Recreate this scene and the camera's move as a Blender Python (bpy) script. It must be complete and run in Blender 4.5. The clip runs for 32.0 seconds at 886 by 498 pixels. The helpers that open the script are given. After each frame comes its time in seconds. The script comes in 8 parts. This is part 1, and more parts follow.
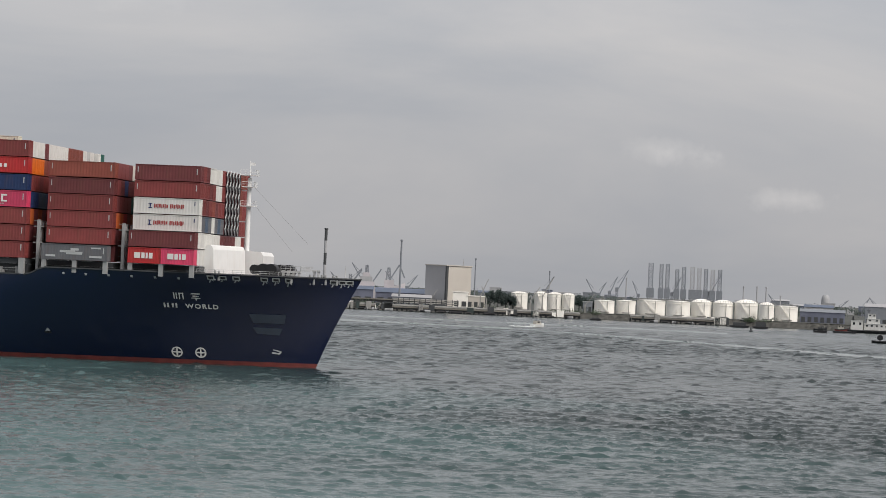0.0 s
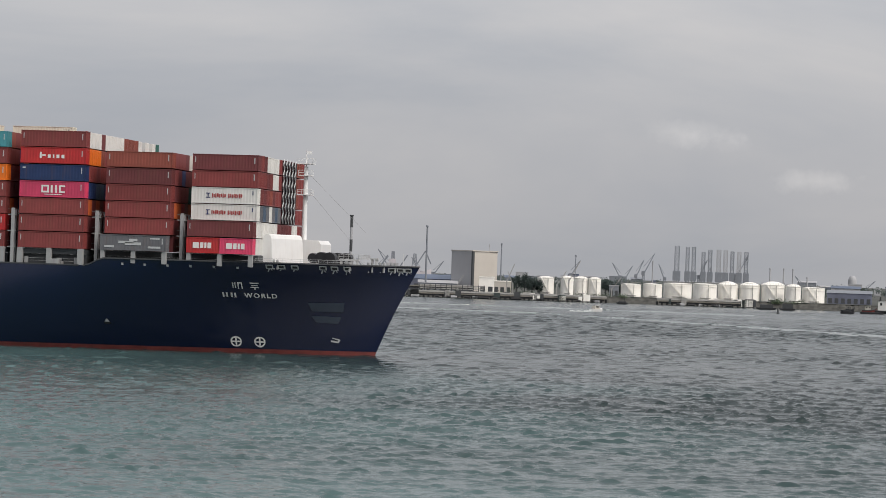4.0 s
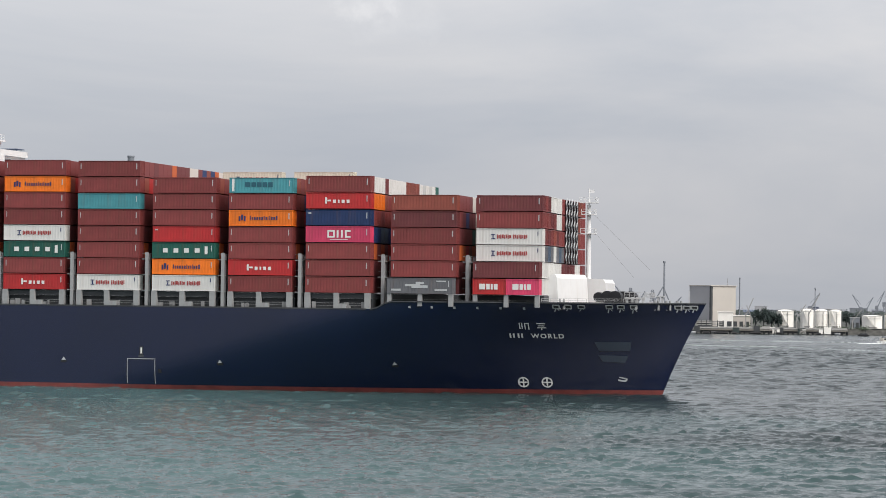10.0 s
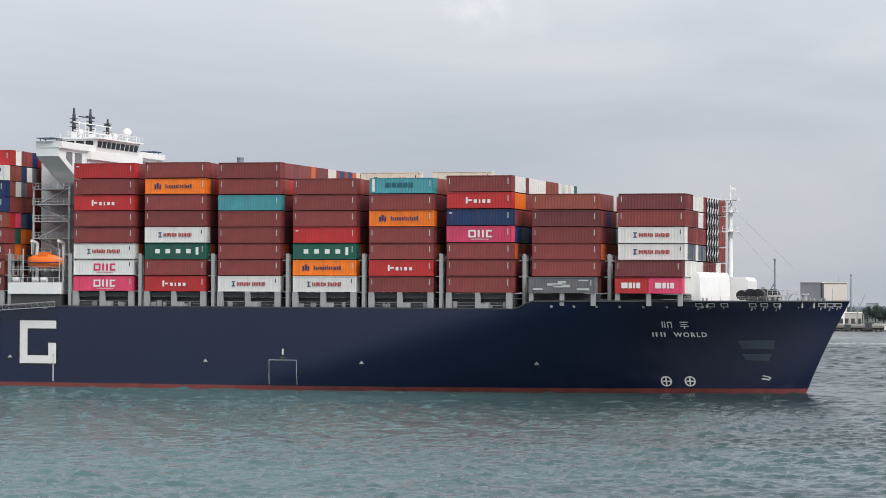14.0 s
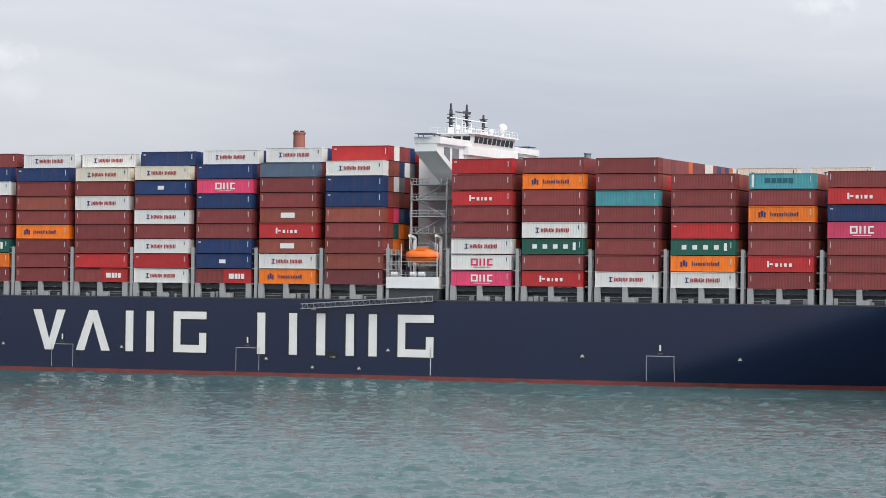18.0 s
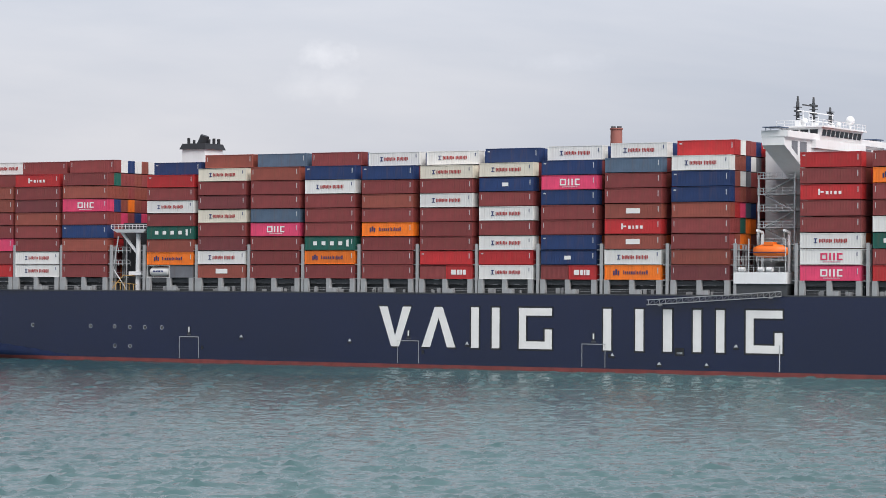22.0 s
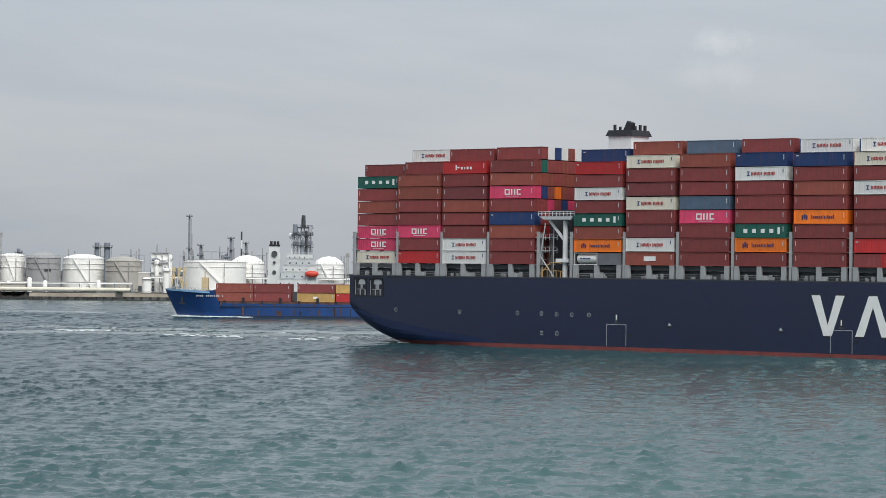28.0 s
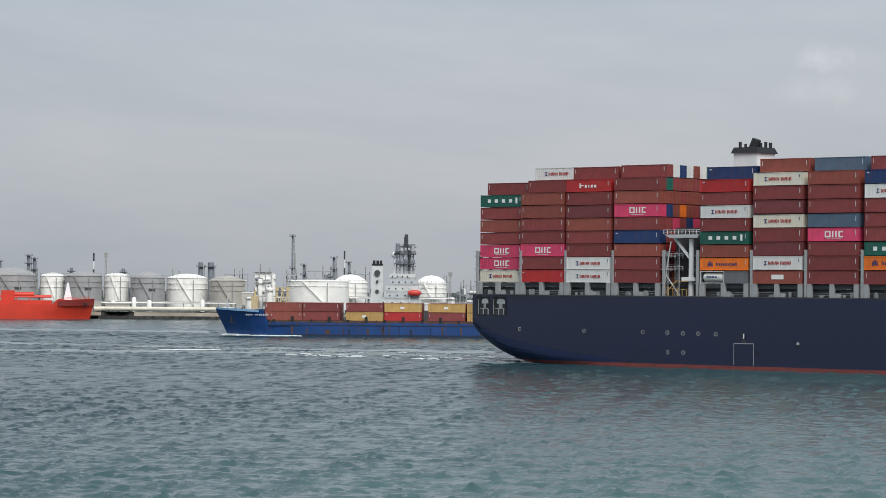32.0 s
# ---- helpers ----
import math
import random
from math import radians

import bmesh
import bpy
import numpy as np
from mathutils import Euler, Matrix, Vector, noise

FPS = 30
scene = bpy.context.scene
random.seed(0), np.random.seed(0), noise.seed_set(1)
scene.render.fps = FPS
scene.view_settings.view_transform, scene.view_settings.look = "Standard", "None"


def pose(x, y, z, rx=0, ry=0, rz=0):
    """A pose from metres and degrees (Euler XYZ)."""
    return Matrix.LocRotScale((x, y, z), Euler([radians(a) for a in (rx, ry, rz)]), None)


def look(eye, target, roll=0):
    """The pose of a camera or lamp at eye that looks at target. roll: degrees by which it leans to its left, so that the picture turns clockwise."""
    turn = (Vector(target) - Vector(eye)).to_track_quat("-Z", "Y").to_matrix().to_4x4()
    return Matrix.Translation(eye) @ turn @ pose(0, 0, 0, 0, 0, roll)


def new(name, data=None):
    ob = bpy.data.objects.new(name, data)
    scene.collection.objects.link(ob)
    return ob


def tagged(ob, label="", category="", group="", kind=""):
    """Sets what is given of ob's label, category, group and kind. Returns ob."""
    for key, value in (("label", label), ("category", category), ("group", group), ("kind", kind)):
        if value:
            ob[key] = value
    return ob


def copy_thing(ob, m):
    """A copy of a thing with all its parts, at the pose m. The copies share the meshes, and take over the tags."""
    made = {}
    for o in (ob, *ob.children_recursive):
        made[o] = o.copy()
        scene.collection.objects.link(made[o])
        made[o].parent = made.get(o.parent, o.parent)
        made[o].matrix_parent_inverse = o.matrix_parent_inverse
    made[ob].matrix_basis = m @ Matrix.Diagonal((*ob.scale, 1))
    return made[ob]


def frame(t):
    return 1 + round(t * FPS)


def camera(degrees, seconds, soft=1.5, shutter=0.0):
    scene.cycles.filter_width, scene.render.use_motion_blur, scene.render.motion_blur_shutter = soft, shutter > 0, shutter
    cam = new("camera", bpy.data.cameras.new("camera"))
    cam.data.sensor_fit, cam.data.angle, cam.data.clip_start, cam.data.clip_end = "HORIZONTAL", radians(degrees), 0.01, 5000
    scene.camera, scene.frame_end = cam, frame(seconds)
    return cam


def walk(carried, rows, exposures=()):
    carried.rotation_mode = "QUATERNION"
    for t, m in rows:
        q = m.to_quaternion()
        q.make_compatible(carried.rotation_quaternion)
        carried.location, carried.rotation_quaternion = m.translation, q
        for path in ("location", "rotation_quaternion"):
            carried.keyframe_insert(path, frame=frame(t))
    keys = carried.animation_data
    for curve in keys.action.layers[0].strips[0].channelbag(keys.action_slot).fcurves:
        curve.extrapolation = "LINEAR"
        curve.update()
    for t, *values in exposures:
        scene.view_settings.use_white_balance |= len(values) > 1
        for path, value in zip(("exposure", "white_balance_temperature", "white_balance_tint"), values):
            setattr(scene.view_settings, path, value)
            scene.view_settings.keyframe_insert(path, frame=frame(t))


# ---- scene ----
cam = camera(18.42, 32.0, soft=0.85)
EYE = Vector((0.0, 0.0, 17.35))


def aim(pan, tilt, roll):
    """The camera's pose: degrees to the right of +y, up, and leaning."""
    a, e = radians(pan), radians(tilt)
    return look(EYE, EYE + Vector((math.sin(a) * math.cos(e), math.cos(a) * math.cos(e), math.sin(e))), roll)


walk(cam, [(t, aim(p, e, r)) for t, p, e, r in (
    (0, 12.921, 0.669, 2.59), (0.3, 13.555, 0.607, 2.55), (0.5, 13.975, 0.792, 2.49), (1, 14.353, 0.741, 2.48), (1.5, 14.629, 0.841, 2.46), (2, 14.560, 0.860, 2.32), (2.5, 13.946, 0.848, 2.15),
    (3, 13.503, 0.578, 2.15), (3.5, 12.684, 0.271, 2.14), (4, 12.391, 0.345, 1.95), (4.5, 11.380, 0.147, 1.57), (6.5, 9.071, 0.471, 1.15), (7, 8.270, 0.574, 1.04),
    (7.5, 7.946, 0.594, 0.93), (8, 7.801, 0.546, 0.84), (8.5, 7.901, 0.560, 0.77), (9, 7.601, 0.731, 1.00), (9.5, 7.687, 1.014, 0.83), (10, 7.412, 1.031, 0.70),
    (10.5, 7.067, 0.993, 0.61), (11, 6.995, 1.046, 0.47), (11.5, 6.306, 0.978, 0.34), (12, 5.849, 0.949, 0.38), (12.5, 5.794, 0.921, 0.43), (13, 5.557, 0.998, 0.36),
    (13.5, 5.441, 1.171, 0.19), (14, 5.123, 0.999, 0.29), (14.5, 4.332, 0.988, 0.18), (16.5, 1.708, 1.055, 0.48), (17, 0.070, 1.063, 0.39), (17.5, -1.161, 1.078, 0.54),
    (18, -2.141, 0.848, 0.62), (18.5, -2.902, 0.746, 0.43), (19, -3.675, 0.573, 0.47), (19.5, -3.859, 0.780, 0.44), (20, -4.678, 0.681, 0.38), (20.5, -5.808, 0.710, 0.47),
    (21, -6.990, 0.706, 0.57), (21.5, -7.938, 0.720, 0.54), (22, -8.800, 0.706, 0.33), (22.5, -9.818, 0.721, 0.24), (23, -10.702, 0.792, 0.35), (23.5, -11.513, 0.607, 0.31),
    (24, -12.242, 0.653, 0.40), (24.5, -13.375, 0.321, 0.26), (25, -14.106, 0.438, 0.23), (25.5, -14.778, 0.484, 0.36), (27.5, -16.539, 0.320, 0.68), (28, -17.022, 0.374, 0.61),
    (28.5, -17.557, 0.473, 0.49), (29, -17.856, 0.504, 0.41), (29.5, -17.946, 0.487, 0.34), (30, -18.171, 0.432, 0.57), (30.5, -18.261, 0.545, 0.64), (31, -18.458, 0.651, 0.62),
    (31.5, -18.800, 0.670, 0.49), (32, -19.178, 0.750, 0.46),
)], exposures=[(0, -0.04, 6750, 12), (4, 0.0, 6700, 12), (9, 0.22, 6600, 12), (13, 0.32, 6400, 10), (17, 0.40, 6320, 11), (22, 0.36, 6270, 13), (25, 0.09, 6220, 9), (28, 0.0, 6150, 8), (32, -0.05, 6160, 8)])

# the big ship's course: bow reference at the start, heading, speed
SHIP_X, SHIP_Y, SHIP_TURN, SHIP_SPEED = 89.93, 475.22, 21.515, 1.504


def ship_pose(t):
    a, d = radians(SHIP_TURN), SHIP_SPEED * t
    return pose(SHIP_X + d * math.cos(a), SHIP_Y - d * math.sin(a), 0, 0, 0, -SHIP_TURN)


def polar(az, dist, z=0.0):
    """A place by its bearing from +y (degrees to the right) and distance."""
    return Vector((dist * math.sin(radians(az)), dist * math.cos(radians(az)), z))


MOVERS = []  # other things under way: (object, rows)


# ---- world and sun ----
world = bpy.data.worlds.new("sky")
scene.world = world
world.use_nodes = True
wt = world.node_tree
wt.nodes.clear()


def wnode(kind, **kw):
    n = wt.nodes.new(kind)
    for k, v in kw.items():
        n.inputs[k].default_value = v
    return n


sky = wnode("ShaderNodeTexSky")
sky.sky_type, sky.sun_disc = "NISHITA", False
sky.sun_elevation, sky.sun_rotation = radians(48), radians(145)
sky.dust_density, sky.air_density = 4.0, 1.2
dim = wnode("ShaderNodeVectorMath")
dim.operation = "SCALE"
dim.inputs["Scale"].default_value = 0.07
wt.links.new(sky.outputs[0], dim.inputs[0])
coord = wnode("ShaderNodeTexCoord")
stretch = wnode("ShaderNodeMapping")
stretch.inputs["Scale"].default_value = (1, 1, 4.5)
wt.links.new(coord.outputs["Generated"], stretch.inputs[0])
veil = wnode("ShaderNodeTexNoise", Scale=2.6, Detail=6.0, Roughness=0.55, Distortion=0.4)
wt.links.new(stretch.outputs[0], veil.inputs["Vector"])
tone = wnode("ShaderNodeValToRGB")
tone.color_ramp.elements[0].position, tone.color_ramp.elements[0].color = 0.34, (0.475, 0.514, 0.574, 1)
tone.color_ramp.elements[1].position, tone.color_ramp.elements[1].color = 0.68, (0.70, 0.70, 0.71, 1)
wt.links.new(veil.outputs["Fac"], tone.inputs[0])
cover = wnode("ShaderNodeMix")
cover.data_type = "RGBA"
cover.inputs["Factor"].default_value = 0.86
wt.links.new(dim.outputs[0], cover.inputs["A"])
wt.links.new(tone.outputs[0], cover.inputs["B"])
# an overcast sky is duller towards the horizon
split = wnode("ShaderNodeSeparateXYZ")
wt.links.new(coord.outputs["Generated"], split.inputs[0])
dull = wnode("ShaderNodeMapRange")
dull.inputs["From Min"].default_value, dull.inputs["From Max"].default_value = 0.0, 0.11
dull.inputs["To Min"].default_value, dull.inputs["To Max"].default_value = 0.80, 1.02
wt.links.new(split.outputs["Z"], dull.inputs["Value"])
shade = wnode("ShaderNodeVectorMath")
shade.operation = "SCALE"
wt.links.new(cover.outputs["Result"], shade.inputs[0])
wt.links.new(dull.outputs["Result"], shade.inputs["Scale"])
last = shade.outputs[0]
# a few pale cumulus heads that stand over the strait: bearing, height, width, strength, flatness
PUFFS = ((17.5, 2.9, 1.5, 0.09, 4.0), (18.2, 2.75, 1.0, 0.05, 3.0), (20.1, 2.0, 1.4, 0.11, 4.2), (-11.35, 4.75, 0.8, 0.14, 2.0), (-11.3, 4.1, 1.4, 0.06, 2.5), (5.8, 6.05, 1.0, 0.12, 2.0), (6.3, 5.8, 1.6, 0.05, 2.2), (-6.4, 4.6, 1.6, 0.05, 6.0))
for az, el, wide, gain, flatness in PUFFS:
    aim_at = Vector((math.sin(radians(az)), math.cos(radians(az)), math.tan(radians(el))))
    off = wnode("ShaderNodeVectorMath")
    off.operation = "SUBTRACT"
    off.inputs[1].default_value = aim_at
    wt.links.new(coord.outputs["Generated"], off.inputs[0])
    flat = wnode("ShaderNodeVectorMath")
    flat.operation = "MULTIPLY"
    k = 1 / radians(wide)
    flat.inputs[1].default_value = (k, k, flatness * k)
    wt.links.new(off.outputs[0], flat.inputs[0])
    rag = wnode("ShaderNodeTexNoise", Scale=85.0, Detail=7.0, Roughness=0.62)
    wt.links.new(coord.outputs["Generated"], rag.inputs["Vector"])
    length = wnode("ShaderNodeVectorMath")
    length.operation = "LENGTH"
    wt.links.new(flat.outputs[0], length.inputs[0])
    edge = wnode("ShaderNodeMath")
    edge.operation = "MULTIPLY_ADD"
    edge.inputs[1].default_value = 1.9
    wt.links.new(rag.outputs["Fac"], edge.inputs[0])
    wt.links.new(length.outputs["Value"], edge.inputs[2])
    fade = wnode("ShaderNodeMapRange")
    fade.inputs["From Min"].default_value, fade.inputs["From Max"].default_value = 1.75, 0.75
    fade.inputs["To Min"].default_value, fade.inputs["To Max"].default_value = 0.0, gain
    wt.links.new(edge.outputs[0], fade.inputs["Value"])
    tint = wnode("ShaderNodeVectorMath")
    tint.operation = "SCALE"
    tint.inputs[0].default_value = (1.0, 0.95, 0.86)
    wt.links.new(fade.outputs["Result"], tint.inputs["Scale"])
    plus = wnode("ShaderNodeVectorMath")
    plus.operation = "ADD"
    wt.links.new(last, plus.inputs[0])
    wt.links.new(tint.outputs[0], plus.inputs[1])
    last = plus.outputs[0]
back = wnode("ShaderNodeBackground", Strength=1.0)
wt.links.new(last, back.inputs["Color"])
wout = wnode("ShaderNodeOutputWorld")
wt.links.new(back.outputs[0], wout.inputs["Surface"])

sun = new("sun", bpy.data.lights.new("sun", "SUN"))
sun.data.energy, sun.data.angle, sun.data.color = 3.1, radians(40), (1.0, 0.96, 0.90)
sun.matrix_world = look((300, -400, 560), (0, 0, 0))


# ---- materials ----
def surface(name, rgb, rough=0.6, metal=0.0, vary=0.18, grain=0.6, stain=0.0, stain_rgb=(0.12, 0.06, 0.035), bump=0.0, bump_scale=4.0, per_object=0.0, stretch_z=1.0, gloss=0.5, sheen=(1.0, 1.0, 1.0)):
    """Painted or natural surface: tone varied at two scales, with streaky stains and fine relief."""
    m = bpy.data.materials.new(name)
    m.use_nodes = True
    nt = m.node_tree
    b = nt.nodes["Principled BSDF"]
    b.inputs["Roughness"].default_value, b.inputs["Metallic"].default_value = rough, metal
    b.inputs["Specular IOR Level"].default_value = gloss
    b.inputs["Specular Tint"].default_value = (*sheen, 1)
    tc = nt.nodes.new("ShaderNodeTexCoord")
    mp = nt.nodes.new("ShaderNodeMapping")
    mp.inputs["Scale"].default_value = (1, 1, stretch_z)
    nt.links.new(tc.outputs["Object"], mp.inputs[0])
    n1 = nt.nodes.new("ShaderNodeTexNoise")
    n1.inputs["Scale"].default_value, n1.inputs["Detail"].default_value = grain, 6
    nt.links.new(mp.outputs[0], n1.inputs["Vector"])
    mr = nt.nodes.new("ShaderNodeMapRange")
    mr.inputs["From Min"].default_value, mr.inputs["From Max"].default_value = 0.25, 0.75
    mr.inputs["To Min"].default_value, mr.inputs["To Max"].default_value = 1 - vary, 1 + vary
    nt.links.new(n1.outputs["Fac"], mr.inputs["Value"])
    factor = mr.outputs["Result"]
    if per_object:
        oi = nt.nodes.new("ShaderNodeObjectInfo")
        mo = nt.nodes.new("ShaderNodeMapRange")
        mo.inputs["To Min"].default_value, mo.inputs["To Max"].default_value = 1 - per_object, 1 + per_object
        nt.links.new(oi.outputs["Random"], mo.inputs["Value"])
        mu = nt.nodes.new("ShaderNodeMath")
        mu.operation = "MULTIPLY"
        nt.links.new(factor, mu.inputs[0])
        nt.links.new(mo.outputs["Result"], mu.inputs[1])
        factor = mu.outputs[0]
    sc = nt.nodes.new("ShaderNodeVectorMath")
    sc.operation = "SCALE"
    sc.inputs[0].default_value = rgb
    nt.links.new(factor, sc.inputs["Scale"])
    colour = sc.outputs[0]
    if stain:
        m2 = nt.nodes.new("ShaderNodeMapping")
        m2.inputs["Scale"].default_value = (1.3, 1.3, 0.16)
        nt.links.new(tc.outputs["Object"], m2.inputs[0])
        n2 = nt.nodes.new("ShaderNodeTexNoise")
        n2.inputs["Scale"].default_value, n2.inputs["Detail"].default_value = 1.1, 8
        nt.links.new(m2.outputs[0], n2.inputs["Vector"])
        r2 = nt.nodes.new("ShaderNodeMapRange")
        r2.inputs["From Min"].default_value, r2.inputs["From Max"].default_value = 0.52, 0.8
        r2.inputs["To Max"].default_value = stain
        nt.links.new(n2.outputs["Fac"], r2.inputs["Value"])
        mx = nt.nodes.new("ShaderNodeMix")
        mx.data_type = "RGBA"
        mx.inputs["B"].default_value = (*stain_rgb, 1)
        nt.links.new(r2.outputs["Result"], mx.inputs["Factor"])
        nt.links.new(colour, mx.inputs["A"])
        colour = mx.outputs["Result"]
    nt.links.new(colour, b.inputs["Base Color"])
    if bump:
        n3 = nt.nodes.new("ShaderNodeTexNoise")
        n3.inputs["Scale"].default_value, n3.inputs["Detail"].default_value = bump_scale, 4
        nt.links.new(tc.outputs["Object"], n3.inputs["Vector"])
        bp = nt.nodes.new("ShaderNodeBump")
        bp.inputs["Strength"].default_value, bp.inputs["Distance"].default_value = bump, 0.05
        nt.links.new(n3.outputs["Fac"], bp.inputs["Height"])
        nt.links.new(bp.outputs[0], b.inputs["Normal"])
    return m


def box_paint(name, rgb):
    return surface(name, rgb, rough=0.55, vary=0.14, grain=0.5, stain=0.35, per_object=0.16, bump=0.25, bump_scale=2.0)


PAINT = {
    "maroon": box_paint("maroon_box_paint", (0.200, 0.040, 0.039)),
    "dark": box_paint("dark_maroon_box_paint", (0.145, 0.034, 0.037)),
    "brown": box_paint("red_brown_box_paint", (0.245, 0.062, 0.044)),
    "red": box_paint("red_box_paint", (0.40, 0.022, 0.024)),
    "orange": box_paint("orange_box_paint", (0.78, 0.172, 0.012)),
    "white": surface("white_box_paint", (0.66, 0.66, 0.64), rough=0.5, vary=0.06, grain=0.5, stain=0.22, stain_rgb=(0.35, 0.26, 0.18), per_object=0.06),
    "cream": surface("cream_box_paint", (0.64, 0.60, 0.50), rough=0.5, vary=0.08, grain=0.5, stain=0.25, stain_rgb=(0.33, 0.24, 0.16), per_object=0.06),
    "pink": box_paint("magenta_box_paint", (0.60, 0.052, 0.130)),
    "navy": box_paint("navy_box_paint", (0.012, 0.034, 0.115)),
    "slate": box_paint("slate_blue_box_paint", (0.075, 0.115, 0.17)),
    "green": box_paint("dark_green_box_paint", (0.010, 0.095, 0.072)),
    "teal": box_paint("teal_box_paint", (0.060, 0.27, 0.31)),
    "grey": box_paint("grey_box_paint", (0.135, 0.14, 0.155)),
    "yellow": box_paint("yellow_box_paint", (0.45, 0.28, 0.09)),
}
M_MARK = surface("white_lettering", (0.72, 0.72, 0.70), vary=0.05)
M_REDMARK = surface("red_lettering", (0.34, 0.05, 0.05), vary=0.05)
M_DARKMARK = surface("dark_blue_lettering", (0.02, 0.03, 0.12), vary=0.05)
M_PINKMARK = surface("magenta_lettering", (0.60, 0.03, 0.11), vary=0.05)
M_TEALMARK = surface("dark_teal_lettering", (0.02, 0.10, 0.14), vary=0.05)
M_PALEMARK = surface("pale_grey_lettering", (0.45, 0.47, 0.48), vary=0.05)
M_HULL = surface("navy_hull_paint", (0.0004, 0.0046, 0.031), gloss=0.86, sheen=(0.92, 0.95, 1.0), rough=0.24, vary=0.16, grain=0.06, stain=0.08, stain_rgb=(0.03, 0.035, 0.05), bump=0.02, bump_scale=0.5)
M_BOOT = surface("red_boot_paint", (0.17, 0.036, 0.032), rough=0.6, vary=0.3, grain=0.5, stain=0.5, stain_rgb=(0.06, 0.05, 0.045))
M_STEEL = surface("grey_steel_paint", (0.31, 0.32, 0.325), rough=0.55, vary=0.15, stain=0.3)
M_DARKSTEEL = surface("dark_steel", (0.05, 0.055, 0.06), rough=0.6, vary=0.2)
M_DECK = surface("deck_paint", (0.10, 0.045, 0.04), rough=0.7, vary=0.2, grain=0.3)
M_WHITE = surface("white_ship_paint", (0.74, 0.75, 0.75), rough=0.45, vary=0.05, grain=0.4, stain=0.12, stain_rgb=(0.35, 0.24, 0.15))
M_BLACK = surface("black_funnel_paint", (0.012, 0.013, 0.016), rough=0.5, vary=0.2)
M_GLASS = surface("dark_window_glass", (0.012, 0.016, 0.02), rough=0.08, vary=0.02)
M_LIGHTGREY = surface("pale_grey_paint", (0.50, 0.52, 0.53), rough=0.5, vary=0.1, stain=0.2)
M_BOATORANGE = surface("orange_lifeboat", (0.80, 0.16, 0.015), rough=0.4, vary=0.06)


# ---- mesh helpers ----
def part(name, bm, material, parent=None, label=""):
    """Links a bmesh as one mesh object, under parent if there is one."""
    me = bpy.data.meshes.new(name)
    bm.to_mesh(me)
    bm.free()
    me.materials.append(material)
    ob = new(name, me)
    ob.parent = parent
    if label:
        ob["label"] = label
    return ob


def shared(name, me, parent, m=None, label=""):
    """Another object on the same mesh, under parent."""
    ob = new(name, me)
    ob.parent = parent
    if m is not None:
        ob.matrix_basis = m
    if label:
        ob["label"] = label
    return ob


def empty(name, m=None):
    ob = new(name)
    ob.empty_display_size = 0.5
    if m is not None:
        ob.matrix_basis = m
    return ob


def add_hexa(bm, pts):
    """A closed block on eight corners: four below, four above, both counter-clockwise from above."""
    v = [bm.verts.new(p) for p in pts]
    for q in ((3, 2, 1, 0), (4, 5, 6, 7), (0, 1, 5, 4), (1, 2, 6, 5), (2, 3, 7, 6), (3, 0, 4, 7)):
        bm.faces.new([v[i] for i in q])


def add_box(bm, x0, x1, y0, y1, z0, z1):
    add_hexa(bm, ((x0, y0, z0), (x1, y0, z0), (x1, y1, z0), (x0, y1, z0), (x0, y0, z1), (x1, y0, z1), (x1, y1, z1), (x0, y1, z1)))


def add_beam(bm, a, b, w, h=None):
    """A square bar from a to b."""
    a, b = Vector(a), Vector(b)
    d = (b - a).normalized()
    up = Vector((0, 0, 1)) if abs(d.z) < 0.95 else Vector((1, 0, 0))
    s = d.cross(up).normalized() * (w / 2)
    u = s.cross(d).normalized() * ((h or w) / 2)
    add_hexa(bm, (a - s - u, a + s - u, b + s - u, b - s - u, a - s + u, a + s + u, b + s + u, b - s + u))


def add_tube(bm, a, b, r0, r1=None, n=10):
    """A round bar or cone from a to b."""
    a, b = Vector(a), Vector(b)
    r1 = r0 if r1 is None else r1
    d = (b - a).normalized()
    u = d.orthogonal().normalized()
    w = d.cross(u)
    ring = []
    for p, r in ((a, r0), (b, r1)):
        ring.append([bm.verts.new(p + u * (r * math.cos(2 * math.pi * i / n)) + w * (r * math.sin(2 * math.pi * i / n))) for i in range(n)])
    for i in range(n):
        j = (i + 1) % n
        bm.faces.new((ring[0][i], ring[0][j], ring[1][j], ring[1][i]))
    bm.faces.new(ring[0][::-1])
    bm.faces.new(ring[1])


def add_lathe(bm, centre, profile, n=24):
    """A turned body: profile is a run of (radius, height)."""
    c = Vector(centre)
    rings = []
    for r, z in profile:
        if r < 1e-4:
            rings.append([bm.verts.new(c + Vector((0, 0, z)))])
        else:
            rings.append([bm.verts.new(c + Vector((r * math.cos(2 * math.pi * i / n), r * math.sin(2 * math.pi * i / n), z))) for i in range(n)])
    for p, q in zip(rings, rings[1:]):
        for i in range(n):
            j = (i + 1) % n
            if len(p) == 1 and len(q) == 1:
                continue
            if len(p) == 1:
                bm.faces.new((p[0], q[j], q[i]))
            elif len(q) == 1:
                bm.faces.new((p[i], p[j], q[0]))
            else:
                bm.faces.new((p[i], p[j], q[j], q[i]))


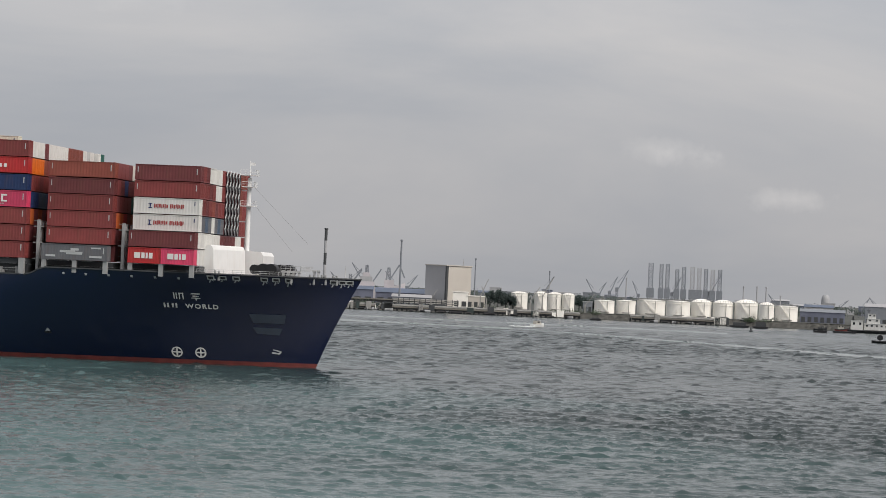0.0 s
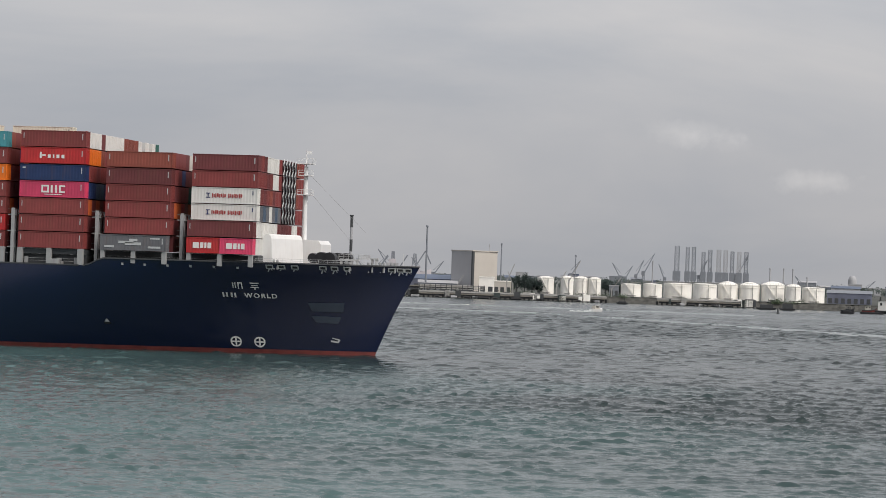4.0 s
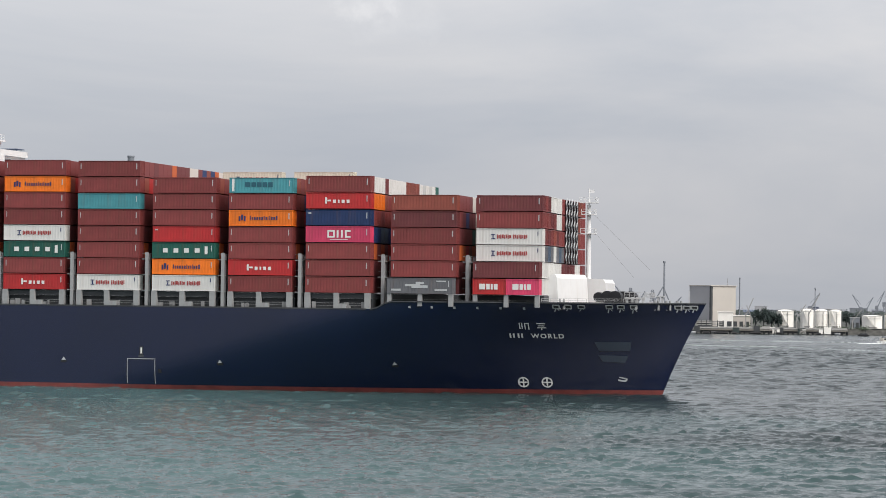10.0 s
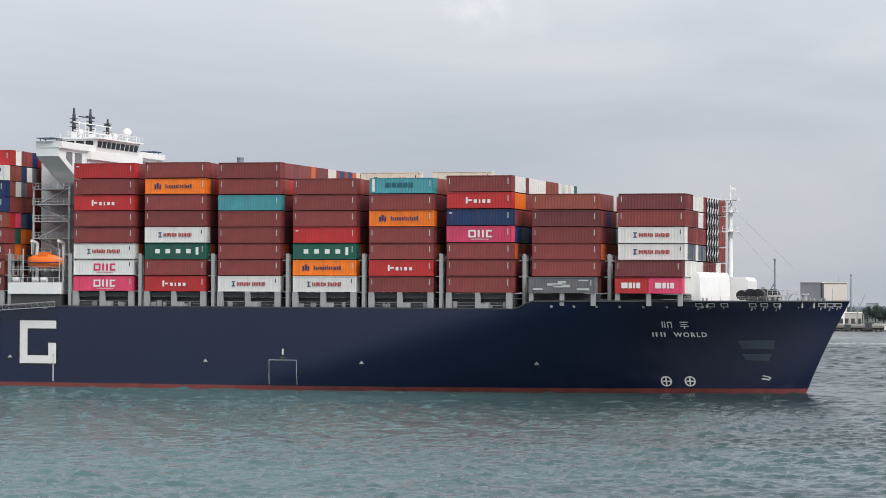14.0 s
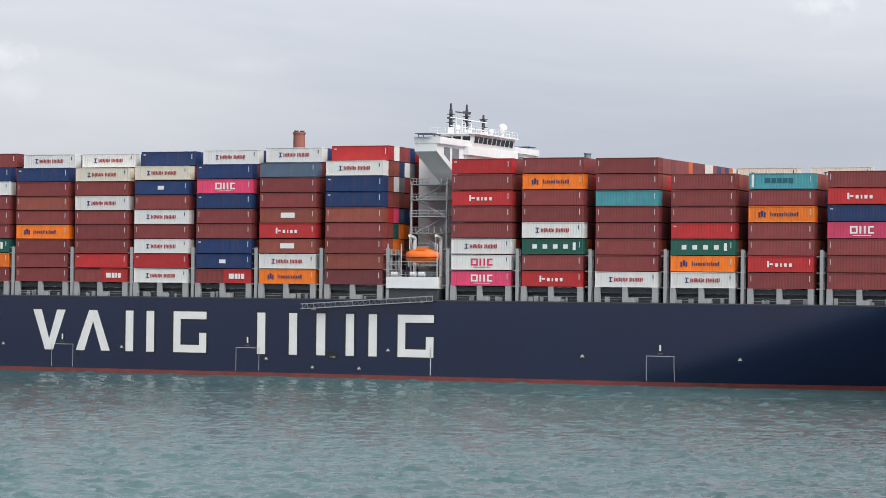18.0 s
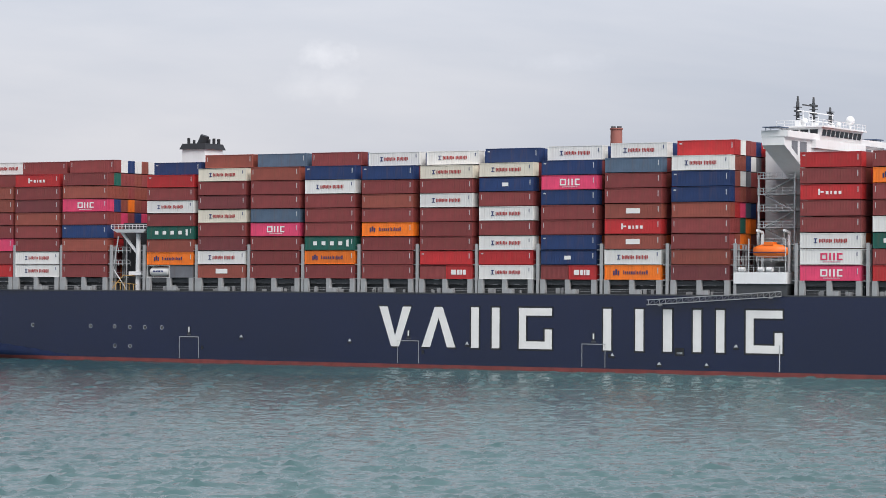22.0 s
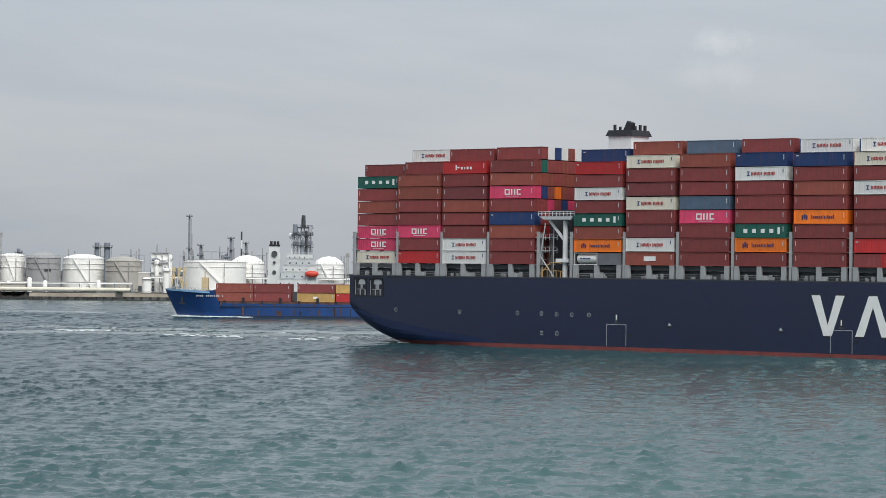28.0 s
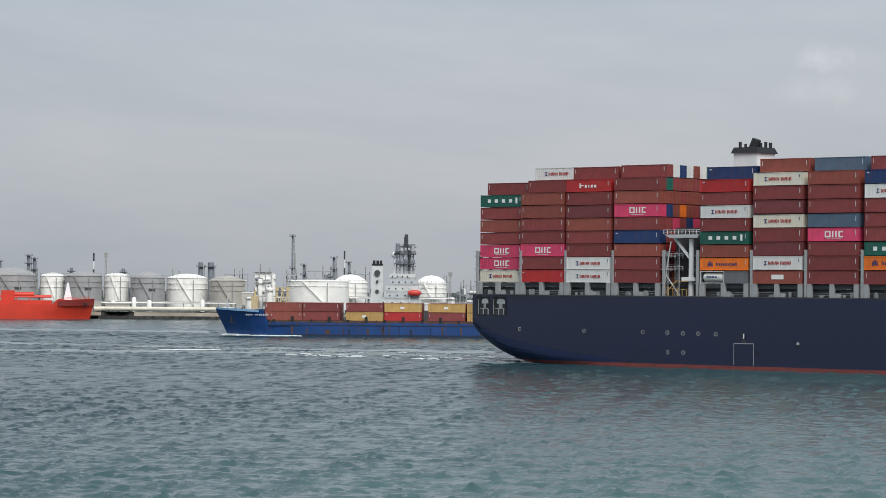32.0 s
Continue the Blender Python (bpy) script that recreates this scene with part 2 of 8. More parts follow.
def add_loft(bm, rings, closed=True, caps=True):
    """Skins a run of equal rings of points."""
    vs = [[bm.verts.new(p) for p in r] for r in rings]
    n = len(vs[0])
    for a, b in zip(vs, vs[1:]):
        for i in range(n if closed else n - 1):
            j = (i + 1) % n
            bm.faces.new((a[i], a[j], b[j], b[i]))
    if caps and closed:
        bm.faces.new(vs[0][::-1])
        bm.faces.new(vs[-1])


def smooth(ob, angle=35):
    for p in ob.data.polygons:
        p.use_smooth = True
    ob.data.set_sharp_from_angle(angle=radians(angle))
    return ob


# ---- water ----
def build_water():
    m = bpy.data.materials.new("strait_water")
    m.use_nodes = True
    nt = m.node_tree
    b = nt.nodes["Principled BSDF"]
    b.inputs["Roughness"].default_value = 0.18
    b.inputs["IOR"].default_value = 1.33
    b.inputs["Specular IOR Level"].default_value = 0.45
    tc = nt.nodes.new("ShaderNodeTexCoord")

    def noise_at(scale, detail, squeeze=(1, 1, 1), rough=0.55):
        mp = nt.nodes.new("ShaderNodeMapping")
        mp.inputs["Scale"].default_value = squeeze
        mp.inputs["Rotation"].default_value = (0, 0, radians(18))
        nt.links.new(tc.outputs["Object"], mp.inputs[0])
        n = nt.nodes.new("ShaderNodeTexNoise")
        n.inputs["Scale"].default_value, n.inputs["Detail"].default_value, n.inputs["Roughness"].default_value = scale, detail, rough
        nt.links.new(mp.outputs[0], n.inputs["Vector"])
        return n.outputs["Fac"]

    # green to the west, paler in mid channel, greyer to the east, with drifting patches
    patches = noise_at(0.006, 4, (1, 2.0, 1))
    where = nt.nodes.new("ShaderNodeSeparateXYZ")
    nt.links.new(tc.outputs["Object"], where.inputs[0])
    drift = nt.nodes.new("ShaderNodeMapRange")
    drift.inputs["From Min"].default_value, drift.inputs["From Max"].default_value = -160, 160
    drift.inputs["To Min"].default_value, drift.inputs["To Max"].default_value = -0.07, 0.57
    nt.links.new(where.outputs["X"], drift.inputs["Value"])
    both = nt.nodes.new("ShaderNodeMath")
    both.operation = "MULTIPLY_ADD"
    both.inputs[1].default_value = 0.5
    nt.links.new(patches, both.inputs[0])
    nt.links.new(drift.outputs["Result"], both.inputs[2])
    ramp = nt.nodes.new("ShaderNodeValToRGB")
    ramp.color_ramp.elements[0].position, ramp.color_ramp.elements[0].color = 0.18, (0.020, 0.052, 0.060, 1)
    ramp.color_ramp.elements[1].position, ramp.color_ramp.elements[1].color = 0.72, (0.027, 0.041, 0.043, 1)
    middle = ramp.color_ramp.elements.new(0.47)
    middle.color = (0.071, 0.127, 0.130, 1)
    nt.links.new(both.outputs[0], ramp.inputs[0])
    nt.links.new(ramp.outputs[0], b.inputs["Base Color"])
    chop, ripple, swell = noise_at(0.75, 3, (0.55, 1.0, 1)), noise_at(2.2, 3), noise_at(0.10, 3, (0.7, 1.0, 1))
    total = None
    for src, gain in ((swell, 0.1), (chop, 0.20), (ripple, 0.06)):
        mu = nt.nodes.new("ShaderNodeMath")
        mu.operation = "MULTIPLY"
        mu.inputs[1].default_value = gain
        nt.links.new(src, mu.inputs[0])
        if total is None:
            total = mu.outputs[0]
        else:
            ad = nt.nodes.new("ShaderNodeMath")
            ad.operation = "ADD"
            nt.links.new(total, ad.inputs[0])
            nt.links.new(mu.outputs[0], ad.inputs[1])
            total = ad.outputs[0]
    bp = nt.nodes.new("ShaderNodeBump")
    bp.inputs["Strength"].default_value, bp.inputs["Distance"].default_value = 1.0, 0.5
    nt.links.new(total, bp.inputs["Height"])
    nt.links.new(bp.outputs[0], b.inputs["Normal"])
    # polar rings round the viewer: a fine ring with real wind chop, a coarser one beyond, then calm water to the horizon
    rng = np.random.default_rng(7)
    groups = [(rng.uniform(4, 13), math.radians(rng.normal(82, 55)), rng.uniform(0, 6.28)) for _ in range(20)]
    chop_waves = [(0.8 * 7.0 ** rng.random(), math.radians(rng.normal(82, 36)), rng.uniform(0.6, 1.3), rng.uniform(0, 6.28)) for _ in range(110)]

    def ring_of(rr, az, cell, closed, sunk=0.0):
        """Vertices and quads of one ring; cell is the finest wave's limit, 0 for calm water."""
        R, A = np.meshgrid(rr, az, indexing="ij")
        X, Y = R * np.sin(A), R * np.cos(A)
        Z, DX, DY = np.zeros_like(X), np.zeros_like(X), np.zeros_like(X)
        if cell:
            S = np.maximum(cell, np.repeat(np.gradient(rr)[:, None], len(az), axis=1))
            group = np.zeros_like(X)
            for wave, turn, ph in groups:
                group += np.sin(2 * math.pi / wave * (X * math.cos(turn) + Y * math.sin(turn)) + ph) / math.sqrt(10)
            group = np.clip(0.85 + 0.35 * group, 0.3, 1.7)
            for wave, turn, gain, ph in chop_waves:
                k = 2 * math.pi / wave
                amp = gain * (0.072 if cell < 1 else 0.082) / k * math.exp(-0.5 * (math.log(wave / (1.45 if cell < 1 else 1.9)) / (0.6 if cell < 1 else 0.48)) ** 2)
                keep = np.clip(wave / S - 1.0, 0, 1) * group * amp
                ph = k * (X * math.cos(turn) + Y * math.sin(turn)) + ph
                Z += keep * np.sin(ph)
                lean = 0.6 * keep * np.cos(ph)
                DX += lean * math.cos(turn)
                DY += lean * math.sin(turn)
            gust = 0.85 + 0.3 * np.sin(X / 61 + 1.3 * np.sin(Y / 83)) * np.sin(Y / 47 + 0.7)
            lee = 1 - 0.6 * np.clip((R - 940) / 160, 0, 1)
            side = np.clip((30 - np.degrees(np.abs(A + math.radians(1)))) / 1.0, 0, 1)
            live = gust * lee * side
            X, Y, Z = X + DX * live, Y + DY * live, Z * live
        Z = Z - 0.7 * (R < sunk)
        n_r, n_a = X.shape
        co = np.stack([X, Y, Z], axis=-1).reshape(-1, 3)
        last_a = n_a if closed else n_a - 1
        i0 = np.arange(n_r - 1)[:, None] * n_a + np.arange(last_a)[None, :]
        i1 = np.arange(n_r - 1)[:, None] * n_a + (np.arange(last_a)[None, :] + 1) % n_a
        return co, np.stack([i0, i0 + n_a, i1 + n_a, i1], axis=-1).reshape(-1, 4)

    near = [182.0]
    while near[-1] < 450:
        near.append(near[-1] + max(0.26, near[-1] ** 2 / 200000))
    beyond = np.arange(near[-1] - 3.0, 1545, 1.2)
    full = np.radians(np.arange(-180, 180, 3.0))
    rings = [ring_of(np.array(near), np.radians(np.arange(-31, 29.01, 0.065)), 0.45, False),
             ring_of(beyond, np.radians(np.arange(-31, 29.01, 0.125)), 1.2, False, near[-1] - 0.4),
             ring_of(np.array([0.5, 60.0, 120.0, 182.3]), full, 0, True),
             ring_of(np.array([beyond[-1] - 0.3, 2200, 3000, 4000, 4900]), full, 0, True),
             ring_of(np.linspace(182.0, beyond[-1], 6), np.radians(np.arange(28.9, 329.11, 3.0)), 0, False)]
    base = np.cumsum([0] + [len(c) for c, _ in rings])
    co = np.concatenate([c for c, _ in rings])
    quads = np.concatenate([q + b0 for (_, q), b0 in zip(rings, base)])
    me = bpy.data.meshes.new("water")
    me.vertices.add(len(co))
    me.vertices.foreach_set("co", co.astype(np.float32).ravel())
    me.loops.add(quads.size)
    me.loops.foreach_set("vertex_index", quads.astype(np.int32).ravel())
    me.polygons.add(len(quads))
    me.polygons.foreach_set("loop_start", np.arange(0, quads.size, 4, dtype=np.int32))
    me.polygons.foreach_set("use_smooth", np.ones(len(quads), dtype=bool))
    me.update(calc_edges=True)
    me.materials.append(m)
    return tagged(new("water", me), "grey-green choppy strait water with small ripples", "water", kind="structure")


WATER = build_water()

# ---- the container ship, in its own space: x forward from the stem head, y inboard from the starboard side, z from the waterline ----
BEAM, DECK, CARGO_Z, TIER = 51.0, 15.25, 18.1, 2.925
BOX_L, BOX_W, BOX_H = 12.19, 2.44, 2.79
# height of a tier in each bay: high boxes forward, a mix of heights aft
TIERS = [TIER * f for f in (1.037, 1.037, 1.03, 1.027, 1.028, 1.043, 1.032, 1.032, 1.028, 1.02, 1.008, 1.0, 0.99, 0.99, 1.0, 1.0, 1.0, 0.945, 0.98, 0.973, 0.98, 0.965)]
CARGO = []  # things that ride on the ship: (object, place in the ship's space)
BAYS = (-143.0, -128.55, -113.85, -99.1, -84.35, -69.6, -54.2, -38.9, -169.6, -183.95, -198.0, -212.1, -225.85,
        -239.75, -253.7, -267.3, -280.8, -294.25, -317.2, -330.4, -343.3, -355.9)


def clamp(v, a=0.0, b=1.0):
    return max(a, min(b, v))


def lerp(a, b, t):
    return a + (b - a) * t


def sheer(x):
    """Height of the hull's upper edge."""
    if x < -56.5:
        return DECK
    return DECK + 1.45 * clamp((x + 56.5) / 2.6) + 0.25 * clamp((x + 54) / 54)


def stem(z):
    """Where the stem stands at height z."""
    t = clamp(z / 16.9, -0.3, 1)
    return lerp(-8.0, 0.0, t) - 0.35 * math.sin(math.pi * clamp(t))


def keel(x):
    """The hull's lowest height: deep amidships, rising in the counter aft."""
    if x > -318:
        return -4.0
    t = clamp((-318 - x) / 42.5)
    return -1.6 + 2.2 * t ** 1.3 + 7.6 * t ** 4.5 if x < -322 else lerp(-4.0, -1.6, clamp((-318 - x) / 4))


def half(x, z):
    """Half breadth at x and height z."""
    t = clamp(z / 16.5, -0.2, 1)
    run, power = lerp(104, 58, t), lerp(1.75, 2.3, t)
    u = clamp((stem(z) - x) / run)
    h = 25.5 * (1 - (1 - u) ** power)
    if x < -310:
        h -= 1.6 * clamp((-310 - x) / 50) ** 2
        up = z - keel(x)
        if up < 3:
            h -= 2.6 * (1 - up / 3) ** 2 * clamp((-310 - x) / 30)
    return max(h, 0.02)


def on_hull(x, z, out=0.05):
    """A point on the starboard shell, pushed out a little."""
    e = 0.3
    y = 25.5 - half(x, z)
    tx = Vector((1, (25.5 - half(x + e, z) - y) / e, 0))
    tz = Vector((0, (25.5 - half(x, z + e) - y) / e, 1))
    n = tx.cross(tz).normalized()
    return Vector((x, y, z)) + n * (out if n.y < 0 else -out)


SHIP = empty("container_ship", ship_pose(0))
tagged(SHIP, "dark navy container ship with red boot-topping under way", "container ship")


def build_hull():
    xs = [0.0]
    x = 0.0
    while x > -358.3:
        x -= 1.3 if x > -60 else (4.0 if x > -120 else (8.0 if x > -312 else 2.0))
        xs.append(max(x, -358.3))
    bands = ((-4.0, 0.8, 5, M_BOOT, "boot_topping", "faded brick-red boot-topping at the waterline"), (0.8, None, 14, M_HULL, "hull_side", "dark navy hull plating, slightly streaked"))
    for lo, hi, n, mat_, name, label in bands:
        bm = bmesh.new()
        for side in (-1, 1):
            rows = []
            for xx in xs:
                row = []
                top = sheer(xx) if hi is None else hi
                bot = max(lo, keel(xx))
                bot = min(bot, top)
                for k in range(n + 1):
                    z = lerp(bot, top, k / n)
                    xe = min(xx, stem(z))
                    row.append(bm.verts.new((xe, 25.5 + side * half(xe, z), z)))
                rows.append(row)
            for a, b in zip(rows, rows[1:]):
                for k in range(n):
                    q = (a[k], a[k + 1], b[k + 1], b[k])
                    bm.faces.new(q if side > 0 else q[::-1])
            # transom and the flat under the counter
            if side < 0:
                starboard = rows
        left, right = starboard[-1], rows[-1]
        for k in range(n):
            bm.faces.new((left[k], left[k + 1], right[k + 1], right[k]))
        for i in range(len(xs) - 1):
            if xs[i] < -300:
                bm.faces.new((starboard[i][0], rows[i][0], rows[i + 1][0], starboard[i + 1][0]))
        bmesh.ops.remove_doubles(bm, verts=bm.verts, dist=0.004)
        bmesh.ops.dissolve_degenerate(bm, dist=0.003, edges=bm.edges)
        bmesh.ops.recalc_face_normals(bm, faces=bm.faces)
        smooth(part(name, bm, mat_, SHIP, label), 30)
    # decks
    bm = bmesh.new()
    low, fore = [], []
    for xx in xs:
        (low if xx < -56 else fore).append(xx)
    for run, drop in ((low, 0.15), (fore, 1.1)):
        prev = None
        for xx in run:
            z = sheer(xx) - drop
            h = half(xx, z) - 0.12
            if h < 0.2:
                continue
            cur = (bm.verts.new((xx, 25.5 - h, z)), bm.verts.new((xx, 25.5 + h, z)))
            if prev:
                bm.faces.new((prev[0], prev[1], cur[1], cur[0]))
            prev = cur
    bmesh.ops.recalc_face_normals(bm, faces=bm.faces)
    part("deck", bm, M_DECK, SHIP, "red-brown painted steel deck")
    # rubbing rail along the deck edge and cap on the forward bulwark
    bm = bmesh.new()
    ring = []
    for a in xs[::-1]:
        if a < -58:
            continue
        q = on_hull(a - 0.01, sheer(a) - 0.05, 0.06)
        ring.append([(q.x, q.y - 0.12, q.z - 0.11), (q.x, q.y - 0.12, q.z + 0.11), (q.x, q.y + 0.12, q.z + 0.11), (q.x, q.y + 0.12, q.z - 0.11)])
    add_loft(bm, ring)
    bmesh.ops.recalc_face_normals(bm, faces=bm.faces)
    part("bulwark_cap", bm, M_DARKSTEEL, SHIP)
    bm = bmesh.new()
    add_box(bm, -358.0, -58.0, -0.06, 0.12, DECK - 0.12, DECK + 0.10)
    part("deck_edge_rail", bm, M_DARKSTEEL, SHIP)


build_hull()


def decal(name, polys, material, out=0.06, parent=None, label="", cut=0.8):
    """Flat painted shapes on the shell: polygons in x and z, split fine enough to follow it."""
    bm = bmesh.new()
    for poly in polys:
        bm.faces.new([bm.verts.new((x, 0, z)) for x, z in poly])
    if cut:
        for _ in range(4):
            long = [e for e in bm.edges if e.calc_length() > 2.0]
            if not long:
                break
            bmesh.ops.subdivide_edges(bm, edges=long, cuts=1, use_grid_fill=True)
        bmesh.ops.triangulate(bm, faces=bm.faces)
    for v in bm.verts:
        v.co = on_hull(v.co.x, v.co.z, out)
    bmesh.ops.recalc_face_normals(bm, faces=bm.faces)
    return part(name, bm, material, parent or SHIP, label)


def rect(x0, x1, z0, z1, lean=0.0):
    return [(x0, z0), (x1, z0), (x1 + lean, z1), (x0 + lean, z1)]


def ringed(cx, cz, r0, r1, n=20):
    out = []
    for i in range(n):
        a, b = 2 * math.pi * i / n, 2 * math.pi * (i + 1) / n
        out.append([(cx + r * math.cos(t), cz + r * math.sin(t)) for r, t in ((r0, a), (r1, a), (r1, b), (r0, b))])
    return out


def build_hull_marks():
    # company lettering as eight plain shapes: wedges, bars and brackets
    for x0, x1, single in ((-235.2, -227.6, 2), (-225.1, -217.2, 3), (-213.6, -207.1, 0), (-202.7, -195.3, 4), (-184.0, -175.3, 0), (-171.1, -169.2, 1), (-164.8, -158.2, 0), (-153.8, -146.3, 4)):
        lo, hi = 4.35, 12.45
        w, mid = 1.75, (x0 + x1) / 2
        if single == 1:
            shapes = [rect(x0, x1, lo, hi)]
        elif single == 2:
            shapes = [[(x0, hi), (mid - 0.95, lo), (mid, lo), (mid, lo + 2.2), (x0 + 2.0, hi)], [(mid, lo), (mid + 0.95, lo), (x1, hi), (x1 - 2.0, hi), (mid, lo + 2.2)]]
        elif single == 3:
            shapes = [[(x0, lo), (x0 + 2.0, lo), (mid, hi - 2.2), (mid, hi), (mid - 0.95, hi)], [(x1 - 2.0, lo), (x1, lo), (mid + 0.95, hi), (mid, hi), (mid, hi - 2.2)]]
        elif single == 4:
            shapes = [rect(x0, x0 + 1.6, lo, hi), rect(x0 + 1.6, x1, lo, lo + 1.5), rect(x0 + 1.6, x1, hi - 1.5, hi), rect(x1 - 1.6, x1, lo + 1.5, lo + 3.9)]
        else:
            shapes = [rect(x0, x0 + w, lo, hi), rect(x1 - w, x1, lo, hi)]
        rim = []
        for s_ in shapes:
            cx, cz = sum(p[0] for p in s_) / len(s_), sum(p[1] for p in s_) / len(s_)
            rim.append([(x + math.copysign(0.32, x - cx) if abs(x - cx) > 0.01 else x, z + math.copysign(0.32, z - cz)) for x, z in s_])
        for one in rim:
            decal("lettering_outline", [one], M_BLACK, 0.03)
        for one in shapes:
            decal("hull_lettering", [one], M_MARK, 0.06, label="large white company lettering bar")
    # name on the bow: two bars for the company initials, then the readable word
    for bar in (rect(-33.3, -33.0, 10.35, 11.15), rect(-32.7, -32.4, 10.35, 11.15), rect(-31.9, -31.6, 10.35, 11.15), rect(-31.3, -31.0, 10.35, 11.15)):
        decal("name_initial", [bar], M_MARK)
    for bar in (rect(-31.4, -31.2, 12.0, 13.1), rect(-31.0, -30.8, 12.0, 13.1), rect(-30.5, -30.3, 11.9, 13.1), rect(-29.9, -29.7, 11.9, 13.1), rect(-30.3, -29.9, 12.9, 13.1), rect(-28.4, -26.9, 12.9, 13.1), rect(-28.2, -27.1, 12.5, 12.65), rect(-28.4, -26.9, 12.15, 12.3), rect(-27.75, -27.55, 11.8, 12.15)):
        decal("name_character", [bar], M_MARK)
    cu = bpy.data.curves.new("name", "FONT")
    cu.body, cu.size, cu.space_character = "WORLD", 1.12, 1.3
    cu.offset = 0.035
    tmp = new("name_text", cu)
    me = bpy.data.meshes.new_from_object(tmp.evaluated_get(bpy.context.evaluated_depsgraph_get()))
    bpy.data.objects.remove(tmp)
    w = max(v.co.x for v in me.vertices)
    for v in me.vertices:
        v.co = on_hull(-29.6 + v.co.x * 5.5 / w, 10.35 + v.co.y, 0.06)
    me.materials.append(M_MARK)
    shared("ship_name", me, SHIP, label="white ship name lettering on the bow")
    # thruster signs, bulb sign
    for cx in (-32.0, -27.9):
        decal("thruster_mark", ringed(cx, 2.15, 0.72, 0.98) + [rect(cx - 0.13, cx + 0.13, 1.45, 2.85), rect(cx - 0.7, cx - 0.13, 2.02, 2.28), rect(cx + 0.13, cx + 0.7, 2.02, 2.28)], M_MARK, label="white ringed cross of a bow thruster")
    decal("bulb_mark", [[(-15.6, 2.5), (-14.3, 2.3), (-14.3, 2.6), (-15.6, 2.8)], [(-14.3, 2.3), (-13.9, 2.8), (-14.2, 2.9), (-14.5, 2.5)], [(-14.2, 2.8), (-15.4, 3.1), (-15.4, 3.3), (-13.9, 2.95)]], M_PALEMARK)
    # company emblem: two grey slabs
    decal("bow_emblem", [[(-18.5, 8.1), (-13.2, 8.1), (-12.9, 9.8), (-19.1, 9.7)]], M_EMBLEM, label="slate-grey emblem on the bow")
    decal("bow_emblem", [[(-18.0, 6.1), (-14.2, 5.9), (-13.6, 7.2), (-18.7, 7.3)]], M_EMBLEM)
    # pilot doors, draught posts and small load marks
    for x0, x1 in ((-103.6, -98.1), (-188.7, -183.5), (-230.8, -225.7), (-285.3, -280.2)):
        z1 = 5.6
        decal("pilot_boarding_frame", [rect(x0, x0 + 0.14, 1.0, z1), rect(x1 - 0.14, x1, 1.0, z1), rect(x0 + 0.14, x1 - 0.14, z1 - 0.14, z1)], M_STEEL, label="grey painted pilot boarding frame")
        mid = (x0 + x1) / 2
        decal("pilot_flag", [rect(mid - 0.34, mid + 0.34, 6.2, 7.8)], M_BLACK)
        decal("pilot_flag", [rect(mid - 0.16, mid + 0.16, 6.5, 7.6)], M_MARK, 0.09)
        decal("pilot_flag", [rect(mid - 0.55, mid + 0.55, 5.85, 6.15)], M_DARKSTEEL)
        decal("draught_mark", [rect(x1 + 0.6, x1 + 1.2, 3.0, 3.7)], M_BLACK)
    decal("draught_post", [rect(-147.0, -146.75, 1.0, 6.1)], M_PALEMARK)
    decal("draught_plate", [rect(-168.6, -166.6, 3.6, 5.1)], M_BLACK)
    decal("draught_plate", [rect(-168.2, -167.0, 3.9, 4.3)], M_PALEMARK)
    for x, z in ((-116.1, 5.35), (-85.7, 5.3), (-54.0, 5.4), (-269.3, 5.9), (-242.3, 5.5), (-214.5, 5.3), (-155.8, 5.7), (-171.9, 2.1), (-161.9, 2.1), (-182.0, 3.6)):
        decal("tug_mark", [[(x - 0.45, z - 0.3), (x + 0.45, z - 0.3), (x, z + 0.3)]], M_PALEMARK)
        decal("tug_mark", [rect(x - 0.6, x + 0.6, z - 0.7, z - 0.35)], M_BLACK)
    for x, z in ((-302.5, 7.5), (-298.4, 7.4), (-294.4, 7.4), (-289.9, 7.4), (-302.4, 3.3), (-298.3, 3.3), (-309.0, 7.5), (-325.1, 7.5), (-343.8, 7.6)):
        decal("overboard_outlet", ringed(x, z, 0.0001, 0.36, 10), M_BLACK)
        decal("outlet_rim", ringed(x, z, 0.36, 0.46, 10), M_PALEMARK)
    # shade of the downward-facing plating under the counter, painted as darker blue
    edge = ((-358.0, 8.3), (-352.0, 6.6), (-345.0, 5.0), (-335.0, 3.5), (-322.0, 2.0), (-314.0, 1.0))

    def shade_top(x):
        for (xa, za), (xb, zb) in zip(edge, edge[1:]):
            if x <= xb:
                return lerp(za, zb, clamp((x - xa) / (xb - xa))) + 0.12 * math.sin(x * 1.7)
        return 0.9
    shade_quads, xa = [], -357.8
    while xa < -315:
        xb = xa + 1.0
        rows_ = [[(x, lerp(max(keel(x) + 0.1, 0.85), max(shade_top(x), keel(x) + 0.3, 0.95), k / 5)) for k in range(6)] for x in (xa, xb)]
        shade_quads += [[rows_[0][k], rows_[1][k], rows_[1][k + 1], rows_[0][k + 1]] for k in range(5)]
        xa = xb
    decal("scoured_plating", shade_quads, M_COUNTERSHADE, 0.04, label="darker blue shade painted under the counter", cut=0)
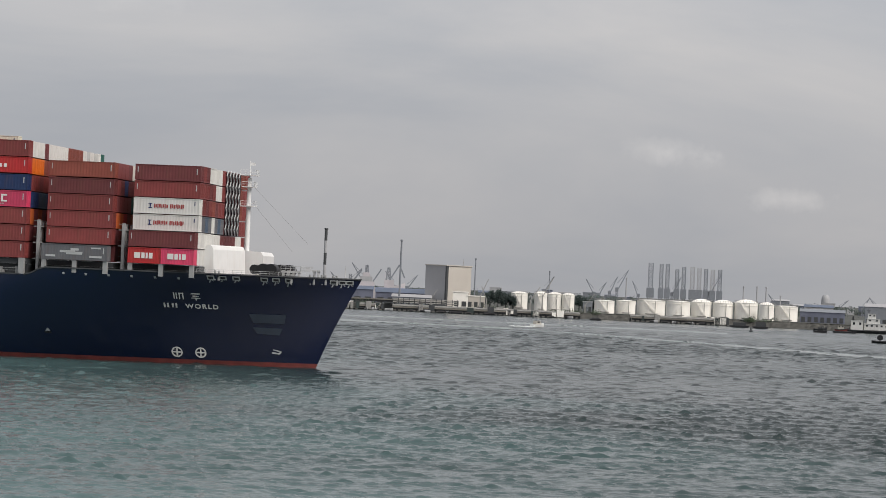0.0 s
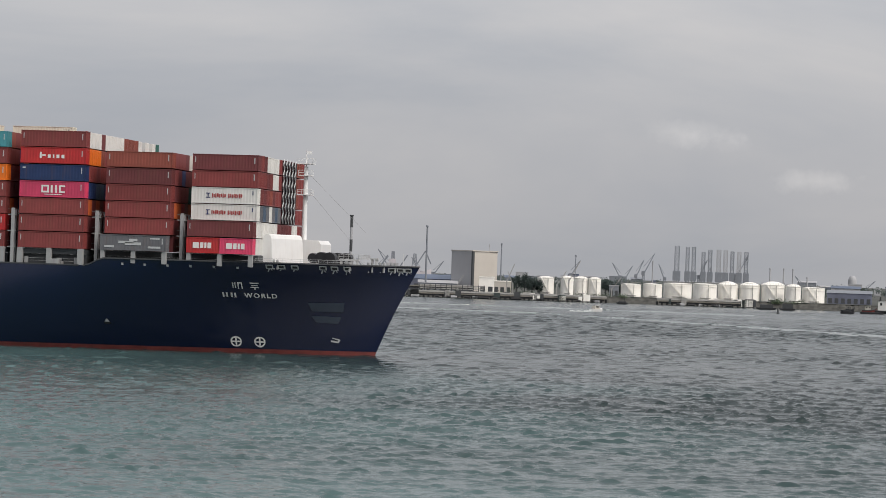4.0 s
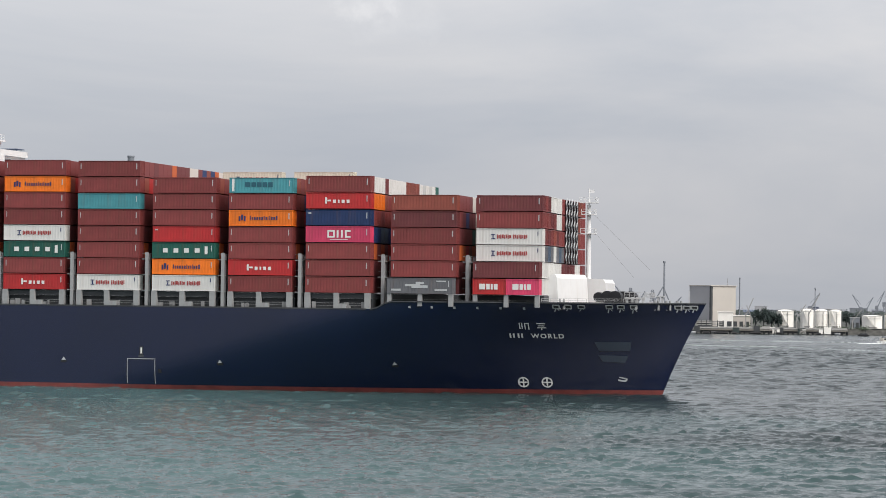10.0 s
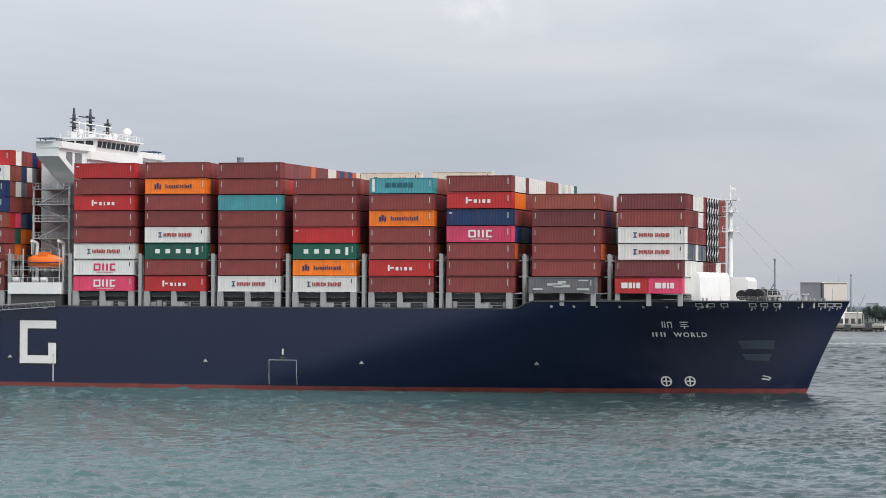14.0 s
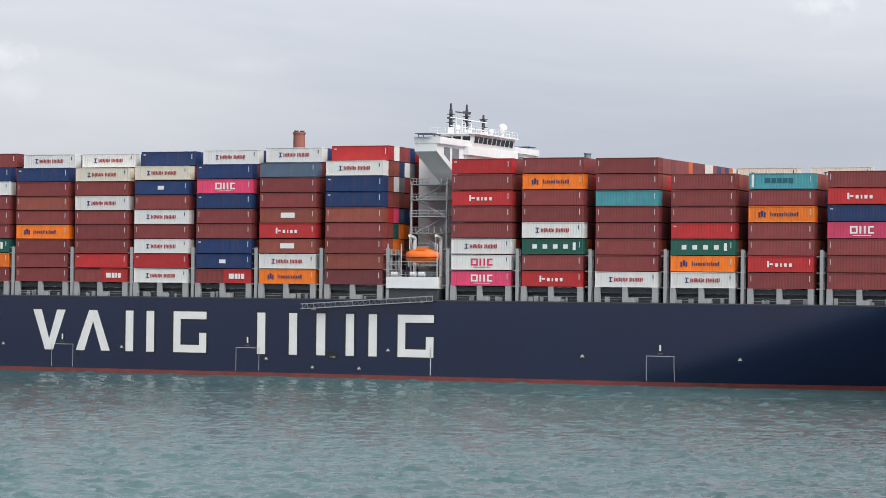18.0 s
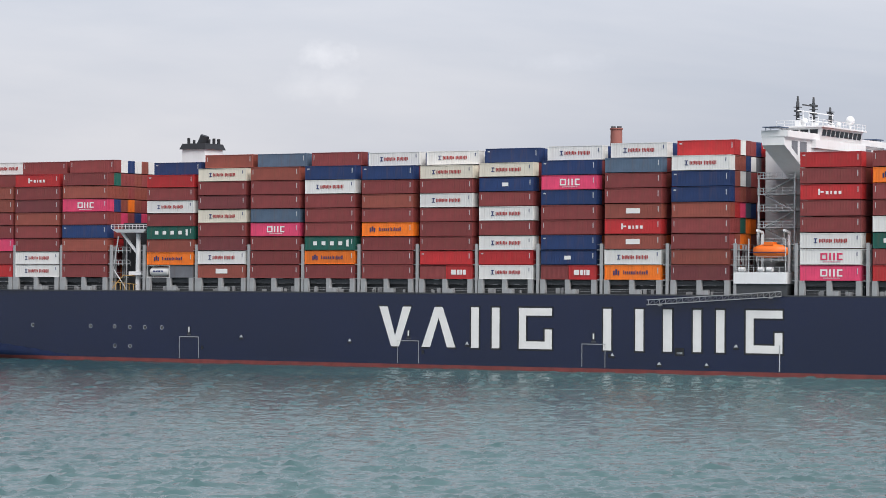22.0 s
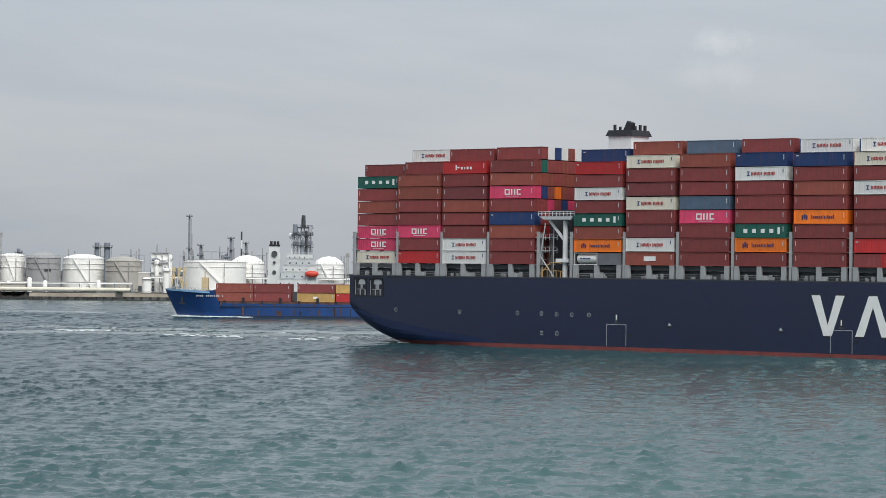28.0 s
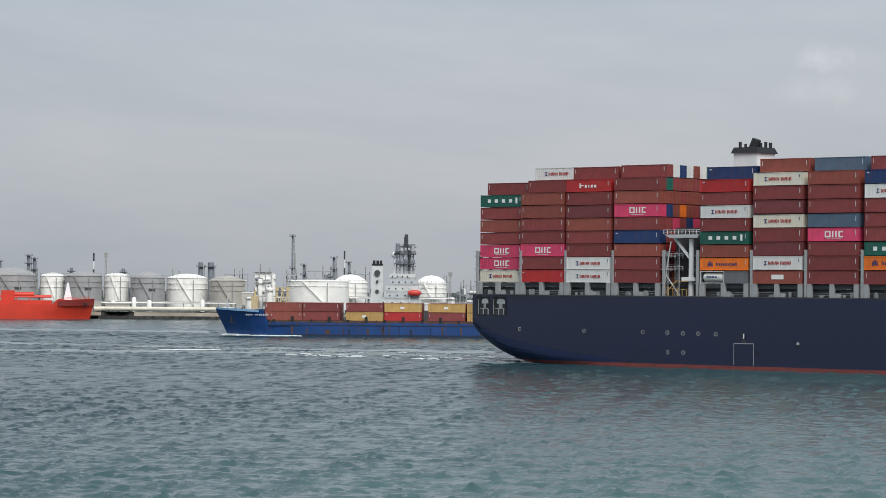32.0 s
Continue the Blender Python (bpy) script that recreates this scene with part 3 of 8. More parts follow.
    # mooring openings near the stern, with pale gear inside
    for x0, x1 in ((-357.0, -352.9), (-352.3, -347.8)):
        decal("mooring_opening", [[(x0 + 0.3, 10.4), (x1 - 0.3, 10.4), (x1, 10.8), (x1, 14.3), (x1 - 0.3, 14.7), (x0 + 0.3, 14.7), (x0, 14.3), (x0, 10.8)]], M_BLACK, 0.05, label="dark mooring deck opening", cut=0)
        decal("ventilator_head", [[(x0 + 1.6, 13.2), (x1 - 0.4, 13.2), (x1 - 0.5, 14.0), (x1 - 1.0, 14.3), (x0 + 2.2, 14.3), (x0 + 1.7, 14.0)]], M_PALEMARK, 0.09, cut=0)
        decal("ventilator_stem", [rect(x0 + 2.2, x1 - 1.2, 12.2, 13.2)], M_STEEL, 0.09)
        decal("mooring_post", [rect(x0 + 0.5, x0 + 0.75, 10.8, 14.2)], M_STEEL, 0.09)
        for k in range(4):
            bx = x0 + 1.2 + k * 0.75
            decal("mooring_bitt", [rect(bx, bx + 0.4, 10.7, 11.7 + 0.3 * (k % 2))], M_STEEL if k % 2 else M_DARKSTEEL, 0.09)
        decal("mooring_rail", [rect(x0 + 1.1, x1 - 0.5, 12.0, 12.15)], M_STEEL, 0.10)
    # fairleads with pale drip marks along the forecastle
    for x in (-24.6, -22.6, -20.4, -15.8, -13.9, -11.8, -4.6, -3.2, -2.0):
        z = sheer(x) - 0.75
        decal("fairlead", [rect(x - 0.62, x + 0.62, z - 0.36, z + 0.36)], M_PALEMARK, label="pale fairlead opening")
        decal("fairlead_throat", [rect(x - 0.42, x + 0.42, z - 0.2, z + 0.2)], M_BLACK, 0.09)
        long = 0.7 + 0.5 * ((x * 7.3) % 1)
        decal("fairlead_streak", [rect(x - 0.45, x - 0.25, z - long, z - 0.42, 0.25)], M_PALEMARK)
        decal("fairlead_streak", [rect(x + 0.3, x + 0.48, z - long * 0.7, z - 0.42, -0.2)], M_PALEMARK)
    for x in range(-50, -28, 4):
        decal("freeing_port", [rect(x - 0.2, x + 0.2, 15.5, 15.9)], M_PALEMARK)


M_EMBLEM = surface("slate_emblem", (0.045, 0.060, 0.085), rough=0.5, vary=0.1)
M_COUNTERSHADE = surface("counter_shade_blue", (0.003, 0.012, 0.055), rough=0.5, vary=0.25, grain=0.3)
build_hull_marks()


# ---- containers ----
def corrugated_box():
    """The shell of a forty-foot box: corrugated walls set in from the frame. Base at z 0, x 0..12.19, y 0..2.44."""
    bm = bmesh.new()
    d, pitch = 0.05, 0.56
    n = int((BOX_L - 0.3) / pitch)
    pts = []
    for i in range(n):
        x = 0.15 + i * (BOX_L - 0.3) / n
        w = (BOX_L - 0.3) / n
        pts += [(x, d), (x + 0.3 * w, d), (x + 0.5 * w, d + 0.022), (x + 0.8 * w, d + 0.022)]
    pts.append((BOX_L - 0.15, d))
    near = pts
    far = [(x, BOX_W - y) for x, y in reversed(pts)]
    loop = near + far
    lo = [bm.verts.new((x, y, 0.16)) for x, y in loop]
    hi = [bm.verts.new((x, y, BOX_H - 0.11)) for x, y in loop]
    m = len(loop)
    for i in range(m):
        j = (i + 1) % m
        bm.faces.new((lo[i], lo[j], hi[j], hi[i]))
    bm.faces.new(hi)
    me = bpy.data.meshes.new("container_shell")
    bm.to_mesh(me)
    bm.free()
    return me


def frame_mesh():
    bm = bmesh.new()
    for y0 in (0.0, BOX_W - 0.12):
        add_box(bm, 0.17, BOX_L - 0.17, y0, y0 + 0.12, 0.02, 0.17)
        add_box(bm, 0.17, BOX_L - 0.17, y0, y0 + 0.12, BOX_H - 0.13, BOX_H - 0.01)
        for x0 in (0.0, BOX_L - 0.17):
            add_box(bm, x0, x0 + 0.17, y0, y0 + 0.12, 0.12, BOX_H - 0.12)
            for z0 in (0.0, BOX_H - 0.12):
                add_box(bm, x0 - 0.01, x0 + 0.18, y0 - 0.01, y0 + 0.15, z0, z0 + 0.12)
    for x0 in (0.0, BOX_L - 0.12):
        for z0 in (0.02, BOX_H - 0.13):
            add_box(bm, x0, x0 + 0.12, 0.12, BOX_W - 0.12, z0, z0 + 0.14)
    me = bpy.data.meshes.new("container_frame")
    bm.to_mesh(me)
    bm.free()
    return me


def end_mesh():
    """The forward end: ribbed panel with lock rods."""
    bm = bmesh.new()
    add_box(bm, BOX_L - 0.10, BOX_L - 0.05, 0.12, BOX_W - 0.12, 0.16, BOX_H - 0.13)
    for y in (0.5, 0.95, 1.48, 1.93):
        add_box(bm, BOX_L - 0.05, BOX_L - 0.01, y - 0.03, y + 0.03, 0.2, BOX_H - 0.17)
    me = bpy.data.meshes.new("container_end")
    bm.to_mesh(me)
    bm.free()
    return me


SHELL, FRAME, END = corrugated_box(), frame_mesh(), end_mesh()


def painted(me, material, cache={}):
    key = (me.name, material.name)
    if key not in cache:
        c = me.copy()
        c.materials.clear()
        c.materials.append(material)
        cache[key] = c
    return cache[key]


def slabs(rects, y=-0.012, t=0.03):
    """Thin raised shapes on the starboard wall: x0, x1, z0, z1."""
    bm = bmesh.new()
    for x0, x1, z0, z1 in rects:
        add_box(bm, x0, x1, y, y + t, z0, z1)
    return bm


def letters(x0, x1, z0, z1, widths, gap=0.16):
    """A run of plain bars between x0 and x1."""
    total = sum(widths) + gap * (len(widths) - 1)
    k, x, out = (x1 - x0) / total, x0, []
    for w in widths:
        out.append((x, x + w * k, z0, z1))
        x += (w + gap) * k
    return out


BLOCKS = [(4.1, 4.4, 0.8, 2.1), (5.2, 5.5, 0.8, 2.1), (4.4, 5.2, 0.8, 1.08), (4.4, 5.2, 1.82, 2.1), (5.85, 6.2, 0.8, 2.1), (6.65, 7.0, 0.8, 2.1), (7.4, 7.75, 0.8, 2.1), (7.75, 8.5, 0.8, 1.08), (7.75, 8.5, 1.82, 2.1), (4.6, 8.0, 0.45, 0.55)]
SIDE_MARKS = {
    "yard": [(M_REDMARK, [(x0, x1, z0 + 0.12 * (i % 2), z1 - 0.10 * (i % 3 == 1)) for i, (x0, x1, z0, z1) in enumerate(letters(3.8, 6.4, 1.0, 1.75, [.2, .24, .2, .34, .2, .24, .2, .34], 0.12) + letters(6.8, 9.4, 1.0, 1.75, [.24, .2, .24, .18, .24, .2, .3, .2], 0.12))]),
             (M_DARKMARK, [(2.75, 3.45, 1.70, 1.85), (3.0, 3.2, 1.10, 1.70), (2.75, 3.45, 0.95, 1.10)])],
    "one": [(M_MARK, BLOCKS)],
    "onepink": [(M_PINKMARK, BLOCKS)],
    "lines": [(M_DARKMARK, [(1.9, 2.2, 0.85, 1.75), (2.35, 2.75, 1.0, 2.0), (2.9, 3.2, 0.85, 1.75)] + [(x0, x1, z0, z1 if i in (0, 6, 9, 12) else z1 - 0.2) for i, (x0, x1, z0, z1) in enumerate(letters(4.1, 9.3, 1.05, 1.8, [.2, .2, .3, .3, .3, .3, .14, .24, .14, .14, .3, .3, .3], 0.2))])],
    "kay": [(M_MARK, [(3.6, 3.95, 0.85, 1.95), (4.05, 4.7, 1.25, 1.55)] + letters(5.1, 8.2, 0.95, 1.55, [.3, .16, .3, .3], 0.22))],
    "four": [(M_MARK, letters(2.1, 9.2, 1.0, 1.8, [.8, .8, .8, .8], 1.0) + [(10.2, 10.75, 0.75, 2.15)])],
    "label": [(M_MARK, [(4.6, 7.6, 0.95, 1.95)])],
    "dot": [(M_MARK, [(5.2, 6.6, 1.0, 1.75)])],
    "arrow": [(M_PALEMARK, [(3.4, 6.2, 1.3, 1.7), (4.6, 7.6, 1.0, 1.5), (5.4, 6.9, 1.7, 2.1), (0.8, 2.6, 0.5, 0.85), (8.9, 11.2, 0.5, 0.85), (9.2, 11.0, 2.1, 2.35)])],
    "script": [(M_TEALMARK, letters(3.0, 8.3, 1.1, 1.95, [.6, .5, .5, .5, .5], 0.12)), (M_MARK, [(0.5, 0.95, 0.3, 2.6)])],
}
KINDS = {
    "m": ("maroon", "", "maroon corrugated steel shipping container stacked on deck"),
    "d": ("dark", "", "dark maroon corrugated steel shipping container stacked on deck"),
    "b": ("brown", "", "red-brown corrugated steel shipping container stacked on deck"),
    "r": ("red", "", "bright red corrugated steel shipping container stacked on deck"),
    "R": ("red", "kay", "bright red shipping container with white lettering bars"),
    "o": ("orange", "lines", "orange shipping container with dark blue lettering bars"),
    "w": ("white", "yard", "off-white shipping container with red lettering bars"),
    "c": ("cream", "yard", "weathered cream shipping container with red lettering bars"),
    "W": ("white", "onepink", "white shipping container with magenta lettering bars"),
    "p": ("pink", "one", "magenta shipping container with white lettering bars"),
    "n": ("navy", "", "navy blue corrugated steel shipping container stacked on deck"),
    "N": ("navy", "dot", "navy blue shipping container with a small white emblem"),
    "s": ("slate", "", "slate blue corrugated steel shipping container stacked on deck"),
    "g": ("green", "four", "dark green shipping container with spaced white bars"),
    "t": ("teal", "", "teal corrugated steel shipping container stacked on deck"),
    "T": ("teal", "script", "teal shipping container with dark lettering bars"),
    "k": ("grey", "arrow", "grey shipping container with a pale emblem"),
    "q": ("brown", "label", "red-brown shipping container with a white label"),
    "y": ("yellow", "dot", "yellow shipping container with a small emblem"),
}
MADE = {}


def container(code, m, group="deck containers"):
    """A forty-foot container of one kind at the pose m."""
    if code in MADE:
        return copy_thing(MADE[code], m)
    paint, marks, label = KINDS[code]
    ob = new("shipping_container", painted(SHELL, PAINT[paint]))
    tagged(ob, label, "shipping container", group)
    shared("corner_frame", painted(FRAME, PAINT[paint]), ob)
    shared("door_end", painted(END, PAINT[paint]), ob)
    if marks:
        for material, rects in SIDE_MARKS[marks]:
            for bar in rects:
                part("lettering_bar", slabs([bar]), material, ob)
    part("code_panel", slabs([(BOX_L - 0.78, BOX_L - 0.62, 1.25, 2.3)] if code not in "wcW" else [(BOX_L - 0.9, BOX_L - 0.75, 1.6, 2.3)], -0.006), M_PALEMARK if code not in "wcW" else M_DARKMARK, ob, "small pale code panel")
    if code in "mdbrn":
        part("code_plate", slabs([(0.45, 1.0 if code in "rn" else 0.58, 2.05 if code in "rn" else 1.3, 2.3)], -0.006), M_PALEMARK, ob)
    ob.matrix_basis = m
    MADE[code] = ob
    return ob


HALF_L = 6.058


def half_container(paint, label, marks, m):
    """A twenty-foot container: the same frame and shell, half as long."""
    key = ("half", paint, marks)
    if key in MADE:
        return copy_thing(MADE[key], m)
    ob = None
    for name, me in (("shipping_container", SHELL), ("corner_frame", FRAME), ("door_end", END)):
        c = me.copy()
        for v in c.vertices:
            v.co.x *= HALF_L / BOX_L
        c.materials.clear()
        c.materials.append(PAINT[paint])
        if ob is None:
            ob = new(name, c)
        else:
            shared(name, c, ob)
    tagged(ob, label, "shipping container", "deck containers")
    if marks:
        part("lettering", slabs(letters(1.2, 4.6, 0.9, 1.9, [.9, .5, .3, .55])), M_MARK, ob)
    ob.matrix_basis = m
    MADE[key] = ob
    return ob


def tank_container(m):
    """A twenty-foot tank in its frame."""
    ob = empty("tank_container", m)
    tagged(ob, "white tank container in a steel frame", "tank container", "deck containers")
    bm = bmesh.new()
    prof = [(0.02, -2.75), (0.75, -2.6), (1.12, -2.2), (1.12, 2.2), (0.75, 2.6), (0.02, 2.75)]
    add_lathe(bm, (0, 0, 0), prof, 20)
    bm.transform(Matrix.Translation((3.03, 1.22, 1.4)) @ Matrix.Rotation(radians(90), 4, "Y"))
    smooth(part("tank", bm, PAINT["white"], ob))
    part("lettering", slabs(letters(1.6, 4.2, 1.3, 1.65, [.5, .5, .5, .5]), 0.06, 0.05), M_DARKMARK, ob)
    c = FRAME.copy()
    for v in c.vertices:
        v.co.x *= HALF_L / BOX_L
    c.materials.clear()
    c.materials.append(PAINT["white"])
    shared("corner_frame", c, ob)
    return ob


# outermost starboard stacks, from the deck up, bay by bay from the bow-side numbering of BAYS
STACKS = ("pWwmmRmr", "Rmgwmmom", "wmmmmtmm", "wogrmmm", "mRmmomT", "mmmpnRm", "kmmmdb", "1dwwmd",
          "dbmmbnnw", "owqRqmms", "2Nnmmnpn", "wrwmwmNc", "3rmmmwmc", "mmmombmn", "mogmmmwn", "mmmpsmmb",
          "qwdmcdmc", "4obgmwmr", "mmbnmpbm", "wwmmbdmR", "rmpmmbb", "cppmbmg")
# one more tier, set one row inboard
SECOND = {8: "r", 9: "w", 10: "w", 11: "n", 12: "w", 13: "w", 14: "m", 15: "s", 16: "b", 17: "n", 18: "m", 19: "m"}
INNER = {0: 8, 1: 8, 2: 8, 3: 7, 4: 7, 5: 7, 6: 6, 7: 6, 20: 8, 21: 8}


def ride(ob, m):
    CARGO.append((ob, m))


def place(code, m):
    """Puts a container, or a pair of shorter ones, on the ship at m (ship's space)."""
    w0 = ship_pose(0)
    pair = {"1": (("red", "bright red twenty-foot container with white bars", 1), ("pink", "magenta twenty-foot container with white bars", 1)),
            "2": (("maroon", "maroon twenty-foot steel shipping container", 0), ("red", "bright red twenty-foot container with white bars", 1)),
            "3": (("maroon", "maroon twenty-foot steel shipping container", 0), ("red", "bright red twenty-foot container with white bars", 1))}
    if code in pair:
        for i, (paint, label, marks) in enumerate(pair[code]):
            mm = m @ Matrix.Translation((i * (BOX_L - HALF_L), 0, 0))
            ride(half_container(paint, label, marks, w0 @ mm), mm)
    elif code == "4":
        ride(tank_container(w0 @ m), m)
        mm = m @ Matrix.Translation((BOX_L - HALF_L, 0, 0))
        ride(half_container("grey", "grey twenty-foot steel shipping container", 0, w0 @ mm), mm)
    else:
        ride(container(code, w0 @ m), m)


def lateral(bay, tier):
    """How far in the outermost stack stands at this tier."""
    if bay == 7:
        return 2.8 if tier < 2 else 5.3
    if bay == 6:
        return 0.3 if tier < 1 else 2.8
    return 0.3 + (0.9 if bay == 21 else 0.0)


# rows whose forward ends show: bay and tier, then boxes from the second row inboard ("." leaves a gap)
ENDS = {(5, 6): "wwwdwwwwwbbbbw.w.w", (5, 5): "ooobmmmbbmmm", (5, 4): "mmdmmbmm", (5, 3): "nnssndmm",
        (7, 5): "mdwwwwmdddddbbm", (7, 4): "mmdmwwmdddddbmm", (7, 3): "mdmbdmmdddddbmm", (7, 2): "kskwkskdddddmmm", (7, 1): "wwwwwwwdddddwwm", (7, 0): "wwwwww",
        (8, 8): ".wmmnrm", (8, 7): "bbnwkm", (8, 6): "bwkmmmm", (8, 5): "mbmbmm", (8, 4): "rpsnmm", (8, 3): "mgoomm", (8, 2): "boobmm",
        (18, 8): ".wnwbw", (18, 7): "gmmbm", (18, 6): "bbmbb", (18, 5): "nbobm", (18, 4): "mpmnp", (18, 3): "mmmmm", (18, 2): "rrmb"}


def at_tier(bay, tier, inboard, shift=0.0):
    """A box's place in the ship's space."""
    return Matrix.Translation((BAYS[bay] + shift, inboard, CARGO_Z + tier * TIERS[bay])) @ Matrix.Diagonal((1, 1, (TIERS[bay] - 0.19) / BOX_H, 1))


def build_cargo():
    rng = random.Random(5)
    for bay, stack in enumerate(STACKS):
        for tier, code in enumerate(stack):
            jog = rng.uniform(-0.03, 0.03)
            place(code, at_tier(bay, tier, lateral(bay, tier), jog))
        if bay in SECOND:
            place(SECOND[bay], at_tier(bay, len(stack), 2.8))
    place("m", at_tier(20, 7, 2.8))
    place("m", at_tier(21, 7, 3.7))
    place("w", at_tier(20, 8, 5.3))
    for bay in (3, 4):
        place("c", at_tier(bay, 7, 0.3 + 2.5 * 16))
    joined = {}
    for (bay, tier), codes in ENDS.items():
        for i, code in enumerate(codes):
            if code == ".":
                continue
            row = i + 1 + (0 if bay != 7 else (1 if tier < 2 else 2))
            if i < {7: 4, 8: 3}.get(bay, 0):
                place(code, at_tier(bay, tier, 0.3 + 2.5 * row))
                continue
            bm = joined.setdefault(KINDS[code][0], bmesh.new())
            x, y, z = BAYS[bay], 0.3 + 2.5 * row, CARGO_Z + tier * TIERS[bay]
            add_box(bm, x + 0.03, x + BOX_L - 0.04, y, y + BOX_W, z, z + TIERS[bay] - 0.19)
            for k in (0.5, 0.95, 1.48, 1.93):
                add_box(bm, x + BOX_L - 0.04, x + BOX_L, y + k - 0.03, y + k + 0.03, z + 0.2, z + TIERS[bay] - 0.19 - 0.17)
    # pale lashing gear that zigzags up the forward ends of the middle stacks
    for i in range(7, 12):
        y = 0.3 + 2.5 * (i + 3) - 0.03
        for tier in range(2, 6):
            for k in range(3):
                bm = bmesh.new()
                z = CARGO_Z + (tier + k / 3) * TIERS[7]
                x = BAYS[7] + BOX_L + 0.32
                turn = 0.45 if (k + tier) % 2 else -0.45
                add_beam(bm, (x, y - turn, z), (x, y + turn, z + TIERS[7] / 3), 0.16)
                part("lashing_rod", bm, M_LIGHTGREY, SHIP)
    # black panels stand for the shadowed gaps between the middle stacks
    for i in range(7, 12):
        bm = bmesh.new()
        y = 0.3 + 2.5 * (i + 3) + 1.1
        add_box(bm, BAYS[7] + BOX_L + 0.04, BAYS[7] + BOX_L + 0.18, y - 0.75, y + 0.75, CARGO_Z + 2 * TIERS[7], CARGO_Z + 6 * TIERS[7] - 0.3)
        part("cell_guide", bm, M_BLACK, SHIP, "black panel standing for the shade between the forward stacks")
    for paint, bm in joined.items():
        ob = part("container_stacks", bm, PAINT[paint])
        tagged(ob, paint + " containers stacked inboard among the others", "containers", kind="stuff")
        ob.matrix_basis = ship_pose(0)
        ride(ob, Matrix.Identity(4))
    # the stacks farther in: one body of boxes a bay
    m = bpy.data.materials.new("mixed_box_paint")
    m.use_nodes = True
    nt = m.node_tree
    geo = nt.nodes.new("ShaderNodeNewGeometry")
    ramp = nt.nodes.new("ShaderNodeValToRGB")
    cr = ramp.color_ramp
    cr.interpolation = "CONSTANT"
    cols = ((0, (0.195, 0.044, 0.044)), (0.34, (0.145, 0.034, 0.037)), (0.54, (0.245, 0.062, 0.044)), (0.72, (0.02, 0.045, 0.14)), (0.77, (0.50, 0.11, 0.03)),
            (0.82, (0.60, 0.58, 0.54)), (0.92, (0.42, 0.03, 0.03)), (0.97, (0.01, 0.095, 0.072)), (0.985, (0.58, 0.03, 0.12)))
    cr.elements[0].color = (*cols[0][1], 1)
    cr.elements[1].position, cr.elements[1].color = cols[1][0], (*cols[1][1], 1)
    for p, c in cols[2:]:
        cr.elements.new(p).color = (*c, 1)
    nt.links.new(geo.outputs["Random Per Island"], ramp.inputs[0])
    nt.links.new(ramp.outputs[0], nt.nodes["Principled BSDF"].inputs["Base Color"])
    nt.nodes["Principled BSDF"].inputs["Roughness"].default_value = 0.55
    for bay in range(22):
        bm = bmesh.new()
        rows = 20 if bay < 6 or bay > 7 else (18 if bay == 6 else 16)
        first = 0 if bay < 6 or bay > 7 else (1 if bay == 6 else 2)
        tall = INNER.get(bay, 9)
        for row in range(first + 1, first + rows):
            if bay > 7 and row > 18:
                continue
            top = tall
            if bay == 20 and row == 1 or bay == 21 and row == 1:
                top = 7
            y = 0.3 + 2.5 * row
            for tier in range(top):
                if row == 1 and bay in SECOND and tier == len(STACKS[bay]):
                    continue
                if bay == 20 and row == 4 and tier == 8:
                    continue
                if bay == 21 and row == 1 and tier > 6:
                    continue
                if bay == 6 and row == 1 and tier > 0 or bay == 7 and (row == 1 and tier < 2 or row == 2 and tier > 1):
                    continue
                if (bay, tier) in ENDS and row - (1 if bay != 7 else (2 if tier < 2 else 3)) < len(ENDS[bay, tier]):
                    continue
                yy = y + (0.9 if bay == 21 else 0)
                if bay == 21 and row > 18:
                    continue
                z = CARGO_Z + tier * TIERS[bay]
                add_box(bm, BAYS[bay] + 0.03, BAYS[bay] + BOX_L - 0.03, yy, yy + BOX_W, z, z + TIERS[bay] - 0.19)
        ob = part("container_stacks", bm, m)
        tagged(ob, "mixed maroon, blue and white containers stacked inboard", "containers", kind="stuff")
        ob.matrix_basis = ship_pose(0)
        ride(ob, Matrix.Identity(4))


build_cargo()


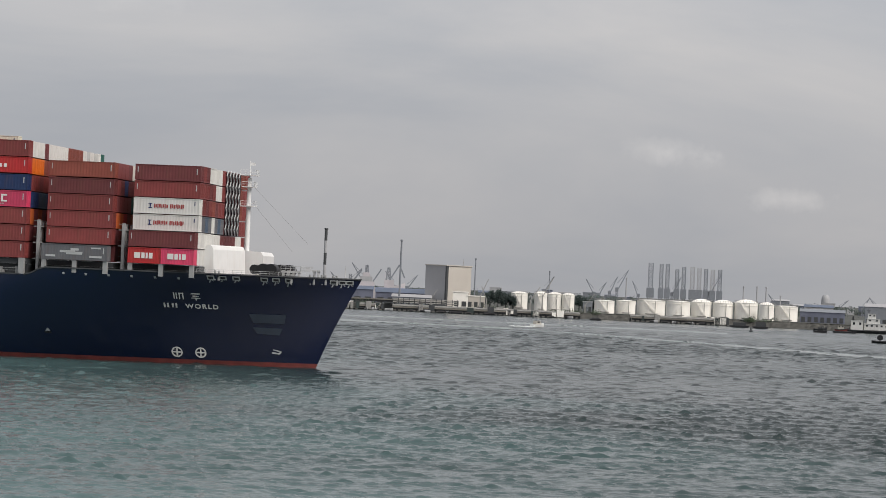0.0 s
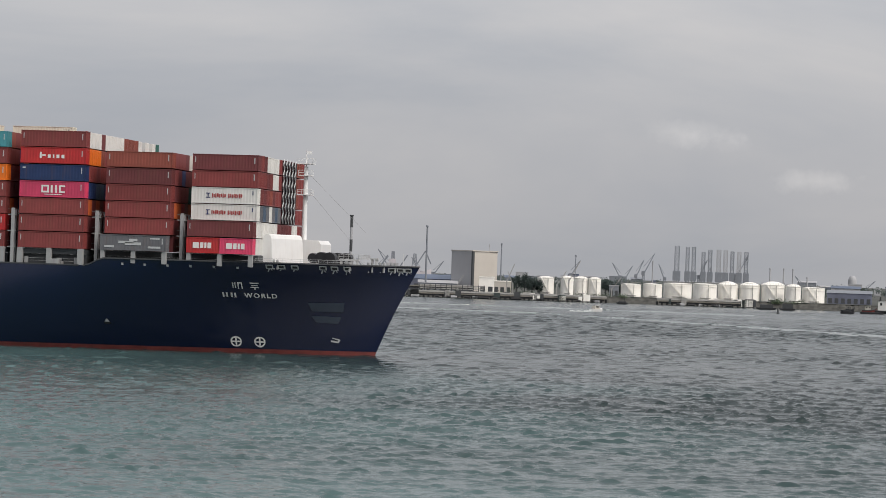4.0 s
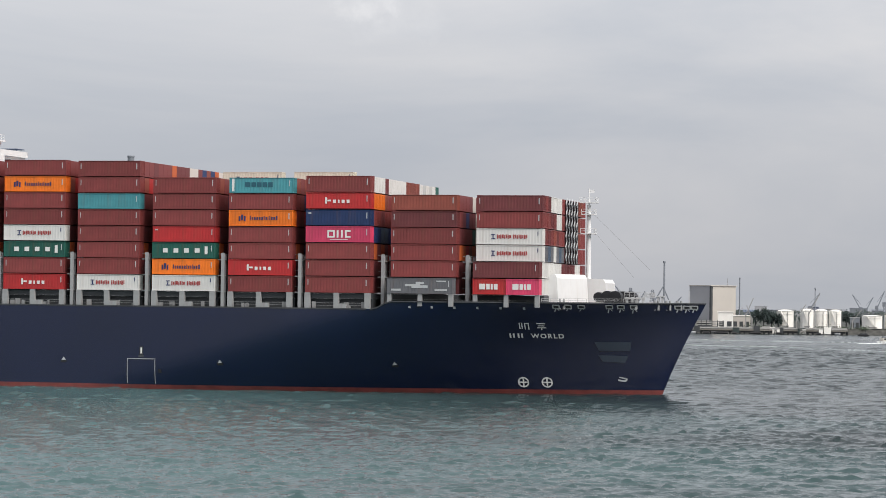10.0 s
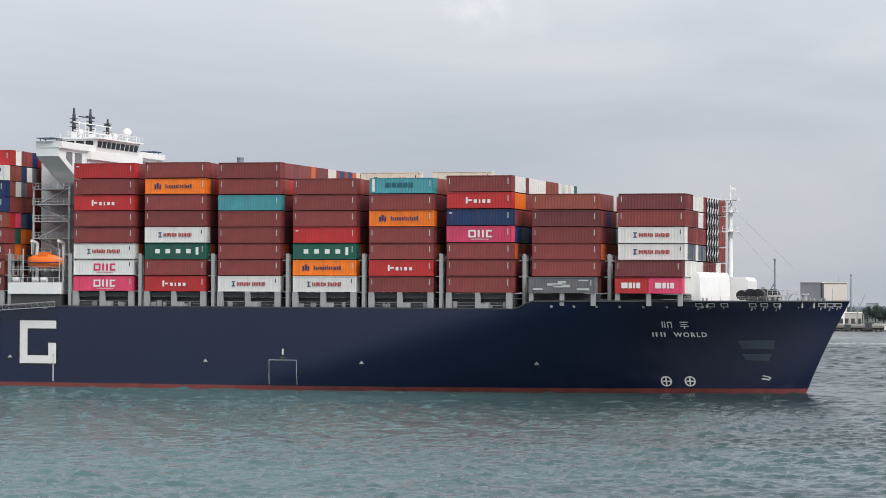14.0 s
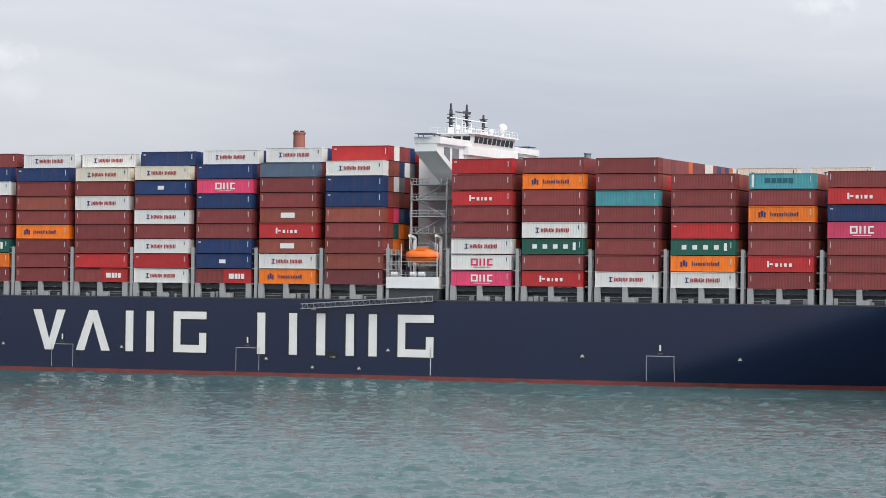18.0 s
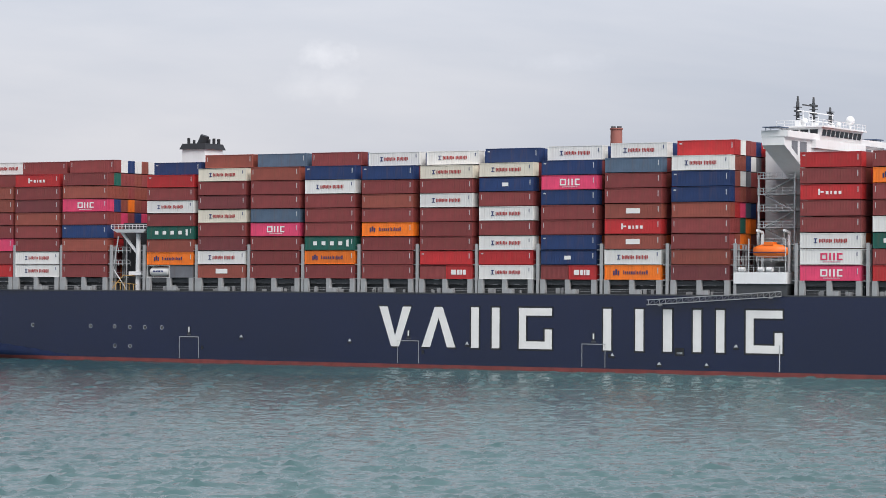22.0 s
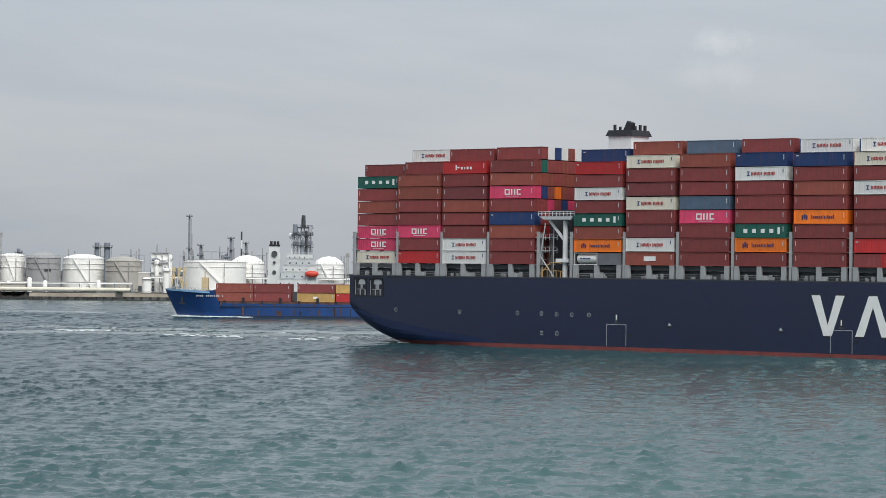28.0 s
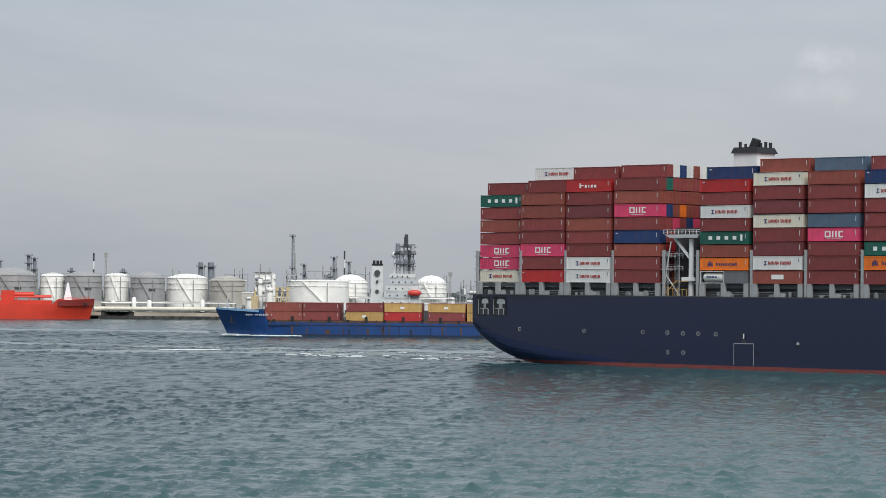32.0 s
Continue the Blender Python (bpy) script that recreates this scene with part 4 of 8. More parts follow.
# ---- deck gear: lashing bridges, coamings, stanchions ----
def build_lashing():
    bm = bmesh.new()
    add_box(bm, -0.05, 0.5, 0.15, 0.6, 0, 9.9)
    for x in (-0.3, 0.3):
        for y in [1.6] + [0.15 + 5.0 * i for i in range(1, 11)]:
            if y > 50.5:
                continue
            add_box(bm, x - 0.16, x + 0.16, y, y + 0.35, 0, 9.6)
    for z in (2.9, 5.8, 8.7):
        add_box(bm, -0.75, 0.75, 0.5, 50.6, z - 0.12, z + 0.06)
    for z in (3.9, 6.8, 9.7):
        for x in (-0.7, 0.7):
            add_box(bm, x - 0.03, x + 0.03, 0.5, 50.6, z - 0.03, z + 0.03)
    bridge = bpy.data.meshes.new("lashing_bridge")
    bm.to_mesh(bridge)
    bm.free()
    bridge.materials.append(M_STEEL)
    ends = sorted(BAYS)
    gaps = []
    for a, b in zip(ends, ends[1:]):
        g0, g1 = a + BOX_L, b
        if g1 - g0 < 4.5:
            gaps.append((g0 + g1) / 2)
        else:
            gaps += [g0 + 0.95, g1 - 0.95]
    gaps.append(ends[0] - 0.35)
    for gx in gaps:
        shared("lashing_bridge", bridge, SHIP, Matrix.Translation((gx, 0 if gx < -60 else (2.2 if gx < -45 else 4.0), DECK)) @ Matrix.Diagonal((1, 1 if gx < -60 else 0.9, 1, 1)), "grey steel lashing bridge between the stacks")
    # outboard stanchions: feet at each bay's ends and middle
    bm = bmesh.new()
    add_box(bm, -0.5, 0.5, 0.0, 0.9, 0, 2.85)
    end_post = bpy.data.meshes.new("stanchion")
    bm.to_mesh(end_post)
    bm.free()
    bm = bmesh.new()
    add_box(bm, -0.45, 0.45, 0.0, 0.9, 0, 2.85)
    add_box(bm, 0.45, 1.9, 0.0, 0.9, 0, 0.9)
    mid_post = bpy.data.meshes.new("stanchion_foot")
    bm.to_mesh(mid_post)
    bm.free()
    for me in (end_post, mid_post):
        me.materials.append(M_STEEL)
    for bay, x in enumerate(BAYS):
        if bay in (6, 7):
            continue
        for dx, me in ((0.45, end_post), (BOX_L / 2 - 0.2, mid_post), (BOX_L - 0.45, end_post)):
            shared("stanchion", me, SHIP, Matrix.Translation((x + dx, 0.08, DECK)), "grey steel container stanchion")
    for bay in (6, 7):
        for dx in (0.4, BOX_L / 2, BOX_L - 0.4):
            shared("stanchion", end_post, SHIP, Matrix.Translation((BAYS[bay] + dx, lateral(bay, 0) + 0.15, DECK + 0.6)) @ Matrix.Diagonal((0.8, 0.8, 0.79, 1)), "grey steel container stanchion")
    # hatch coamings and covers under each bay, pipes along the passage
    for bay, x in enumerate(BAYS):
        inset = 1.9 + (3 if bay == 6 else 6 if bay == 7 else 0)
        bm = bmesh.new()
        add_box(bm, x - 0.2, x + BOX_L + 0.2, inset, BEAM - inset, DECK - 0.2, DECK + 1.75)
        part("hatch_coaming", bm, M_DARKSTEEL, SHIP)
        bm = bmesh.new()
        add_box(bm, x - 0.1, x + BOX_L + 0.1, inset - 0.9, BEAM - inset + 0.9, DECK + 1.8, DECK + 2.72)
        part("hatch_cover", bm, M_DARKSTEEL, SHIP, "dark grey steel hatch cover")
        if bay not in (6, 7):
            bm = bmesh.new()
            rng = random.Random(bay)
            for _ in range(5):
                px = x + rng.uniform(0.8, BOX_L - 1.2)
                add_box(bm, px, px + rng.uniform(0.3, 1.0), 1.1, 1.5, DECK - 0.1, DECK + rng.uniform(0.5, 1.3))
            add_beam(bm, (x, 0.25, DECK + 1.0), (x + BOX_L, 0.25, DECK + 1.0), 0.06)
            add_beam(bm, (x, 0.25, DECK + 0.55), (x + BOX_L, 0.25, DECK + 0.55), 0.05)
            part("passage_gear", bm, M_STEEL, SHIP)


build_lashing()


# ---- bridge house, masts, lifeboat, funnel ----
def railing(bm, pts, h=1.1, step=1.6, r=0.05):
    for a, b in zip(pts, pts[1:]):
        a, b = Vector(a), Vector(b)
        n = max(1, int((b - a).length / step))
        for i in range(n + 1):
            p = a.lerp(b, i / n)
            add_beam(bm, p, p + Vector((0, 0, h)), r)
        for k in (0.5, 1.0):
            add_beam(bm, a + Vector((0, 0, h * k)), b + Vector((0, 0, h * k)), r)


def build_bridge():
    house = new("bridge_house")
    house.parent = SHIP
    house["label"] = "white bridge house with slanted wings"
    x0, x1 = -155.6, -145.6
    bm = bmesh.new()
    add_box(bm, x0, x1, 13.0, 38.0, DECK, 43.6)
    part("house_block", bm, M_WHITE, house)
    # bridge deck with its wings to both sides, deep brackets below
    for side in (0, 1):
        def Y(y):
            return y if side == 0 else BEAM - y
        bm = bmesh.new()
        ring = []
        for x in (-150.6, -146.0):
            ring.append([(x, Y(-0.2), 43.6), (x, Y(-0.2), 45.2), (x, Y(13.0), 45.2), (x, Y(13.0), 37.6)])
        add_loft(bm, ring)
        bmesh.ops.recalc_face_normals(bm, faces=bm.faces)
        part("wing_bracket", bm, M_WHITE, house, "white slanted bridge-wing bracket")
        bm = bmesh.new()
        for a, b in (((-150.7, Y(-0.2)), (-150.5, Y(13.0))), ((-145.6, Y(-0.2)), (-145.4, Y(17.0)))):
            lo, hi = sorted((a[1], b[1]))
            add_box(bm, a[0], b[0], lo, hi, 45.2, 46.4)
        lo, hi = sorted((Y(-0.3), Y(-0.1)))
        add_box(bm, -150.7, -145.4, lo, hi, 45.2, 46.4)
        part("wing_bulwark", bm, M_WHITE, house)
        # openings are flat panels, their inner shade put into the grey
        for ya, yb in ((3.2, 6.0), (7.2, 10.4)):
            bm = bmesh.new()
            za = lerp(43.6, 37.6, ya / 13.2) + 1.1
            zb_ = lerp(43.6, 37.6, yb / 13.2) + 1.1
            add_hexa(bm, ((-146.0, Y(ya), za), (-145.95, Y(ya), za), (-145.95, Y(yb), zb_), (-146.0, Y(yb), zb_), (-146.0, Y(ya), 44.6), (-145.95, Y(ya), 44.6), (-145.95, Y(yb), 44.6), (-146.0, Y(yb), 44.6)))
            bmesh.ops.recalc_face_normals(bm, faces=bm.faces)
            part("bracket_opening", bm, M_SHADE, house, "grey panel drawn as a shaded opening in the bracket")
        bm = bmesh.new()
        lo, hi = sorted((Y(-1.2), Y(3.0)))
        add_box(bm, -150.2, -146.5, lo, hi, 46.9, 47.05)
        for xx in (-150.0, -146.7):
            for yy in (0.2, 2.6):
                add_beam(bm, (xx, Y(yy), 45.2), (xx, Y(yy), 46.95), 0.1)
        part("wing_awning", bm, M_SLATE, house, "slate-blue awning over the wing")
    bm = bmesh.new()
    add_box(bm, x0 - 0.3, x1 + 0.6, 12.6, 38.4, 43.6, 45.2)
    part("bridge_deck", bm, M_WHITE, house)
    # wheelhouse: raked front, window band, roof
    bm = bmesh.new()
    ring = [[(x0 + 2, 15, 45.2), (x1 + 0.4, 15, 45.2), (x1 + 0.9, 15, 47.7), (x0 + 2, 15, 47.7)], [(x0 + 2, 36, 45.2), (x1 + 0.4, 36, 45.2), (x1 + 0.9, 36, 47.7), (x0 + 2, 36, 47.7)]]
    add_loft(bm, ring)
    bmesh.ops.recalc_face_normals(bm, faces=bm.faces)
    wheel = part("wheelhouse", bm, M_WHITE, house, "white wheelhouse with dark windows")
    for i in range(9):
        y = 15.6 + i * 2.25
        bm = bmesh.new()
        add_hexa(bm, ((x1 + 0.60, y, 46.1), (x1 + 0.66, y, 46.1), (x1 + 0.66, y + 1.75, 46.1), (x1 + 0.60, y + 1.75, 46.1), (x1 + 0.82, y, 47.3), (x1 + 0.88, y, 47.3), (x1 + 0.88, y + 1.75, 47.3), (x1 + 0.82, y + 1.75, 47.3)))
        part("window_pane", bm, M_GLASS, wheel)
    for i in range(4):
        xx = x0 + 2.4 + i * 2.0
        bm = bmesh.new()
        add_box(bm, xx, xx + 1.6, 14.93, 15.0, 46.1, 47.3)
        part("window_pane", bm, M_GLASS, wheel)
    bm = bmesh.new()
    add_box(bm, x0 + 1.4, x1 + 1.5, 14.4, 36.6, 47.7, 48.0)
    railing(bm, [(x0 + 1.6, 14.6, 48.0), (x1 + 1.3, 14.6, 48.0), (x1 + 1.3, 36.4, 48.0)], 1.1, 1.4, 0.07)
    part("monkey_island", bm, M_WHITE, house)
    # masts, radars, domes
    for yy, top in ((17.9, 54.0), (25.8, 54.3), (34.4, 52.8)):
        bm = bmesh.new()
        xx = -151.0
        add_tube(bm, (xx, yy, 48.0), (xx, yy, top - 1.2), 0.42, 0.34, 8)
        add_tube(bm, (xx, yy, top - 1.2), (xx, yy, top), 0.28, 0.2, 6)
        for z in (50.2, 51.8):
            add_box(bm, xx - 0.6, xx + 0.6, yy - 0.75, yy + 0.75, z, z + 0.12)
        part("signal_mast", bm, M_DARKSTEEL, house, "dark radar and signal mast")
    for z, yy, w, h in ((52.4, 24.0, 3.5, 0.2), (50.9, 17.9, 1.4, 0.35), (50.9, 25.8, 1.7, 0.35), (52.5, 25.8, 1.7, 0.35), (51.4, 34.4, 1.2, 0.3)):
        bm = bmesh.new()
        add_box(bm, -151.2, -150.8, yy - w, yy + w, z, z + h)
        part("radar_scanner", bm, M_DARKSTEEL, house)
    bm = bmesh.new()
    for yy in (19.6, 22.6, 24.2, 27.2, 29.6, 32.6, 34.6):
        add_beam(bm, (-150.6, yy, 48.0), (-150.6, yy, 49.2 + (yy * 7) % 3), 0.14)
    for z in (49.6, 51.2):
        add_beam(bm, (-150.7, 17.0, z), (-150.7, 35.5, z), 0.16)
    for yy in (17.9, 25.8, 34.4):
        add_box(bm, -151.3, -150.3, yy - 0.8, yy + 0.8, 48.0, 49.3)
    part("mast_yard", bm, M_WHITE, house, "white yards and posts on the bridge roof")
    for xx, yy, z, r in ((-146.2, 33.0, 49.9, 0.95), (-147.0, 29.0, 49.0, 0.55), (-149.6, 18.0, 49.2, 0.6)):
        bm = bmesh.new()
        bmesh.ops.create_uvsphere(bm, u_segments=14, v_segments=8, radius=r, matrix=Matrix.Translation((xx, yy, z)))
        add_tube(bm, (xx, yy, 48.0), (xx, yy, z - r * 0.6), 0.25, 0.25, 8)
        smooth(part("radome", bm, M_WHITE, house, "white satellite dome"))
    # outside stair tower on the starboard side
    bm = bmesh.new()
    for k, z in enumerate((22.0, 25.0, 28.2, 31.4, 34.6, 37.6)):
        add_box(bm, -153.6, -145.8, 4.5, 13.0, z - 0.12, z)
        railing(bm, [(-153.6, 13.0, z), (-153.6, 4.6, z), (-145.8, 4.6, z)], 1.1, 1.3, 0.07)
        if z < 37:
            a = (-152.8, 6.0, z) if k % 2 == 0 else (-146.6, 6.0, z)
            b = (-146.6, 6.0, z + 3.1) if k % 2 == 0 else (-152.8, 6.0, z + 3.1)
            add_beam(bm, a, b, 0.9, 0.12)
    for x in (-153.4, -146.0):
        add_box(bm, x - 0.15, x + 0.15, 4.7, 5.0, DECK, 38.0)
    part("stair_tower", bm, M_LIGHTGREY, house, "pale grey outside stair tower")
    # lifeboat with its cradle
    bm = bmesh.new()
    ring = []
    for t in (0, .06, .16, .32, .5, .68, .84, .94, 1):
        x = lerp(-153.0, -145.9, t)
        w = 1.35 * (1 - abs(2 * t - 1) ** 3.2) + 0.05
        hgt = 1.15 * (1 - 0.55 * abs(2 * t - 1) ** 3) + 0.05
        r = []
        for i in range(14):
            a = 2 * math.pi * i / 14
            s, c = math.sin(a), math.cos(a)
            r.append((x, 1.5 + w * c, 23.55 + (hgt * s if s < 0 else (hgt * 1.25 * s))))
        ring.append(r)
    add_loft(bm, ring)
    boat = smooth(part("lifeboat", bm, M_BOATORANGE, SHIP, "orange enclosed lifeboat in its davit"))
    bm = bmesh.new()
    add_box(bm, -150.4, -148.6, 0.5, 2.5, 24.7, 25.4)
    part("canopy", bm, M_BOATORANGE, boat)
    bm = bmesh.new()
    add_box(bm, -153.1, -145.8, 0.02, 0.1, 23.35, 23.5)
    part("fender_stripe", bm, M_DARKMARK, boat)
    davit = new("boat_davit")
    davit.parent = SHIP
    for x in (-152.2, -146.7):
        bm = bmesh.new()
        add_beam(bm, (x, 4.0, DECK), (x, 4.0, 27.2), 0.5)
        add_beam(bm, (x, 4.0, 27.2), (x, 1.4, 27.6), 0.45)
        add_beam(bm, (x, 1.4, 27.6), (x, 1.4, 25.0), 0.08)
        part("davit_arm", bm, M_WHITE, davit)
    bm = bmesh.new()
    add_box(bm, -156.4, -145.6, 0.0, 5.5, 17.5, 19.6)
    part("boat_deck", bm, M_WHITE, davit, "white boat deck bulwark")
    bm = bmesh.new()
    add_box(bm, -156.0, -145.8, 0.2, 5.5, 19.6, 19.7)
    railing(bm, [(-156.3, 5.0, 19.6), (-156.3, 0.1, 19.6), (-145.7, 0.1, 19.6)], 1.0, 1.2, 0.06)
    railing(bm, [(-156.3, 0.1, 21.6), (-145.7, 0.1, 21.6)], 1.0, 1.5, 0.06)
    for x in (-156.2, -153.4, -145.9):
        add_beam(bm, (x, 0.3, 19.6), (x, 0.3, 26.0), 0.16)
    part("boat_deck_rail", bm, M_LIGHTGREY, davit)
    for x, w in ((-155.6, 1.2), (-151.6, 1.1), (-149.9, 1.2)):
        bm = bmesh.new()
        add_tube(bm, (x, 0.8, 20.2), (x + w, 0.8, 20.2), 0.48, 0.48, 12)
        smooth(part("life_raft", bm, M_WHITE, davit, "white life raft canister"))
    bm = bmesh.new()
    add_box(bm, -156.4, -145.6, 0.4, 5.5, DECK, 17.4)
    part("boat_deck_base", bm, M_DARKSTEEL, davit)
    # stowed accommodation ladder, a slanting truss on the side
    bm = bmesh.new()
    a, b = Vector((-174.0, -0.55, 13.3)), Vector((-146.4, -0.55, 15.1))
    for dz in (0.0, 0.95):
        for dy in (0.0, -0.7):
            add_beam(bm, a + Vector((0, dy, dz)), b + Vector((0, dy, dz)), 0.16)
    for i in range(24):
        p = a.lerp(b, i / 23)
        add_beam(bm, p, p + Vector((0, 0, 0.95)), 0.09)
        add_beam(bm, p, p + Vector((0, -0.7, 0)), 0.25, 0.08)
        if i < 23:
            q = a.lerp(b, (i + 1) / 23)
            add_beam(bm, p, q + Vector((0, 0, 0.95)), 0.06)
    for x, z in ((-171.5, 13.4), (-148.5, 15.0)):
        add_box(bm, x - 0.2, x + 0.2, -1.2, 0.5, z - 0.3, z)
    part("accommodation_ladder", bm, M_STEEL, SHIP, "grey stowed accommodation ladder on the side")
    # funnel
    fun = new("funnel")
    fun.parent = SHIP
    fx0, fx1, fy0, fy1 = -303.6, -297.4, 26.0, 33.0
    bm = bmesh.new()
    add_box(bm, fx0, fx1, fy0, fy1, DECK, 47.0)
    part("funnel_casing", bm, M_WHITE, fun, "white funnel casing")
    bm = bmesh.new()
    add_hexa(bm, ((fx0 - 0.5, fy0 - 0.5, 47.0), (fx1 + 0.5, fy0 - 0.5, 47.0), (fx1 + 0.5, fy1 + 0.5, 47.0), (fx0 - 0.5, fy1 + 0.5, 47.0), (fx0, fy0, 48.3), (fx1, fy0, 48.3), (fx1, fy1, 48.3), (fx0, fy1, 48.3)))
    part("funnel_top", bm, M_BLACK, fun, "black funnel top")
    for dx, dy, r, top in ((0.7, 1.5, 0.35, 49.6), (1.4, 2.6, 0.3, 49.2), (3.0, 3.4, 1.25, 50.2), (4.2, 4.4, 0.35, 49.4), (5.0, 5.2, 0.35, 49.6), (5.6, 6.2, 0.38, 49.5)):
        bm = bmesh.new()
        add_tube(bm, (fx0 + dx, fy0 + dy, 48.0), (fx0 + dx + (0.8 if r > 1 else 0), fy0 + dy, top), r, r * 0.8 if r > 1 else r, 12)
        smooth(part("exhaust_pipe", bm, M_BLACK, fun))
    # white provision crane at the gap, with railed cab platform
    crane = new("provision_crane")
    crane.parent = SHIP
    bm = bmesh.new()
    add_tube(bm, (-297.9, 2.2, DECK), (-297.9, 2.2, 27.6), 0.62, 0.55, 14)
    smooth(part("crane_post", bm, M_WHITE, crane, "white crane post"))
    bm = bmesh.new()
    add_hexa(bm, ((-302.6, 0.6, 27.8), (-295.4, 0.6, 27.8), (-295.4, 3.8, 27.8), (-302.6, 3.8, 27.8), (-303.8, 0.4, 28.5), (-294.6, 0.4, 28.5), (-294.6, 4.0, 28.5), (-303.8, 4.0, 28.5)))
    railing(bm, [(-304.0, 0.5, 28.6), (-294.4, 0.5, 28.6)], 0.9, 0.9, 0.09)
    part("crane_platform", bm, M_WHITE, crane)
    bm = bmesh.new()
    add_beam(bm, (-302.4, 2.2, 27.9), (-298.2, 2.2, 23.4), 0.5)
    part("crane_brace", bm, M_WHITE, crane)
    bm = bmesh.new()
    add_box(bm, -299.6, -296.2, 1.0, 3.4, 18.6, 19.4)
    part("crane_step", bm, M_WHITE, crane)
    bm = bmesh.new()
    for i in range(6):
        add_beam(bm, (-303.8 + i * 1.2, 0.4, 15.3), (-303.8 + i * 1.2, 0.4, 17.2 - 0.1 * i), 0.1)
    add_beam(bm, (-304, 0.4, 17.2), (-297, 0.4, 16.6), 0.1)
    add_beam(bm, (-304, 0.4, 15.3), (-300.5, 0.4, 18.6), 0.14)
    add_beam(bm, (-300.5, 0.4, 18.6), (-297.5, 0.4, 18.4), 0.14)
    part("yellow_rail", bm, PAINT["yellow"], crane, "yellow deck railing")
    bm = bmesh.new()
    add_box(bm, -304.8, -294.6, 6.0, 45.0, DECK, 30.0)
    part("engine_casing", bm, M_DARKSTEEL, SHIP, "dark engine casing between stacks")
    bm = bmesh.new()
    for a, b in (((-304.6, 1, 15.3), (-302.4, 1, 27)), ((-304.6, 1, 21), (-300.0, 1, 15.3)), ((-302.0, 3.5, 15.3), (-302.0, 3.5, 26.5))):
        add_beam(bm, a, b, 0.18)
    railing(bm, [(-304.6, 1.2, 20.6), (-299.4, 1.2, 20.6)], 1.1, 0.9, 0.07)
    railing(bm, [(-304.6, 1.2, 23.4), (-299.4, 1.2, 23.4)], 1.1, 0.9, 0.07)
    part("ladder_frame", bm, M_LIGHTGREY, SHIP)


M_SHADE = surface("shaded_grey_paint", (0.16, 0.17, 0.19), rough=0.6)
M_SLATE = surface("slate_awning", (0.07, 0.10, 0.17), rough=0.7)
build_bridge()


def build_forecastle():
    top = 16.0
    # white breakwater in a shallow V with a rounded top edge
    for side, label in ((0, "white painted breakwater wall"), (1, "white painted breakwater wall")):
        ys = (11.0, 22.6) if side == 0 else (28.4, 40.0)
        xe = (-25.7, -22.4) if side == 0 else (-22.4, -25.7)
        bm = bmesh.new()
        prof = ((0.9, 15.4), (0.55, 21.2), (0.3, 21.8), (0.0, 22.0), (-0.7, 21.9), (-1.0, 21.3), (-1.3, 15.4))
        add_loft(bm, [[(x + dx, y, z - (0 if side == 0 else 0.4)) for dx, z in prof] for x, y in zip(xe, ys)])
        bmesh.ops.recalc_face_normals(bm, faces=bm.faces)
        part("breakwater", bm, M_WHITE, SHIP, label)
    bm = bmesh.new()
    prof = [(-22.8, 15.4), (-22.5, 20.6), (-22.0, 21.3), (-19.0, 21.2), (-18.5, 20.5), (-18.5, 15.4)]
    add_loft(bm, [[(x, y, z) for x, z in prof] for y in (23.4, 33.0)])
    bmesh.ops.recalc_face_normals(bm, faces=bm.faces)
    part("store_cover", bm, M_WHITE, SHIP, "white rounded winch store")
    mast = new("foremast")
    mast.parent = SHIP
    bm = bmesh.new()
    add_tube(bm, (-22.2, 25.5, top - 0.5), (-22.2, 25.5, 35.0), 0.55, 0.38, 12)
    add_tube(bm, (-22.2, 25.5, 35.0), (-22.2, 25.5, 38.2), 0.10, 0.06, 8)
    add_box(bm, -22.15, -21.2, 25.48, 25.52, 37.3, 37.9)
    smooth(part("mast_tube", bm, M_WHITE, mast, "white foremast"))
    for z, w in ((29.6, 1.3), (33.2, 1.2), (35.4, 1.5)):
        bm = bmesh.new()
        add_box(bm, -22.2 - w, -22.2 + w, 25.5 - w, 25.5 + w, z, z + 0.15)
        railing(bm, [(-22.2 - w, 25.5 - w, z + .15), (-22.2 + w, 25.5 - w, z + .15), (-22.2 + w, 25.5 + w, z + .15)], 0.9, 0.8, 0.06)
        part("mast_platform", bm, M_WHITE, mast)
    bm = bmesh.new()
    add_beam(bm, (-22.0, 25.5, 34), (-10.5, 25.5, 23.0), 0.04)
    add_beam(bm, (-22.0, 25.5, 31), (-13.5, 25.5, 21.5), 0.04)
    part("mast_stay", bm, M_STEEL, mast)
    # windlasses, bollards, rails
    for y in (17.5, 33.0):
        w = new("windlass")
        w.parent = SHIP
        bm = bmesh.new()
        for dx in (0, 1.6, 3.1):
            add_tube(bm, (-18.5 + dx, y - 1.4, 17.9), (-18.5 + dx, y + 1.4, 17.9), 1.15 if dx else 0.9, None, 16)
        smooth(part("drum", bm, M_BLACK, w, "dark winch drum"))
        bm = bmesh.new()
        add_box(bm, -20.0, -14.2, y - 2.0, y + 2.0, 15.4, 16.9)
        part("bed", bm, M_DARKSTEEL, w)
    bm = bmesh.new()
    for x in (-14.2, -13.2, -12.2, -11.2, -8.4, -7.6):
        add_box(bm, x, x + 0.35, 20.5, 21.5, 15.6, 18.0)
    add_box(bm, -14.4, -10.7, 20.4, 21.6, 17.6, 17.9)
    add_box(bm, -8.6, -7.0, 20.4, 21.6, 18.0, 18.25)
